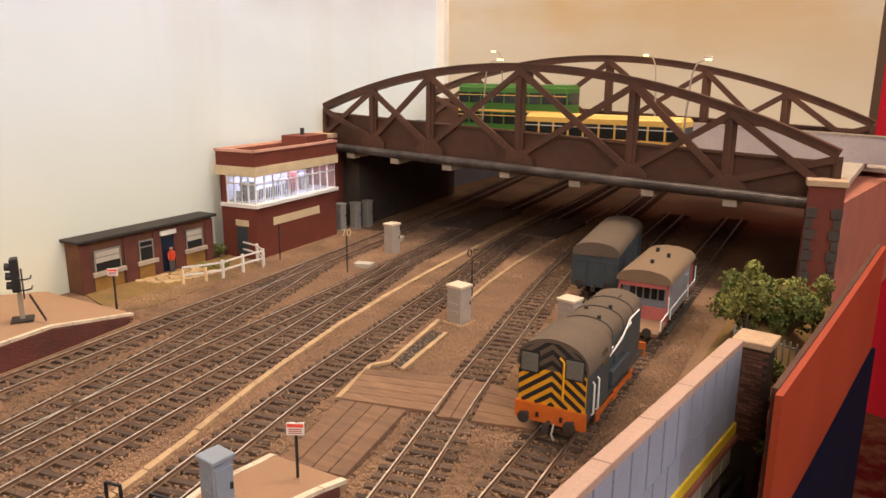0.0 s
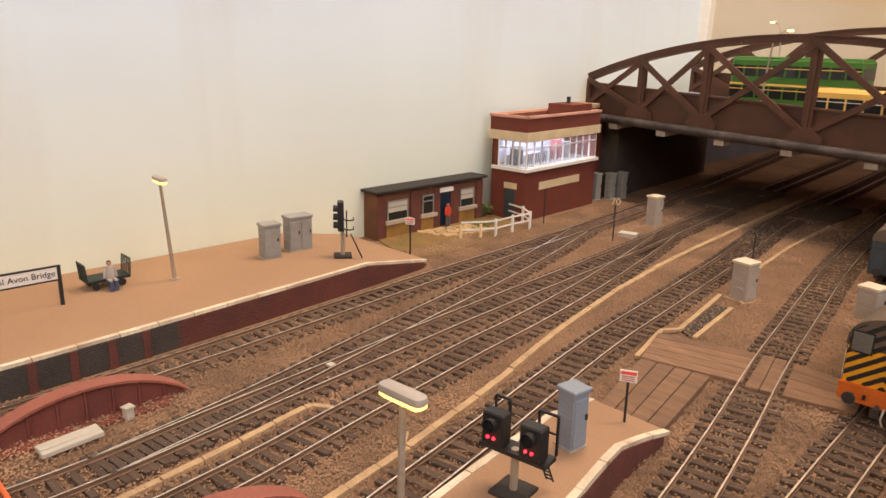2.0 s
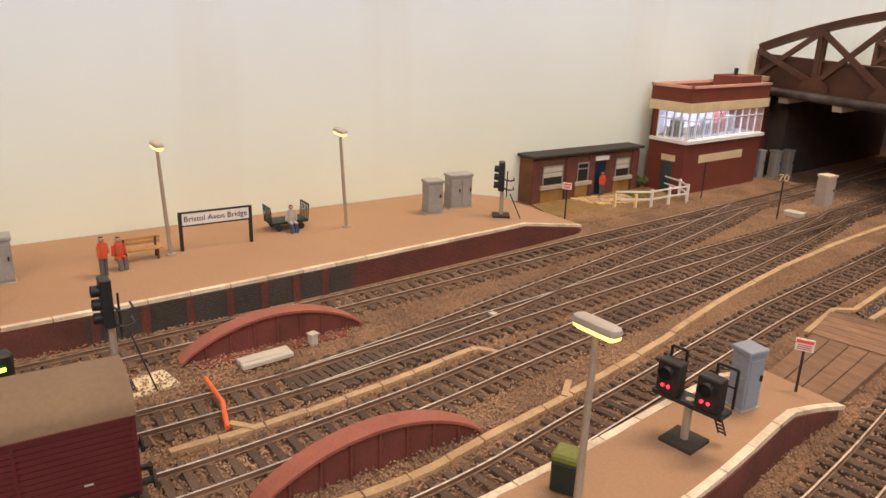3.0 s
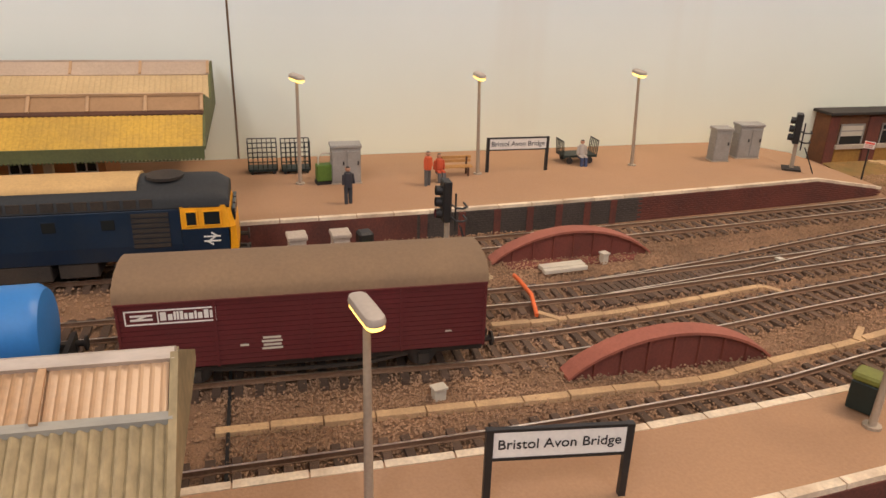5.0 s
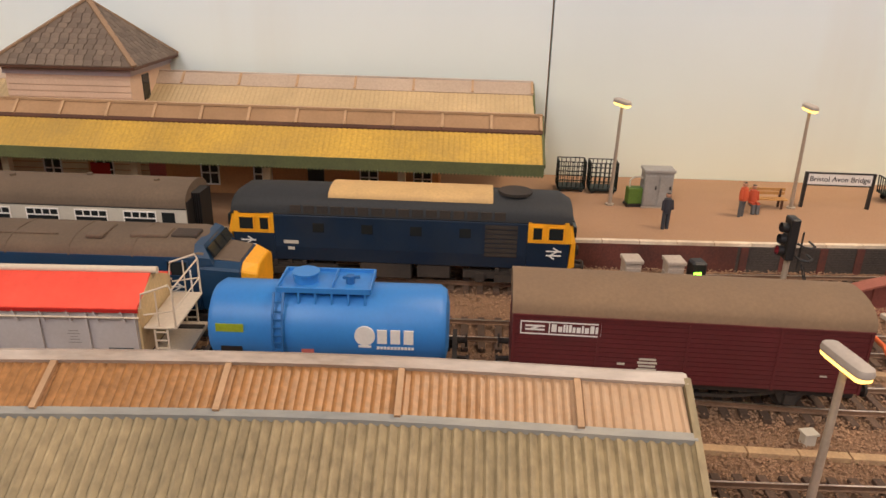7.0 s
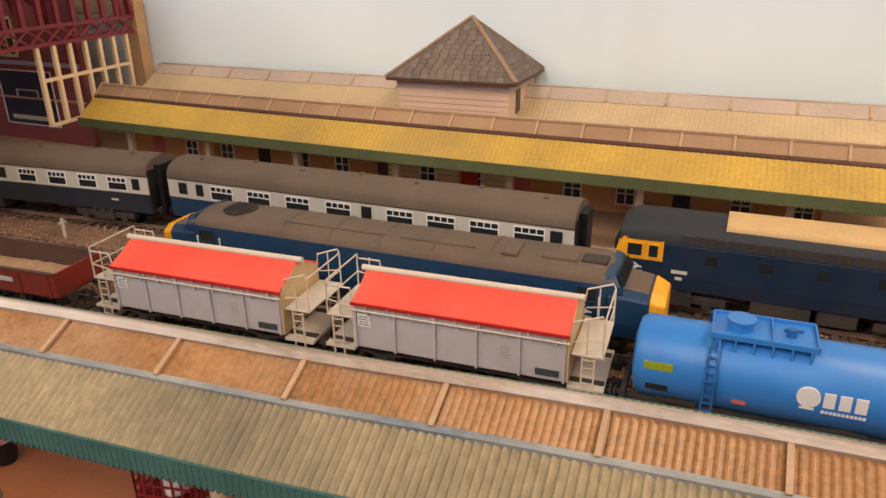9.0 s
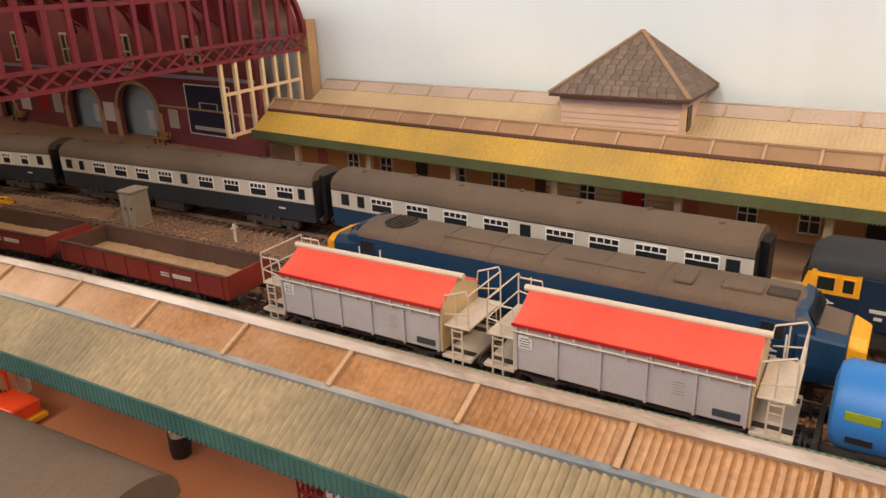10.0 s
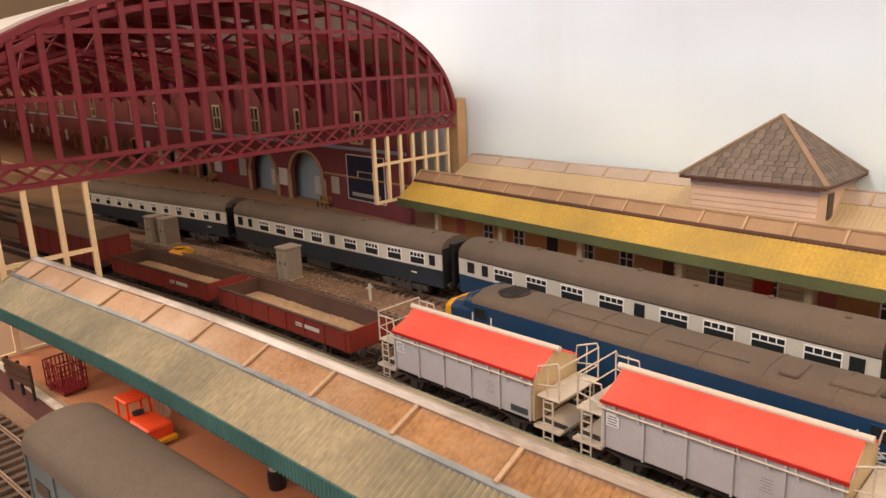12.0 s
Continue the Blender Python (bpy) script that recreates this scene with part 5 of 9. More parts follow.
def brake_van(f, yc):
    t = thing("brake_van", "grey and faded red brake van with open veranda and white handrails", "wagon", place(f, yc))
    w, H = 17.0, 41
    bm = NB()
    loft(bm, [[(-w, y, 11), (w, y, 11), (w, y, 37), (-w, y, 37)] for y in (-H + 12, H - 10)])
    part("cabin", bm, BVGREY, t)
    bm = NB()
    roof_shell(bm, w + 1.4, 37, 45, [-H - 1, H + 1], thick=0.9)
    r = part("roof", bm, BROWNROOF, t, smooth=True)
    for x, y in ((0, -20), (6, 4), (-5, 18)):
        bm = NB()
        tube(bm, [(x, y, 43), (x, y, 47.5)], 1.3, 8)
        part("roof_vent", bm, CHASSIS, r, smooth=True)
    for s in (-1, 1):
        bm = NB()
        for sx in (-1, 1):
            cbox(bm, sx * (w - 0.6), s * (H - 0.6), 11, 1.4, 1.2, 27)
        cbox(bm, 0, s * (H - 0.6), 33, 2 * w, 1.2, 6), cbox(bm, 0, s * (H - 0.6), 11, 2 * w, 1.2, 9)
        part("veranda_end", bm, BVRED, t, "faded red veranda end")
        bm = NB()
        cbox(bm, 0, s * (H + (13 if s < 0 else 4)), 9, 2 * w, 30 if s < 0 else 14, 2.2)
        part("end_platform", bm, PLANK if s < 0 else CHASSIS, t)
        buffers(t, s * (H + (28 if s < 0 else 11)), s)
    bm = NB()
    for k in range(5):
        cbox(bm, -10 + k * 5, -H + 11.8, 22, 3.6, 0.8, 10)
    part("cabin_windows", bm, WINDOW, t)
    for sx in (-1, 1):
        bm = NB()
        for y0, y1 in ((-H - 24, -H - 4), (-H + 4, H - 22), (H - 18, H + 6)):
            tube(bm, [(sx * (w + 1.2), y0, 12), (sx * (w + 1.2), y0, 19), (sx * (w + 1.2), y1, 19), (sx * (w + 1.2), y1, 30)], 0.5, 6)
        part("handrail", bm, WHITE, t, "white handrails", smooth=True)
        bm = NB()
        cbox(bm, sx * (w + 0.6), 12, 24, 3, 9, 8)
        part("ducket", bm, BVGREY, t)
        bm = NB()
        cbox(bm, sx * (w + 2), 0, 5, 3, 2 * H + 12, 0.9)
        part("footboard", bm, CHASSIS, t)
    bm = NB()
    cbox(bm, 0, -8, 8, 27, 2 * H + 34, 3)
    part("underframe", bm, CHASSIS, t)
    axle_guards(t, (-32, 24))
    return t


brake_van(T6, 487)


def shunter(f, yc):
    """The small dark blue diesel shunter with striped cab end."""
    t = thing("diesel_shunter", "weathered dark blue diesel shunter with striped cab end", "locomotive", place(f, yc))
    H = 54
    w = 17.5
    # cab
    bm = NB()
    loft(bm, [[(-w, y, 12), (w, y, 12), (w, y, 36)] + [(w * math.cos(math.pi * k / 12), y, 36 + 14 * math.sin(math.pi * k / 12) ** 0.8) for k in range(1, 12)] + [(-w, y, 36)] for y in (-H, -H + 34)])
    c = part("cab", bm, NIGHT, t)
    bm = NB()
    roof_shell(bm, w + 0.6, 36, 51, [-H - 0.8, -H + 35], thick=0.8, power=0.8)
    part("cab_roof", bm, DUSTROOF, t, smooth=True)
    # striped end: yellow sheet with black chevrons, cut to the arched outline
    def top(x):
        return 36 + 13.6 * max(0.0, 1 - (x / w) ** 2) ** 0.4
    bm = NB()
    ring = [(-w + 0.4, 17), (w - 0.4, 17), (w - 0.4, 36)] + [((w - 0.4) * math.cos(math.pi * k / 12), 36 + 13.3 * math.sin(math.pi * k / 12) ** 0.8) for k in range(1, 12)] + [(-w + 0.4, 36)]
    loft(bm, [[(x, -H - 0.1, z) for x, z in ring], [(x, -H - 0.6, z) for x, z in ring]])
    e = part("striped_end", bm, YELLOW, t, "black and yellow chevron end")
    for k in range(11):
        base = 10.0 + k * 5.4
        for sx in (-1, 1):
            bm = NB()
            n = 10
            lo, hi = [], []
            for i in range(n + 1):
                x = (w - 0.6) * i / n
                z0 = base - 0.75 * x + 1.0
                z1 = z0 + 2.7
                a, b = max(17.2, z0), min(top(x) - 0.5, z1)
                if b > a + 0.05:
                    lo.append((sx * x, a)), hi.append((sx * x, b))
            if len(lo) > 1:
                ringp = lo + hi[::-1]
                loft(bm, [[(x, -H - 0.65, z) for x, z in ringp], [(x, -H - 0.95, z) for x, z in ringp]])
                part("black_stripe", bm, BLACK, e)
            else:
                bm.free()
    for sx in (-1, 1):
        bm = NB()
        cbox(bm, sx * 11.2, -H - 1.3, 33.2, 8.6, 0.8, 9.4)
        p = part("cab_window", bm, material("dusty_window", (0.16, 0.15, 0.13), 0.25, 0, 0.2, 60, 700, 0.05), t, bevel=0.3)
        bm = NB()
        for a, b, z0, z1 in ((-4.8, 4.8, 32.6, 33.2), (-4.8, 4.8, 42.6, 43.2), (-4.8, -4.3, 32.6, 43.2), (4.3, 4.8, 32.6, 43.2)):
            box(bm, sx * 11.2 + a, sx * 11.2 + b, -H - 1.5, -H - 0.9, z0, z1)
        part("window_frame", bm, BLACK, p)
    bm = NB()
    tube(bm, [(4, -H - 2, 43), (6.2, -H - 2, 41), (6.2, -H - 2, 22)], 0.6, 6)
    part("vacuum_pipe", bm, YELLOW, t, smooth=True)
    bm = NB()
    cbox(bm, 0, -H - 1.2, 8.5, 2 * w + 0.6, 2.4, 8.5)
    bb = part("buffer_beam", bm, ORANGE, t, "orange buffer beam")
    for x in (-6, 6):
        bm = NB()
        cbox(bm, x, -H - 2.6, 11, 1.4, 1, 2.4)
        part("lamp_bracket", bm, BLACK, bb)
    buffers(t, -H - 2.4, -1, 11.5)
    bm = NB()
    tube(bm, [(3, -H - 4, 10), (2.6, -H - 5.5, 5), (3.6, -H - 5, 2)], 0.5, 6)
    part("brake_hose", bm, PALEGREY, t, smooth=True)
    # bonnet
    bw = 14.0
    bm = NB()
    loft(bm, [[(-bw, y, 12), (bw, y, 12), (bw, y, 38), (bw - 3.5, y, 44), (-bw + 3.5, y, 44), (-bw, y, 38)] for y in (-H + 34, H)])
    b = part("bonnet", bm, NIGHT, t, bevel=0.5)
    bm = NB()
    roof_shell(bm, bw + 0.3, 38.5, 48, [-H + 35, H - 1], thick=0.6)
    br = part("bonnet_top", bm, DUSTROOF, t, smooth=True)
    for y in (-6, 14, 34):
        bm = NB()
        roof_shell(bm, bw + 0.5, 38.6, 48.4, [y - 0.5, y + 0.5], thick=0.4)
        part("seam", bm, CHASSIS, br)
    for x, y in ((6, -4), (6, 16), (-5, 8)):
        bm = NB()
        tube(bm, [(x, y, 45), (x, y, 49)], 1.1, 8)
        part("exhaust_cap", bm, CHASSIS, br, smooth=True)
    bm = NB()
    cbox(bm, 0, 38, 46.6, 10, 8, 2.0)
    part("hatch", bm, DUSTROOF, br, bevel=0.4)
    for sx in (-1, 1):
        bm = NB()
        box(bm, min(sx * bw, sx * 17), max(sx * bw, sx * 17), -10, 22, 13, 22)
        part("battery_box", bm, NIGHT, t, bevel=0.5)
        bm = NB()
        box(bm, min(sx * bw, sx * 15), max(sx * bw, sx * 15), 0, 10, 22, 27)
        part("air_box", bm, NIGHT, t, bevel=0.5)
        for yy, z in ((-14, 33), (4, 33), (20, 36)):
            bm = NB()
            tube(bm, [(sx * (bw + 1), yy, z), (sx * (bw + 2), yy, z + 2.5), (sx * (bw + 2), yy + 4, z + 2.5), (sx * (bw + 1), yy + 4, z)], 0.4, 6)
            part("grab_rail", bm, WHITE, t)
        bm = NB()
        tube(bm, [(sx * (bw + 2), -16, 32), (sx * (bw + 2), 6, 34.5), (sx * (bw + 1), 26, 40), (sx * (bw + 1), 44, 40)], 0.5, 6)
        part("long_handrail", bm, WHITE, t, smooth=True)
        for yy in (-H + 6, -H + 13):
            bm = NB()
            tube(bm, [(sx * (w + 0.4), yy, 14), (sx * (w + 1.4), yy, 15), (sx * (w + 1.4), yy, 30), (sx * (w + 0.4), yy, 31)], 0.5, 6)
            part("cab_handrail", bm, WHITE, t, smooth=True)
        bm = NB()
        cbox(bm, sx * (w + 0.1), -H + 24, 33, 0.5, 8, 8)
        part("side_window", bm, WINDOW, c)
        bm = NB()
        cbox(bm, sx * 13, 0, 7, 2, 2 * H, 4.5)
        for y in (-30, 0, 30):
            cbox(bm, sx * 14.4, y, 3.5, 2, 6, 6)
        part("frame", bm, CHASSIS, t)
        bm = NB()
        bar(bm, (sx * 15.5, -32, 5.5), (sx * 15.5, 32, 5.5), 1.2, 2.2)
        for y in (-30, 0, 30):
            cbox(bm, sx * 15.6, y, 3, 1.4, 5, 5)
        part("coupling_rod", bm, ORANGE, t, "rusty orange coupling rods")
    bm = NB()
    cbox(bm, 0, H + 0.5, 14, 20, 1.2, 26)
    part("radiator", bm, YELLOW, t)
    bm = NB()
    cbox(bm, 0, H + 1, 8.5, 2 * w, 2, 8)
    part("buffer_beam", bm, ORANGE, t)
    bm = NB()
    cbox(bm, 0, 0, 11, 2 * w - 1, 2 * H, 1.4)
    part("running_plate", bm, CHASSIS, t)
    for y in (-30, 0, 30):
        wheelset(t, y, 8.5)
    buffers(t, H + 2, 1, 11.5)
    return t


shunter(T6, 331)


# ---- buildings ----
def oriented(x, y, deg):
    return (x, y, 0, deg)


def signal_box():
    """Front corner at the origin; the long front runs along +y, the end wall along -x."""
    t = thing("signal_box", "red brick signal box with cream bands and lit white-framed windows", "building", (-504, 476, 0, 3.2))
    L, D, Ht = 132, 43, 105
    bm = NB()
    box(bm, -D, 0, 0, L, 0, 50.5)
    w = part("lower_wall", bm, BRICK_R, t)
    for nm, b in (("lintel_band", (0.0, 0.7, 24, 100, 30, 38)), ("lintel_band", (-26, -10, -0.7, 0.0, 32, 38))):
        bm = NB()
        box(bm, *b)
        part(nm, bm, CREAM, w, "cream painted lintel")
    bm = NB()
    box(bm, -25, -12, -0.6, 0, 3, 31)
    part("door", bm, NIGHT, w, "dark blue door")
    bm = NB()
    box(bm, -D + 1, 3, -3, L + 2, 50.5, 53.8)
    part("sill", bm, WHITE, t)
    bm = NB()
    box(bm, -D, -D + 2, 0, L, 53.8, 81)
    box(bm, -D, 0, L - 2, L, 53.8, 81)
    box(bm, -D, -D + 8, 0, 2, 53.8, 81)
    part("upper_wall", bm, BRICK_R, t)
    bm = NB()
    box(bm, -D + 2, -1, 1, L - 2, 53.8, 54.4)
    part("inner_floor", bm, GREY, t)
    # windows along the front and round the end
    def light(x0, x1, y0, y1):
        bm = NB()
        box(bm, min(x0, x1), max(x0, x1), y0, y1, 54.6, 80.4)
        p = part("window", bm, glass("box_glass", (0.9, 0.93, 1.0), 0.05, 0.12), t)
        p.visible_shadow = False
        bm = NB()
        along = abs(y1 - y0) > abs(x1 - x0)
        n = 2
        if along:
            for k in range(n + 1):
                yy = y0 + (y1 - y0) * k / n
                box(bm, x0 - 0.5, x1 + 0.5, yy - 0.4, yy + 0.4, 53.8, 81)
            for z in (53.8, 72.5, 80):
                box(bm, x0 - 0.45, x1 + 0.45, y0, y1, z, z + 1.1)
        else:
            for k in range(n + 1):
                xx = x0 + (x1 - x0) * k / n
                box(bm, xx - 0.6, xx + 0.6, y0 - 0.5, y1 + 0.5, 53.8, 81)
            for z in (53.8, 72.5, 80):
                box(bm, x0, x1, y0 - 0.45, y1 + 0.45, z, z + 1.1)
        part("window_frame", bm, WHITE, p)
    for k in range(5):
        light(-0.9, -0.3, 1 + k * 25.9, 1 + (k + 1) * 25.9)
    for k in range(2):
        light(-35 + k * 17.4, -35 + (k + 1) * 17.4, 0.4, 1.0)
    bm = NB()
    box(bm, -D + 2.2, -D + 2.8, 2, L - 3, 54.6, 80.6)
    part("inner_wall", bm, material("pale_lilac_wall", (0.62, 0.62, 0.72), 0.8, 0, 0.1, 40, 600, 0.05), t, "pale lilac inside wall")
    # levers, cupboards and desk within
    for y, w2, hh, m in ((16, 12, 18, NIGHT), (88, 9, 20, BVRED), (104, 14, 16, GREY)):
        bm = NB()
        cbox(bm, -24, y, 54.4, 8, w2, hh)
        part("cupboard", bm, m, t)
    bm = NB()
    for k in range(16):
        bar(bm, (-14, 22 + k * 3.6, 54.4), (-13, 22 + k * 3.6, 66), 0.9)
    part("lever_frame", bm, NIGHT, t)
    bm = NB()
    cbox(bm, -30, 40, 55.6, 14, 50, 7), cbox(bm, -34, 96, 55.6, 10, 30, 11)
    part("desk", bm, HOPPER, t)
    bm = NB()
    box(bm, -D - 3, 3, -3, L + 2, 81, 90)
    part("cream_band", bm, CREAM, t)
    bm = NB()
    for b in ((-D - 2, 2, -2, 0), (-D - 2, 2, L - 1, L + 1), (0, 2, 0, L - 1), (-D - 2, -D, 0, L - 1)):
        box(bm, *b, 90, 103.5)
    part("parapet", bm, BRICK_R, t)
    bm = NB()
    box(bm, -D, 0, 0, L - 1, 90.2, 99.5)
    part("flat_roof", bm, PALEGREY, t, "pale felted flat roof")
    bm = NB()
    for b in ((-D - 3, 3, -3, 0), (-D - 3, 3, L - 1, L + 2), (0, 3, -3, L + 2), (-D - 3, -D, -3, L + 2)):
        box(bm, *b, 103.5, 106)
    part("coping", bm, material("pink_coping", (0.62, 0.36, 0.28), 0.8, 0, 0.15, 60, 800, 0.2), t)
    bm = NB()
    box(bm, -40, -8, 92, L - 2, 99.5, 112)
    part("chimney_block", bm, BRICK_R, t)
    bm = NB()
    tube(bm, [(-26, 110, 112), (-26, 110, 119)], 2.2, 8)
    part("flue", bm, BLACK, t)
    bm = NB()
    box(bm, -30, -10, 12, 120, 79.6, 80.6)
    part("ceiling_tube", bm, glow("cold_white_tube", (0.66, 0.72, 1.0), 10.0), t, "cold white lit tube")
    return t


signal_box()


OCHRE = material("ochre_brick", (0.34, 0.20, 0.055), 0.9, 0, 0.3, 60, 800, 0.3, (0.16, 0.08, 0.03), 0.5)


def hut():
    t = thing("lineside_hut", "low brown brick lineside hut with a flat felt roof", "building", (-543, 317, 0, 0))
    L, D, Ht = 138, 18, 43
    bm = NB()
    box(bm, -D, 0, 0, L, 0, Ht)
    w = part("wall", bm, material("brown_brick", (0.15, 0.075, 0.038), 0.9, 0, 0.3, 60, 800, 0.3, (0.07, 0.035, 0.025), 0.7), t)
    for y0, y1 in ((0, 9), (40, 53), (70, 78), (92, 104), (129, 138)):
        bm = NB()
        box(bm, 0, 1.4, y0, y1, 0, Ht - 2)
        part("pier", bm, BRICK_D, w, "dark brick pier")
    for y0, y1 in ((12, 37), (55, 70), (106, 126)):
        bm = NB()
        box(bm, -0.3, 0.5, y0, y1, 17, 34)
        p = part("window", bm, WINDOW, t)
        bm = NB()
        for a, b, c, d in ((y0, y1, 33, 34.5), (y0, y1, 28, 29), (y0, y0 + 1.2, 17, 34), (y1 - 1.2, y1, 17, 34)):
            box(bm, 0.3, 1.1, a, b, c, d)
        part("window_frame", bm, GREY, p)
        bm = NB()
        box(bm, 0, 3.2, y0 - 3, y1 + 3, 13, 16.5)
        part("sill", bm, CONCRETE, p)
        bm = NB()
        box(bm, 0, 0.8, y0 - 1, y1 + 1, 0, 13)
        part("infill_panel", bm, OCHRE, w, "ochre brick panel below the sill")
        if y0 != 55:
            bm = NB()
            box(bm, 0.5, 1.0, y0 + 1.5, y1 - 1.5, 24, 33)
            part("blind", bm, PALEGREY, p)
    bm = NB()
    box(bm, -0.3, 0.8, 79, 92, 2, 33)
    part("door", bm, BLUE, t, "blue door")
    bm = NB()
    box(bm, 0.4, 3, 77, 94, 35, 39)
    part("canopy_board", bm, WHITE, t, "small white board over the door")
    bm = NB()
    box(bm, -D, 5, -4, L + 3, Ht, Ht + 2.5)
    part("roof", bm, ROOFGREY, t, bevel=0.4)
    return t


hut()


def tower_hut():
    """The square slate-roofed tower at the back of the station."""
    t = thing("station_tower", "cream boarded station tower with a grey slate pyramid roof", "building", (-535, -494.5, 0, 0))
    hx, hy, back = 41, 41.5, 26
    bm = NB()
    box(bm, -back, hx, -hy, hy, 18, 100)
    board = material("pinkish_cream_boarding", (0.60, 0.45, 0.34), 0.75, 0, 0.1, 50, 700, 0.1, (0.5, 0.36, 0.25), 0.4)
    w = part("wall", bm, board, t)
    for k in range(7):
        bm = NB()
        box(bm, hx, hx + 0.7, -hy, hy, 64 + k * 4, 67.5 + k * 4)
        part("board", bm, board, w)
    bm = NB()
    box(bm, 14, 24, hy, hy + 0.6, 76, 93)
    p = part("window", bm, WINDOW, t)
    bm = NB()
    box(bm, -back, hx + 1.2, -hy - 1.2, hy + 1.2, 94.5, 98)
    part("fascia_band", bm, material("lilac_grey_paint", (0.42, 0.38, 0.40), 0.7, 0, 0.1, 60, 700, 0.1), t, "lilac-grey band under the eaves")
    ex, ey, z0, z1 = hx + 7, hy + 7, 101, 139.5
    bm = NB()
    a = [bm.verts.new(c) for c in ((-back, -ey, z0), (ex, -ey, z0), (ex, ey, z0), (-back, ey, z0))]
    tip = bm.verts.new((0, 0, z1))
    bm.faces.new(a[::-1])
    for k in range(4):
        bm.faces.new((a[k], a[(k + 1) % 4], tip))
    HIP = material("hip_tile_clay", (0.27, 0.185, 0.12), 0.85, 0, 0.2, 60, 700, 0.2)
    slate = material("slate_roof", (0.165, 0.130, 0.102), 0.8, 0, 0.3, 60, 700, 0.3, (0.09, 0.065, 0.05), 0.5, per_object=0.22)
    r = part("roof", bm, slate, t)
    # slates: courses of small plates on each slope
    bm0 = NB()
    cbox(bm0, 0, 0, 0, 5.6, 4.4, 0.5)
    me = make_mesh("slate", bm0, slate)
    rows = 13
    for side in range(4):
        rot = pose(0, 0, 0, 0, 0, 90 * side)
        half = ey if side % 2 == 0 else ex
        reach = ex if side % 2 == 0 else ey
        ang = math.atan2(z1 - z0, reach)
        if side in (2, 3):
            continue
        for k in range(rows):
            u = (k + 0.5) / rows
            span = half * (1 - u)
            n = max(1, int(2 * span / 6))
            for i in range(n):
                yy = -span + (i + 0.5 + (0.25 if k % 2 else -0.1)) * 2 * span / n
                if abs(yy) > span - 1.5 or (side == 1 and yy > back * (1 - u) - 2):
                    continue
                o = new("slate", me)
                o.parent = r
                o.matrix_basis = rot @ pose(reach * (1 - u) * S, yy * S, (z0 + (z1 - z0) * u + 0.15) * S, 0, math.degrees(ang) + 3, 0) @ pose(0, 0, 0, 0, 0, 90)
    for k in range(4):
        c = ((-back, -ey, z0), (ex, -ey, z0), (ex, ey, z0), (-back, ey, z0))[k]
        bm = NB()
        bar(bm, (c[0], c[1], c[2] + 1), (0, 0, z1 + 0.6), 3.4, 1.2)
        part("hip_tile", bm, HIP, r, "tan hip tiles")
    bm = NB()
    box(bm, -back, ex, -ey, ey, z0 - 1.8, z0 - 0.1)
    part("eaves_board", bm, BROWN, r)
    return t


tower_hut()


# ---- station canopies ----
YROOF = material("ochre_corrugated_roof", (0.50, 0.33, 0.065), 0.7, 0, 0.3, 16, 600, 0.15, (0.30, 0.21, 0.075), 0.7)
GLAZE = material("tan_glazing", (0.36, 0.235, 0.135), 0.45, 0, 0.15, 30, 600, 0.1, (0.26, 0.165, 0.09), 0.6)
GLAZE2 = material("brown_glazing", (0.30, 0.160, 0.066), 0.38, 0, 0.55, 13, 600, 0.15, (0.55, 0.40, 0.27), 0.85)
GBAR = material("pale_glazing_bar", (0.44, 0.30, 0.18), 0.6, 0, 0.15, 60, 700, 0.1)
WGREEN = material("weathered_green_tan_roof", (0.34, 0.275, 0.165), 0.7, 0, 0.4, 14, 500, 0.3, (0.11, 0.10, 0.065), 0.95, stretch=(0.6, 1, 0.6))
VALGREEN = material("dark_green_valance", (0.055, 0.125, 0.108), 0.65, 0, 0.2, 50, 700, 0.1, (0.02, 0.06, 0.05), 0.4)
VALOLIVE = material("olive_valance", (0.10, 0.11, 0.045), 0.7, 0, 0.25, 50, 700, 0.1, (0.05, 0.05, 0.03), 0.4)
# the pale streaks are glossy ridge highlights put into the colour
LEAD = material("lead_flashing", (0.36, 0.29, 0.23), 0.45, 0.1, 0.4, 40, 700, 0.2, (0.78, 0.72, 0.66), 0.8, stretch=(1, 0.3, 1))


def strip(bm, f, prof, ys, closed=True):
    """A long sheet: the profile (offset from the line f, z) carried along ys."""
    secs = [[(f(y) + a, y, z) for a, z in prof] for y in ys]
    loft(bm, secs)


def corrugated(bm, f, a0, z0, a1, z1, y0, y1, pitch=2.4, amp=0.55, thick=0.9):
    ys = np.arange(y0, y1, pitch / 4)
    secs = []
    for i, y in enumerate(ys):
        d = amp * (0.5, 0.5, -0.3, -1.3)[i % 4]
        secs.append([(f(y) + a0, y, z0 + d), (f(y) + a1, y, z1 + d), (f(y) + a1, y, z1 - thick), (f(y) + a0, y, z0 - thick)])
    loft(bm, secs)


def toothed(bm, f, a, z0, z1, y0, y1, pitch=2.0, thick=0.8):
    for y in np.arange(y0, y1, pitch):
        box(bm, f(y) + a - thick / 2, f(y) + a + thick / 2, y, y + pitch, z0 + 0.8, z1)
        box(bm, f(y) + a - thick / 2, f(y) + a + thick / 2, y + pitch * 0.25, y + pitch * 0.75, z0, z0 + 0.8)


PALEBAR = material("pale_worn_bar", (0.46, 0.31, 0.19), 0.6, 0, 0.2, 50, 700, 0.1, (0.33, 0.22, 0.13), 0.6)


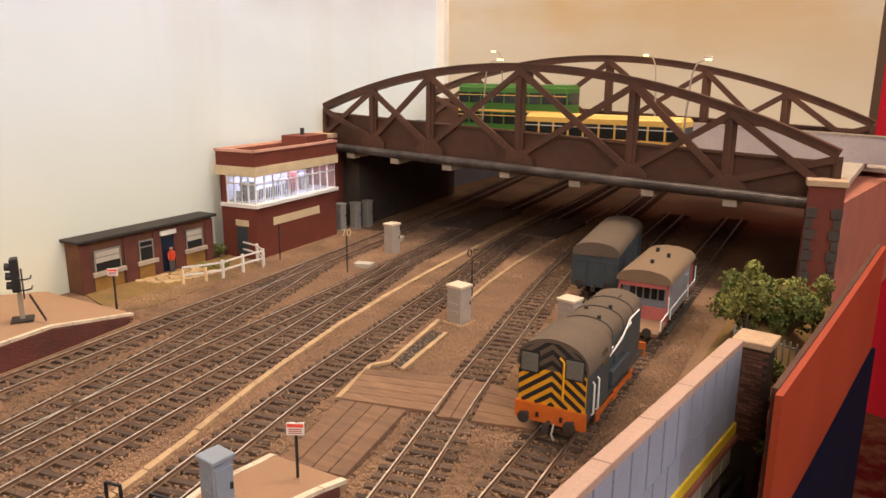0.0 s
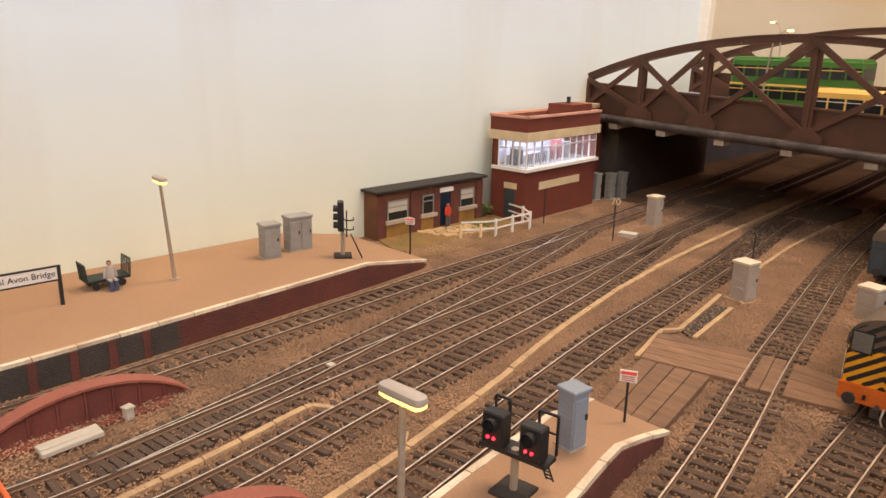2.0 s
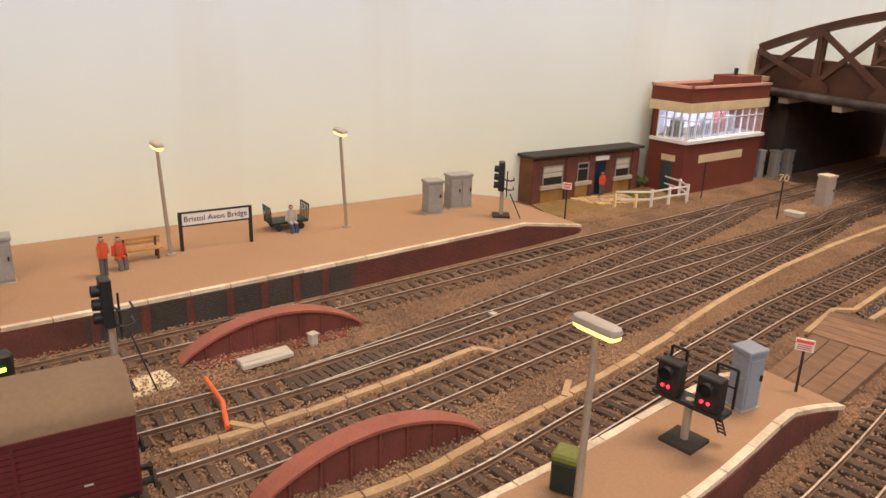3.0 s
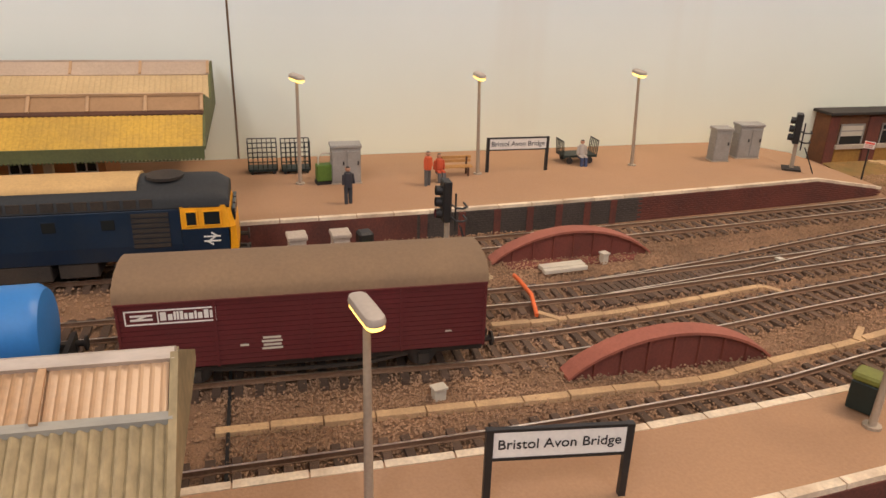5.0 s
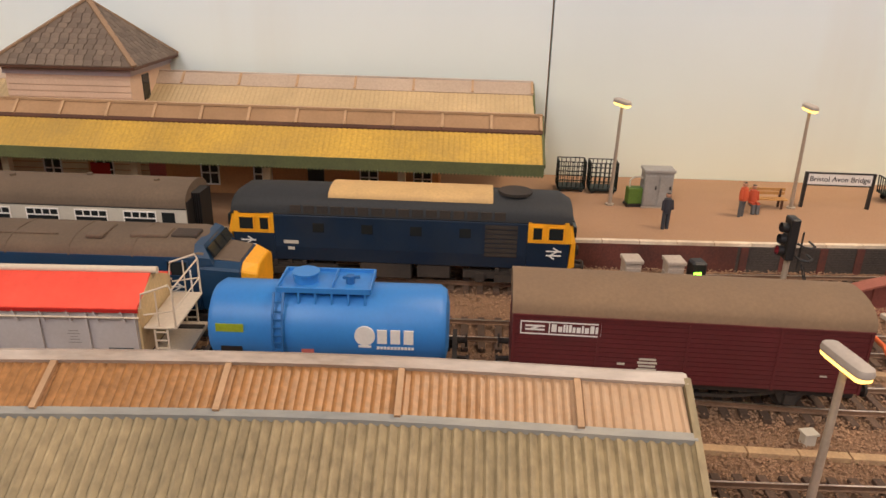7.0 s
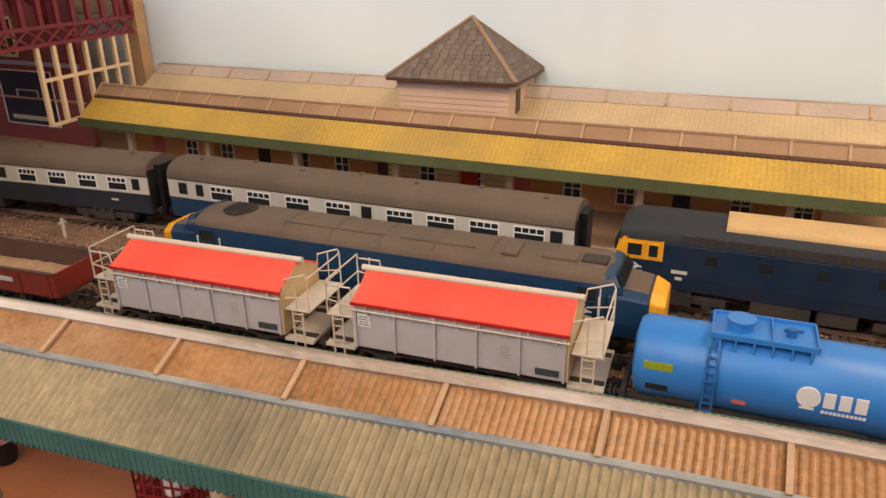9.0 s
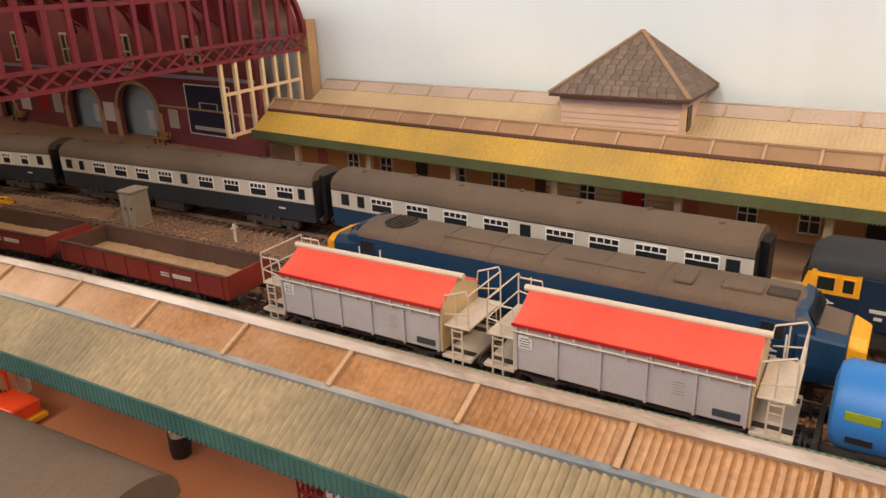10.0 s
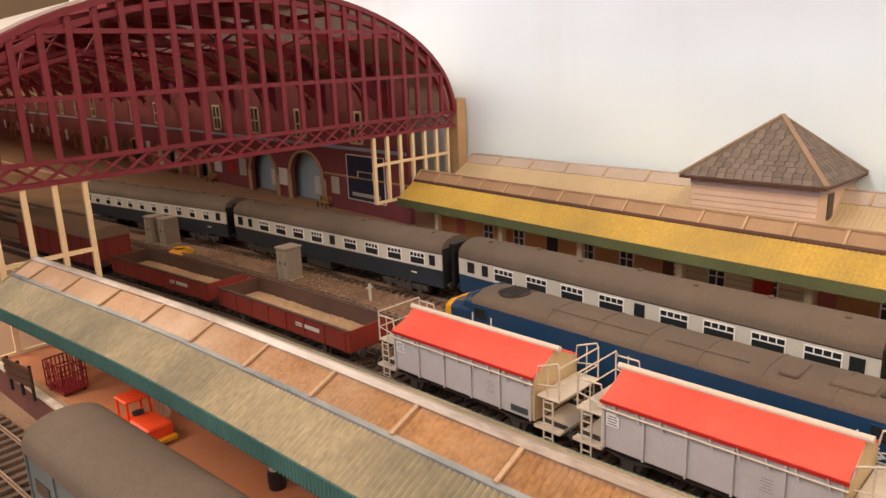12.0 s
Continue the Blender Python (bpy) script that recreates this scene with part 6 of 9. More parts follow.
def near_canopy():
    t = thing("platform_canopy", "weathered island platform canopy with corrugated slopes, glazed ridge and green valance", "canopy", kind="structure")
    R = smooth_line([(-900, -116), (-760, -131), (-674, -142), (-598, -151), (-520, -157), (-456, -161), (-407, -164), (-332, -170), (-256, -173), (-178, -170.5)])
    y0, y1 = -762, -178
    ys = [y0 + (y1 - y0) * k / 40 for k in range(41)]
    bm = NB()
    corrugated(bm, R, 13, 73, 31, 62.5, y0, y1)
    part("near_slope", bm, WGREEN, t, "mossy tan corrugated slope")
    bm = NB()
    corrugated(bm, R, -28, 64, -5, 77.5, y0, y1)
    part("far_slope", bm, WGREEN, t)
    gl = NB()
    corrugated(gl, R, 1.5, 79.2, 13, 73.3, y0 + 1, y1 - 1, 2.2, 0.30, 0.8)
    g = part("ridge_glazing", gl, GLAZE2, t, "brown glazed ridge strip")
    for k in range(14):
        y = -739 + 41.2 * k
        bm = NB()
        bar(bm, (R(y) + 0.5, y, 80.4), (R(y) + 13.5, y, 74.2), 1.5, 0.9)
        part("glazing_bar", bm, PALEBAR, g)
    bm = NB()
    strip(bm, R, [(-2.5, 79.0), (1.8, 79.0), (2.4, 80.2), (0, 81.4), (-2.5, 80.4)], ys)
    part("ridge_capping", bm, LEAD, t, "ridge flashing with glossy highlights painted as pale streaks")
    bm = NB()
    strip(bm, R, [(-6.5, 76.6), (-2.2, 76.6), (-2.2, 78.4), (-6.5, 78.0)], ys)
    part("gutter", bm, WGREEN, t)
    bm = NB()
    strip(bm, R, [(12.5, 72.6), (14.2, 71.9), (14.3, 73.3), (12.6, 74.1)], ys)
    part("flashing", bm, material("blue_grey_flashing", (0.15, 0.17, 0.18), 0.6, 0.1, 0.4, 40, 700, 0.2, (0.5, 0.46, 0.38), 0.7, stretch=(1, 0.3, 1)), t, "blue-grey flashing strip")
    bm = NB()
    toothed(bm, R, 31.4, 55, 62.6, y0, y1)
    part("valance", bm, VALGREEN, t, "dark green toothed valance")
    bm = NB()
    toothed(bm, R, -28.4, 56, 64, y0, y1)
    part("valance", bm, VALGREEN, t)
    for y in (y0, y1):
        bm = NB()
        poly = [(-28, 62), (31, 61), (31, 63), (13, 74), (1, 81), (-5, 78), (-28, 65)]
        loft(bm, [[(R(y) + a, y - 0.8, z) for a, z in poly], [(R(y) + a, y + 0.8, z) for a, z in poly]])
        part("gable_board", bm, WGREEN, t, "olive end board")
    for y in np.arange(y0 + 40, y1, 92):
        bm = NB()
        tube(bm, [(R(y) + 2, y, PZ), (R(y) + 2, y, 74)], 2.6, 10)
        bar(bm, (R(y) + 2, y, 58), (R(y) + 24, y, 63), 2)
        bar(bm, (R(y) + 2, y, 58), (R(y) - 22, y, 64), 2)
        part("column", bm, CREAM, t, smooth=True)
    return R


NCAN = near_canopy()


def far_canopy():
    t = thing("platform_canopy", "long ochre platform canopy with tan glazed ridges against the backscene", "canopy", kind="structure")
    R = smooth_line([(-900, -484), (-805, -478), (-500, -463), (-188, -455)])
    y0, y1 = -805, -187
    ys = [y0 + (y1 - y0) * k / 40 for k in range(41)]
    bm = NB()
    corrugated(bm, R, 8, 76, 30, 61.5, y0, y1, 3.2, 0.18)
    part("front_slope", bm, YROOF, t, "ochre corrugated slope")
    bm = NB()
    strip(bm, R, [(-6, 83), (0, 84), (8.4, 76.4), (8, 75.6), (0, 82.6), (-6, 82)], ys)
    g = part("front_glazing", bm, GLAZE, t, "tan glazed ridge")
    bm = NB()
    strip(bm, R, [(-1.2, 83.6), (1.2, 83.6), (1.4, 85), (-1.4, 85)], ys)
    part("ridge_capping", bm, GBAR, t)
    bm = NB()
    strip(bm, R, [(8, 75.4), (10, 74.4), (10, 75.6), (8, 77)], ys)
    part("flashing", bm, BROWN, t)
    for k in range(22):
        y = y0 + 1 + (y1 - y0 - 2) * k / 21
        bm = NB()
        bar(bm, (R(y) + 0.5, y, 84.3), (R(y) + 8.8, y, 77), 1.6, 0.9)
        part("glazing_bar", bm, GBAR, g)
    B = smooth_line([(-900, -552), (-805, -550), (-188, -536)])
    bm = NB()
    loft(bm, [[(R(y) - 6, y, 82.5), (B(y) + 32, y, 72), (B(y) + 32, y, 71), (R(y) - 6, y, 81.3)] for y in ys])
    part("valley_slope", bm, GLAZE, t)
    bm = NB()
    corrugated(bm, B, 32, 72, 10, 84, y0, y1, 3.2, 0.15)
    part("rear_slope", bm, material("buff_rear_slope", (0.50, 0.38, 0.22), 0.75, 0, 0.15, 30, 600, 0.1, (0.35, 0.27, 0.15), 0.4), t)
    bm = NB()
    strip(bm, B, [(-6, 90), (2, 91.2), (10.4, 84.4), (10, 83.4), (2, 90), (-6, 89)], ys)
    g2 = part("rear_glazing", bm, material("grey_tan_glazing", (0.45, 0.36, 0.28), 0.5, 0, 0.15, 30, 600, 0.1, (0.36, 0.28, 0.22), 0.4), t)
    for k in range(16):
        y = y0 + 1 + (y1 - y0 - 2) * k / 15
        bm = NB()
        bar(bm, (B(y) + 2, y, 91.5), (B(y) + 10.4, y, 85.2), 1.5, 0.9)
        part("glazing_bar", bm, GBAR, g2)
    bm = NB()
    strip(bm, B, [(-6, 90.2), (1.6, 90.8), (1.8, 92.2), (-6, 91.4)], ys)
    part("rear_capping", bm, LEAD, t)
    bm = NB()
    toothed(bm, R, 30.4, 54.5, 62, y0, y1)
    part("valance", bm, VALOLIVE, t, "olive green toothed valance")
    for y in (y1,):
        bm = NB()
        poly = [(30, 60), (30, 62), (8, 76.5), (0, 84), (-50, 72), (-80, 90), (-100, 89), (-100, 60)]
        loft(bm, [[(R(y) + a, y - 0.6, z) for a, z in poly], [(R(y) + a, y + 0.8, z) for a, z in poly]])
        part("gable_board", bm, VALOLIVE, t)
    for y in np.arange(y0 + 30, y1, 84):
        bm = NB()
        cbox(bm, R(y) + 6, y, PZ, 4.5, 4.5, 56)
        bar(bm, (R(y) + 6, y + 2, 50), (R(y) + 6, y + 14, 62), 2.4)
        bar(bm, (R(y) + 6, y - 2, 50), (R(y) + 6, y - 14, 62), 2.4)
        bar(bm, (R(y) + 6, y, 52), (R(y) + 24, y, 62), 2.4)
        part("column", bm, CREAM, t)
    # the building front under it
    bm = NB()
    box(bm, BACK + 4, -512, -790, -250, PZ, 71)
    w = part("station_wall", bm, material("warm_station_wall", (0.52, 0.28, 0.13), 0.85, 0, 0.15, 20, 600, 0.15, (0.35, 0.2, 0.1), 0.4), t, "warm orange-tan rendered wall")
    w.location.x = 22 * S
    k = 0
    for y in np.arange(-770, -262, 36):
        bm = NB()
        if k % 3 == 0:
            box(bm, -512, -511.3, y, y + 11, PZ + 1, PZ + 27)
            part("door", bm, (BVRED, BLACK, BROWN)[(k // 3) % 3], w)
        else:
            box(bm, -512, -511.4, y, y + 11, PZ + 7, PZ + 21)
            p = part("window", bm, WINDOW, w)
            bm = NB()
            for a, b, c, d in ((y - 0.8, y + 11.8, PZ + 6, PZ + 7), (y - 0.8, y + 11.8, PZ + 21, PZ + 22), (y - 0.8, y, PZ + 7, PZ + 21), (y + 11, y + 11.8, PZ + 7, PZ + 21), (y + 5.1, y + 5.9, PZ + 7, PZ + 21), (y, y + 11, PZ + 14, PZ + 14.8)):
                box(bm, -511.8, -510.6, a, b, c, d)
            part("window_frame", bm, WHITE, p)
        k += 1
    for y0b, y1b in ((-545, -519), (-506, -488), (-470, -446)):
        bm = NB()
        for r in range(8):
            box(bm, -511.6, -510.9, y0b, y1b, PZ + 2 + r * 4.2, PZ + 5.4 + r * 4.2)
        part("boarding", bm, CREAM, w, "cream weatherboarding")
    bm = NB()
    box(bm, -511.6, -510.2, -486, -473, PZ + 6, PZ + 19)
    part("notice_board", bm, SHEETDARK, w, "red notice board")


far_canopy()


# ---- the arched train shed ----
def train_shed():
    t = thing("train_shed", "maroon iron train shed with an arched glazing screen and brick side wall", "station", kind="structure")
    xr, xl = -546.0, -80.0
    cx, a = (xr + xl) / 2, (xl - xr) / 2
    Z0, Hc = 133.0, 110.0

    def py(x, d=0.0):
        return -828 + (x + 546) * 0.112 - d

    def arch(x, dz=0.0):
        u = min(1.0, abs((x - cx) / a))
        return Z0 + (Hc + dz) * math.sqrt(max(0.0, 1 - u * u))
    def arc(bm, r, d, deep, wide, n):
        """One arched member: r out from the arch line, d behind the screen."""
        secs = []
        for k in range(n + 1):
            th = math.pi * k / n
            ring = []
            for dr, dy in ((-deep / 2, -wide / 2), (deep / 2, -wide / 2), (deep / 2, wide / 2), (-deep / 2, wide / 2)):
                x = cx - (a + r + dr) * math.cos(th)
                ring.append((x, py(x, d) + dy, Z0 + (Hc + r + dr) * math.sin(th)))
            secs.append(ring)
        loft(bm, secs)
    n = 44
    for nm, r, d in (("arch_rib", 0, 0), ("arch_rib", -9, 3)):
        bm = NB()
        arc(bm, r, d, 4.2, 5.5, n)
        part(nm, bm, MAROON, t)
    count = 26
    for k in range(1, count + 1):
        x = xr + 17.55 * k
        bm = NB()
        box(bm, x - 1.9, x + 1.9, py(x) - 1.7, py(x) + 1.7, Z0 - 1, arch(x) - 1)
        part("mullion", bm, MAROON, t)
    for z in (Z0 + 38, Z0 + 78):
        u = math.sqrt(max(0, 1 - ((z - Z0) / Hc) ** 2))
        x0, x1 = cx - a * u, cx + a * u
        bm = NB()
        bar(bm, (x0, py(x0), z), (x1, py(x1), z), 2.4, 3.2)
        part("transom", bm, MAROON, t)
    for z in (Z0, Z0 - 13):
        bm = NB()
        bar(bm, (xr, py(xr), z), (xl, py(xl), z), 4.6, 2.8)
        part("girder_flange", bm, MAROON, t)
    m = 27
    for k in range(m):
        x0, x1 = xr + (xl - xr) * k / m, xr + (xl - xr) * (k + 1) / m
        bm = NB()
        bar(bm, (x0, py(x0) - 1, Z0 - 12), (x1, py(x1) - 1, Z0 - 1), 1.3, 1.8)
        bar(bm, (x0, py(x0) + 1, Z0 - 1), (x1, py(x1) + 1, Z0 - 12), 1.3, 1.8)
        part("lattice", bm, MAROON, t)
    # cream timber screens under the girder at both sides
    for x0, x1, cnt in ((-535, -431, 7), (-172, -98, 5)):
        z0 = 57 if x0 < -300 else PZ
        for k in range(cnt):
            x = x0 + (x1 - x0) * k / (cnt - 1)
            bm = NB()
            box(bm, x - 1.6, x + 1.6, py(x) - 1.6, py(x) + 1.6, z0, Z0 - 14)
            part("timber_post", bm, CREAMWOOD, t)
        bm = NB()
        for z in ((z0 + Z0) / 2 - 2, z0 + 1):
            bar(bm, (x0, py(x0), z), (x1, py(x1), z), 2.6, 2.6)
        part("timber_rail", bm, CREAMWOOD, t, "cream painted timber rails")
    bm = NB()
    box(bm, xr - 14, xr - 2, -840, -824, PZ, 146)
    part("end_pier", bm, material("tan_stone_pier", (0.50, 0.33, 0.18), 0.85, 0, 0.2, 40, 700, 0.2), t, "tan stone end pier")
    # roof: vault with ribs
    y1 = -1400
    bm = NB()
    k2 = 30
    for ka, kb in ((0, 7), (11, 19), (23, 30)):
        secs = []
        for yy in (-8.0, -2050.0):
            ring = []
            for q, ks in ((2, range(ka, kb + 1)), (5, range(kb, ka - 1, -1))):
                for k in ks:
                    th = math.pi * k / k2
                    x = cx - (a + q) * math.cos(th)
                    ring.append((x, py(x) + yy, Z0 + (Hc + q) * math.sin(th)))
            secs.append(ring)
        loft(bm, secs)
    gl = NB()
    for ka, kb in ((7, 11), (19, 23)):
        secs = []
        for yy in (-8.0, -2050.0):
            ring = []
            for q, ks in ((2.4, range(ka, kb + 1)), (4.2, range(kb, ka - 1, -1))):
                for k in ks:
                    th = math.pi * k / k2
                    x = cx - (a + q) * math.cos(th)
                    ring.append((x, py(x) + yy, Z0 + (Hc + q) * math.sin(th)))
            secs.append(ring)
        loft(gl, secs)
    rl = part("roof_light", gl, glass("hazy_roof_glazing", (0.62, 0.56, 0.50), 0.5, 0.82), t, "hazy grey roof glazing")
    rl.visible_shadow = False
    part("roof", bm, material("tan_boarded_roof", (0.52, 0.40, 0.29), 0.85, 0, 0.25, 20, 500, 0.2, (0.3, 0.2, 0.14), 0.5), t, "tan boarded vault")
    for q in range(1, 19):
        bm = NB()
        arc(bm, -6, q * 108, 12, 3, 28)
        part("roof_rib", bm, MAROON, t)
        bm = NB()
        for k in range(20):
            ta, tb = math.pi * k / 20, math.pi * (k + 1) / 20
            pts = []
            for th, d in ((ta, 34), (tb, 34), (ta, 10), (tb, 10)):
                x = cx - (a - d) * math.cos(th)
                pts.append((x, py(x) - q * 108, Z0 + (Hc - d) * math.sin(th)))
            bar(bm, pts[0], pts[1], 2, 3)
            bar(bm, pts[0] if k % 2 else pts[2], pts[3] if k % 2 else pts[1], 1.6, 2)
        part("roof_truss", bm, MAROON, t)
    for k in range(3, 18, 2):
        th = math.pi * k / 20
        x = cx - (a - 3) * math.cos(th)
        bm = NB()
        bar(bm, (x, py(x) - 8, Z0 + (Hc - 3) * math.sin(th)), (x, py(x) - 2050, Z0 + (Hc - 3) * math.sin(th)), 3, 4)
        part("purlin", bm, MAROON, t)
    # side wall with arches and windows, standing beside the far platform
    X = -508.0
    wall = material("shed_purple_brick", (0.24, 0.075, 0.078), 0.85, 0, 0.25, 30, 700, 0.25, (0.15, 0.05, 0.055), 0.5)
    trim = material("warm_stone_dressing", (0.50, 0.34, 0.20), 0.85, 0, 0.2, 40, 700, 0.2)

    def skew(bm):
        for v in bm.verts:
            v.co.x += 0.035 * (v.co.y + 858)
        return bm
    doors = [(-1102, -1026, 50), (-1212, -1140, 46), (-1392, -1352, 40), (-1520, -1470, 40), (-1700, -1640, 40)]
    bm = NB()
    last = -858
    for y0, y1b, zs in doors:
        box(bm, X - 6, X, y1b, last, PZ, 165)
        last = y0
        cyc, r = (y0 + y1b) / 2, (y1b - y0) / 2
        rise = r * 0.8
        box(bm, X - 6, X, y0, y1b, zs + rise, 165)
        for k in range(14):
            t0, t1 = math.pi * k / 14, math.pi * (k + 1) / 14
            pts = [(cyc + r * math.cos(t0), zs + rise * math.sin(t0)), (cyc + r * math.cos(t1), zs + rise * math.sin(t1)), (cyc + r * math.cos(t1), zs + rise + 0.1), (cyc + r * math.cos(t0), zs + rise + 0.1)]
            loft(bm, [[(X - 6, y, z) for y, z in pts], [(X, y, z) for y, z in pts]])
    box(bm, X - 6, X, -2890, last, PZ, 165)
    w = part("side_wall", skew(bm), wall, t, "dark plum brick side wall")
    bm = NB()
    box(bm, X - 20, X - 16, -1800, -960, PZ, 110)
    part("passage_wall", skew(bm), material("pale_blue_plaster", (0.42, 0.53, 0.55), 0.85, 0, 0.15, 20, 500, 0.1), t, "pale blue passage wall")
    for y0, y1b, zs in doors:
        bm = NB()
        cyc, r = (y0 + y1b) / 2, (y1b - y0) / 2 + 2
        for k in range(14):
            t0, t1 = math.pi * k / 14, math.pi * (k + 1) / 14
            bar(bm, (X + 0.5, cyc + r * math.cos(t0), zs + (r * 0.8) * math.sin(t0)), (X + 0.5, cyc + r * math.cos(t1), zs + (r * 0.8) * math.sin(t1)), 1.8, 3.4)
        part("arch_surround", skew(bm), trim, w)
        for yy in (y0 - 3, y1b + 3):
            bm = NB()
            box(bm, X, X + 1.6, yy - 4, yy + 4, PZ, zs)
            part("arch_pier", skew(bm), trim, w)
        bm = NB()
        box(bm, X - 15.8, X - 15, cyc - 6, cyc + 6, PZ + 8, PZ + 30)
        part("notice", skew(bm), WHITE, w)
    bm = NB()
    box(bm, X, X + 1.6, -2890, -860, 90, 93.5)
    part("string_course", skew(bm), material("blue_grey_band", (0.38, 0.40, 0.50), 0.8, 0, 0.1, 30, 600, 0.1), w, "pale blue-grey string course")
    bm = NB()
    box(bm, X, X + 1.2, -1020, -860, 58, 60)
    part("lower_band", skew(bm), trim, w)
    for k in range(16):
        y = -948 - k * 118
        bm = NB()
        box(bm, X, X + 0.5, y - 11, y + 11, 99, 132)
        p = part("window", skew(bm), WINDOW, w)
        bm = NB()
        for q in ((y - 12.5, y + 12.5, 97, 99.5), (y - 12.5, y + 12.5, 131, 133.5), (y - 12.5, y - 10, 97, 133), (y + 10, y + 12.5, 97, 133), (y - 1, y + 1, 99, 131), (y - 11, y + 11, 114, 116)):
            box(bm, X, X + 1.6, *q)
        part("window_frame", skew(bm), CREAM, p)
        bm = NB()
        for z0, z1 in ((140, 165),):
            loft(bm, [[(X, y + 59 + d, 128), (X + 6, y + 59 + d, 140), (X + 40, y + 59 + d, 166), (X, y + 59 + d, 166)] for d in (-2, 2)])
        part("roof_bracket", skew(bm), MAROON, w)
    for y0, y1b, z0, z1, mm, nm in ((-970, -900, 34, 84, material("dark_blue_poster", (0.02, 0.025, 0.05), 0.5, 0, 0.2, 30, 500, 0.05), "poster"), (-1006, -990, 36, 56, PALEGREY, "poster"), (-1132, -1110, 34, 56, WHITE, "poster"),
                                   (-1246, -1226, 36, 60, PALEGREY, "poster"), (-1284, -1262, 36, 62, SHEETDARK, "poster"), (-1330, -1306, 34, 62, WHITE, "poster"), (-1440, -1412, 60, 72, WHITE, "poster"),
                                   (-1560, -1536, 22, 60, CREAM, "door"), (-1610, -1590, 40, 64, WHITE, "poster"), (-1750, -1730, 22, 60, BROWN, "door"), (-1860, -1830, 34, 60, CREAM, "poster")):
        bm = NB()
        box(bm, X, X + 0.8, y0, y1b, z0, z1)
        ps = part(nm, skew(bm), mm, w)
        if y1b - y0 > 60:
            bm = NB()
            for q in ((y0 + 8, y1b - 8, 38, 42), (y0 + 20, y1b - 20, 66, 67), (y0 + 24, y1b - 24, 58, 60), (y0 + 20, y0 + 22, 58, 67), (y1b - 22, y1b - 20, 58, 67)):
                box(bm, X + 0.8, X + 1.2, *q)
            part("poster_bars", skew(bm), PALEGREY, ps)
            bm = NB()
            for q in ((y0 - 1, y1b + 1, z0 - 1, z0), (y0 - 1, y1b + 1, z1, z1 + 1), (y0 - 1, y0, z0, z1), (y1b, y1b + 1, z0, z1)):
                box(bm, X, X + 1.2, *q)
            part("poster_frame", skew(bm), WHITE, ps)
    for k in range(26):
        y = -1420 - k * 54
        bm = NB()
        if k % 3 == 1:
            box(bm, X, X + 0.9, y - 10, y + 8, 38, 62)
            part("poster", skew(bm), WHITE if k % 2 else PALEGREY, w)
        else:
            box(bm, X, X + 1.0, y - 9, y + 9, PZ + 1, 60)
            d = part("door", skew(bm), OCHRE, w, "ochre painted door")
            bm = NB()
            box(bm, X + 0.6, X + 1.6, y - 6, y + 6, 42, 57)
            part("door_glass", skew(bm), WINDOW, d)
    # closing walls behind
    bm = NB()
    box(bm, xr - 70, 60, -2900, -2892, 0, 260)
    part("rear_wall", bm, wall, t)


train_shed()


# ---- front edge: retaining fence, pillar, fascia, cloth ----
FENCE = smooth_line([(40, -100), (158, -87), (248, -74), (367, -56)])
PANEL = material("blue_grey_panel", (0.33, 0.35, 0.42), 0.75, 0, 0.12, 30, 700, 0.15, (0.27, 0.28, 0.33), 0.4)
PINKCAP = material("pinkish_coping", (0.46, 0.32, 0.25), 0.85, 0, 0.15, 50, 700, 0.2)


def fence_wall():
    t = thing("retaining_wall", "blue-grey panelled retaining wall with pinkish coping and yellow line", "wall", kind="structure")
    y0, y1 = 40, 366
    ys = list(np.arange(y0, y1 + 1, 16.3))
    bm = NB()
    loft(bm, [[(FENCE(y) - 3, y, -40), (FENCE(y), y, -40), (FENCE(y), y, 36), (FENCE(y) - 3, y, 36)] for y in ys])
    w = part("core", bm, BRICK_B, t, "dark wall core showing in the joints")
    k = 0
    for a in np.arange(y0, y1 - 8, 16.3):
        for z0, z1, m in ((-32, -17, PALEGREY), (-13, 10, PANEL), (10.6, 36, PANEL)):
            sh = 8 if z0 > 5 else 0
            b0, b1 = a + sh + 0.9, min(a + sh + 15.4, y1)
            if b1 <= b0:
                continue
            bm = NB()
            loft(bm, [[(FENCE(y), y, z0), (FENCE(y) + 2.2, y, z0), (FENCE(y) + 2.2, y, z1), (FENCE(y), y, z1)] for y in (b0, b1)])
            part("panel", bm, m, w)
    a = y0
    while a < y1:
        b = min(a + 42, y1)
        bm = NB()
        loft(bm, [[(FENCE(y) - 5, y, 36), (FENCE(y) + 2.6, y, 36), (FENCE(y) + 2.6, y, 40), (FENCE(y) - 5, y, 40)] for y in (a, b - 0.6)])
        part("coping_stone", bm, PINKCAP, t, bevel=0.3)
        a = b
    bm = NB()
    loft(bm, [[(FENCE(y), y, -13.5), (FENCE(y) + 3.4, y, -13.5), (FENCE(y) + 3.4, y, -7.5), (FENCE(y), y, -7.5)] for y in ys])
    part("yellow_line", bm, material("yellow_line_paint", (0.85, 0.62, 0.05), 0.7, 0, 0.15, 60, 700, 0.1), t, "bright yellow painted line")
    bm = NB()
    loft(bm, [[(FENCE(y), y, -18), (FENCE(y) + 4.5, y, -18), (FENCE(y) + 4.5, y, -14.6), (FENCE(y), y, -14.6)] for y in ys])
    part("ledge", bm, BRICK_P, t)


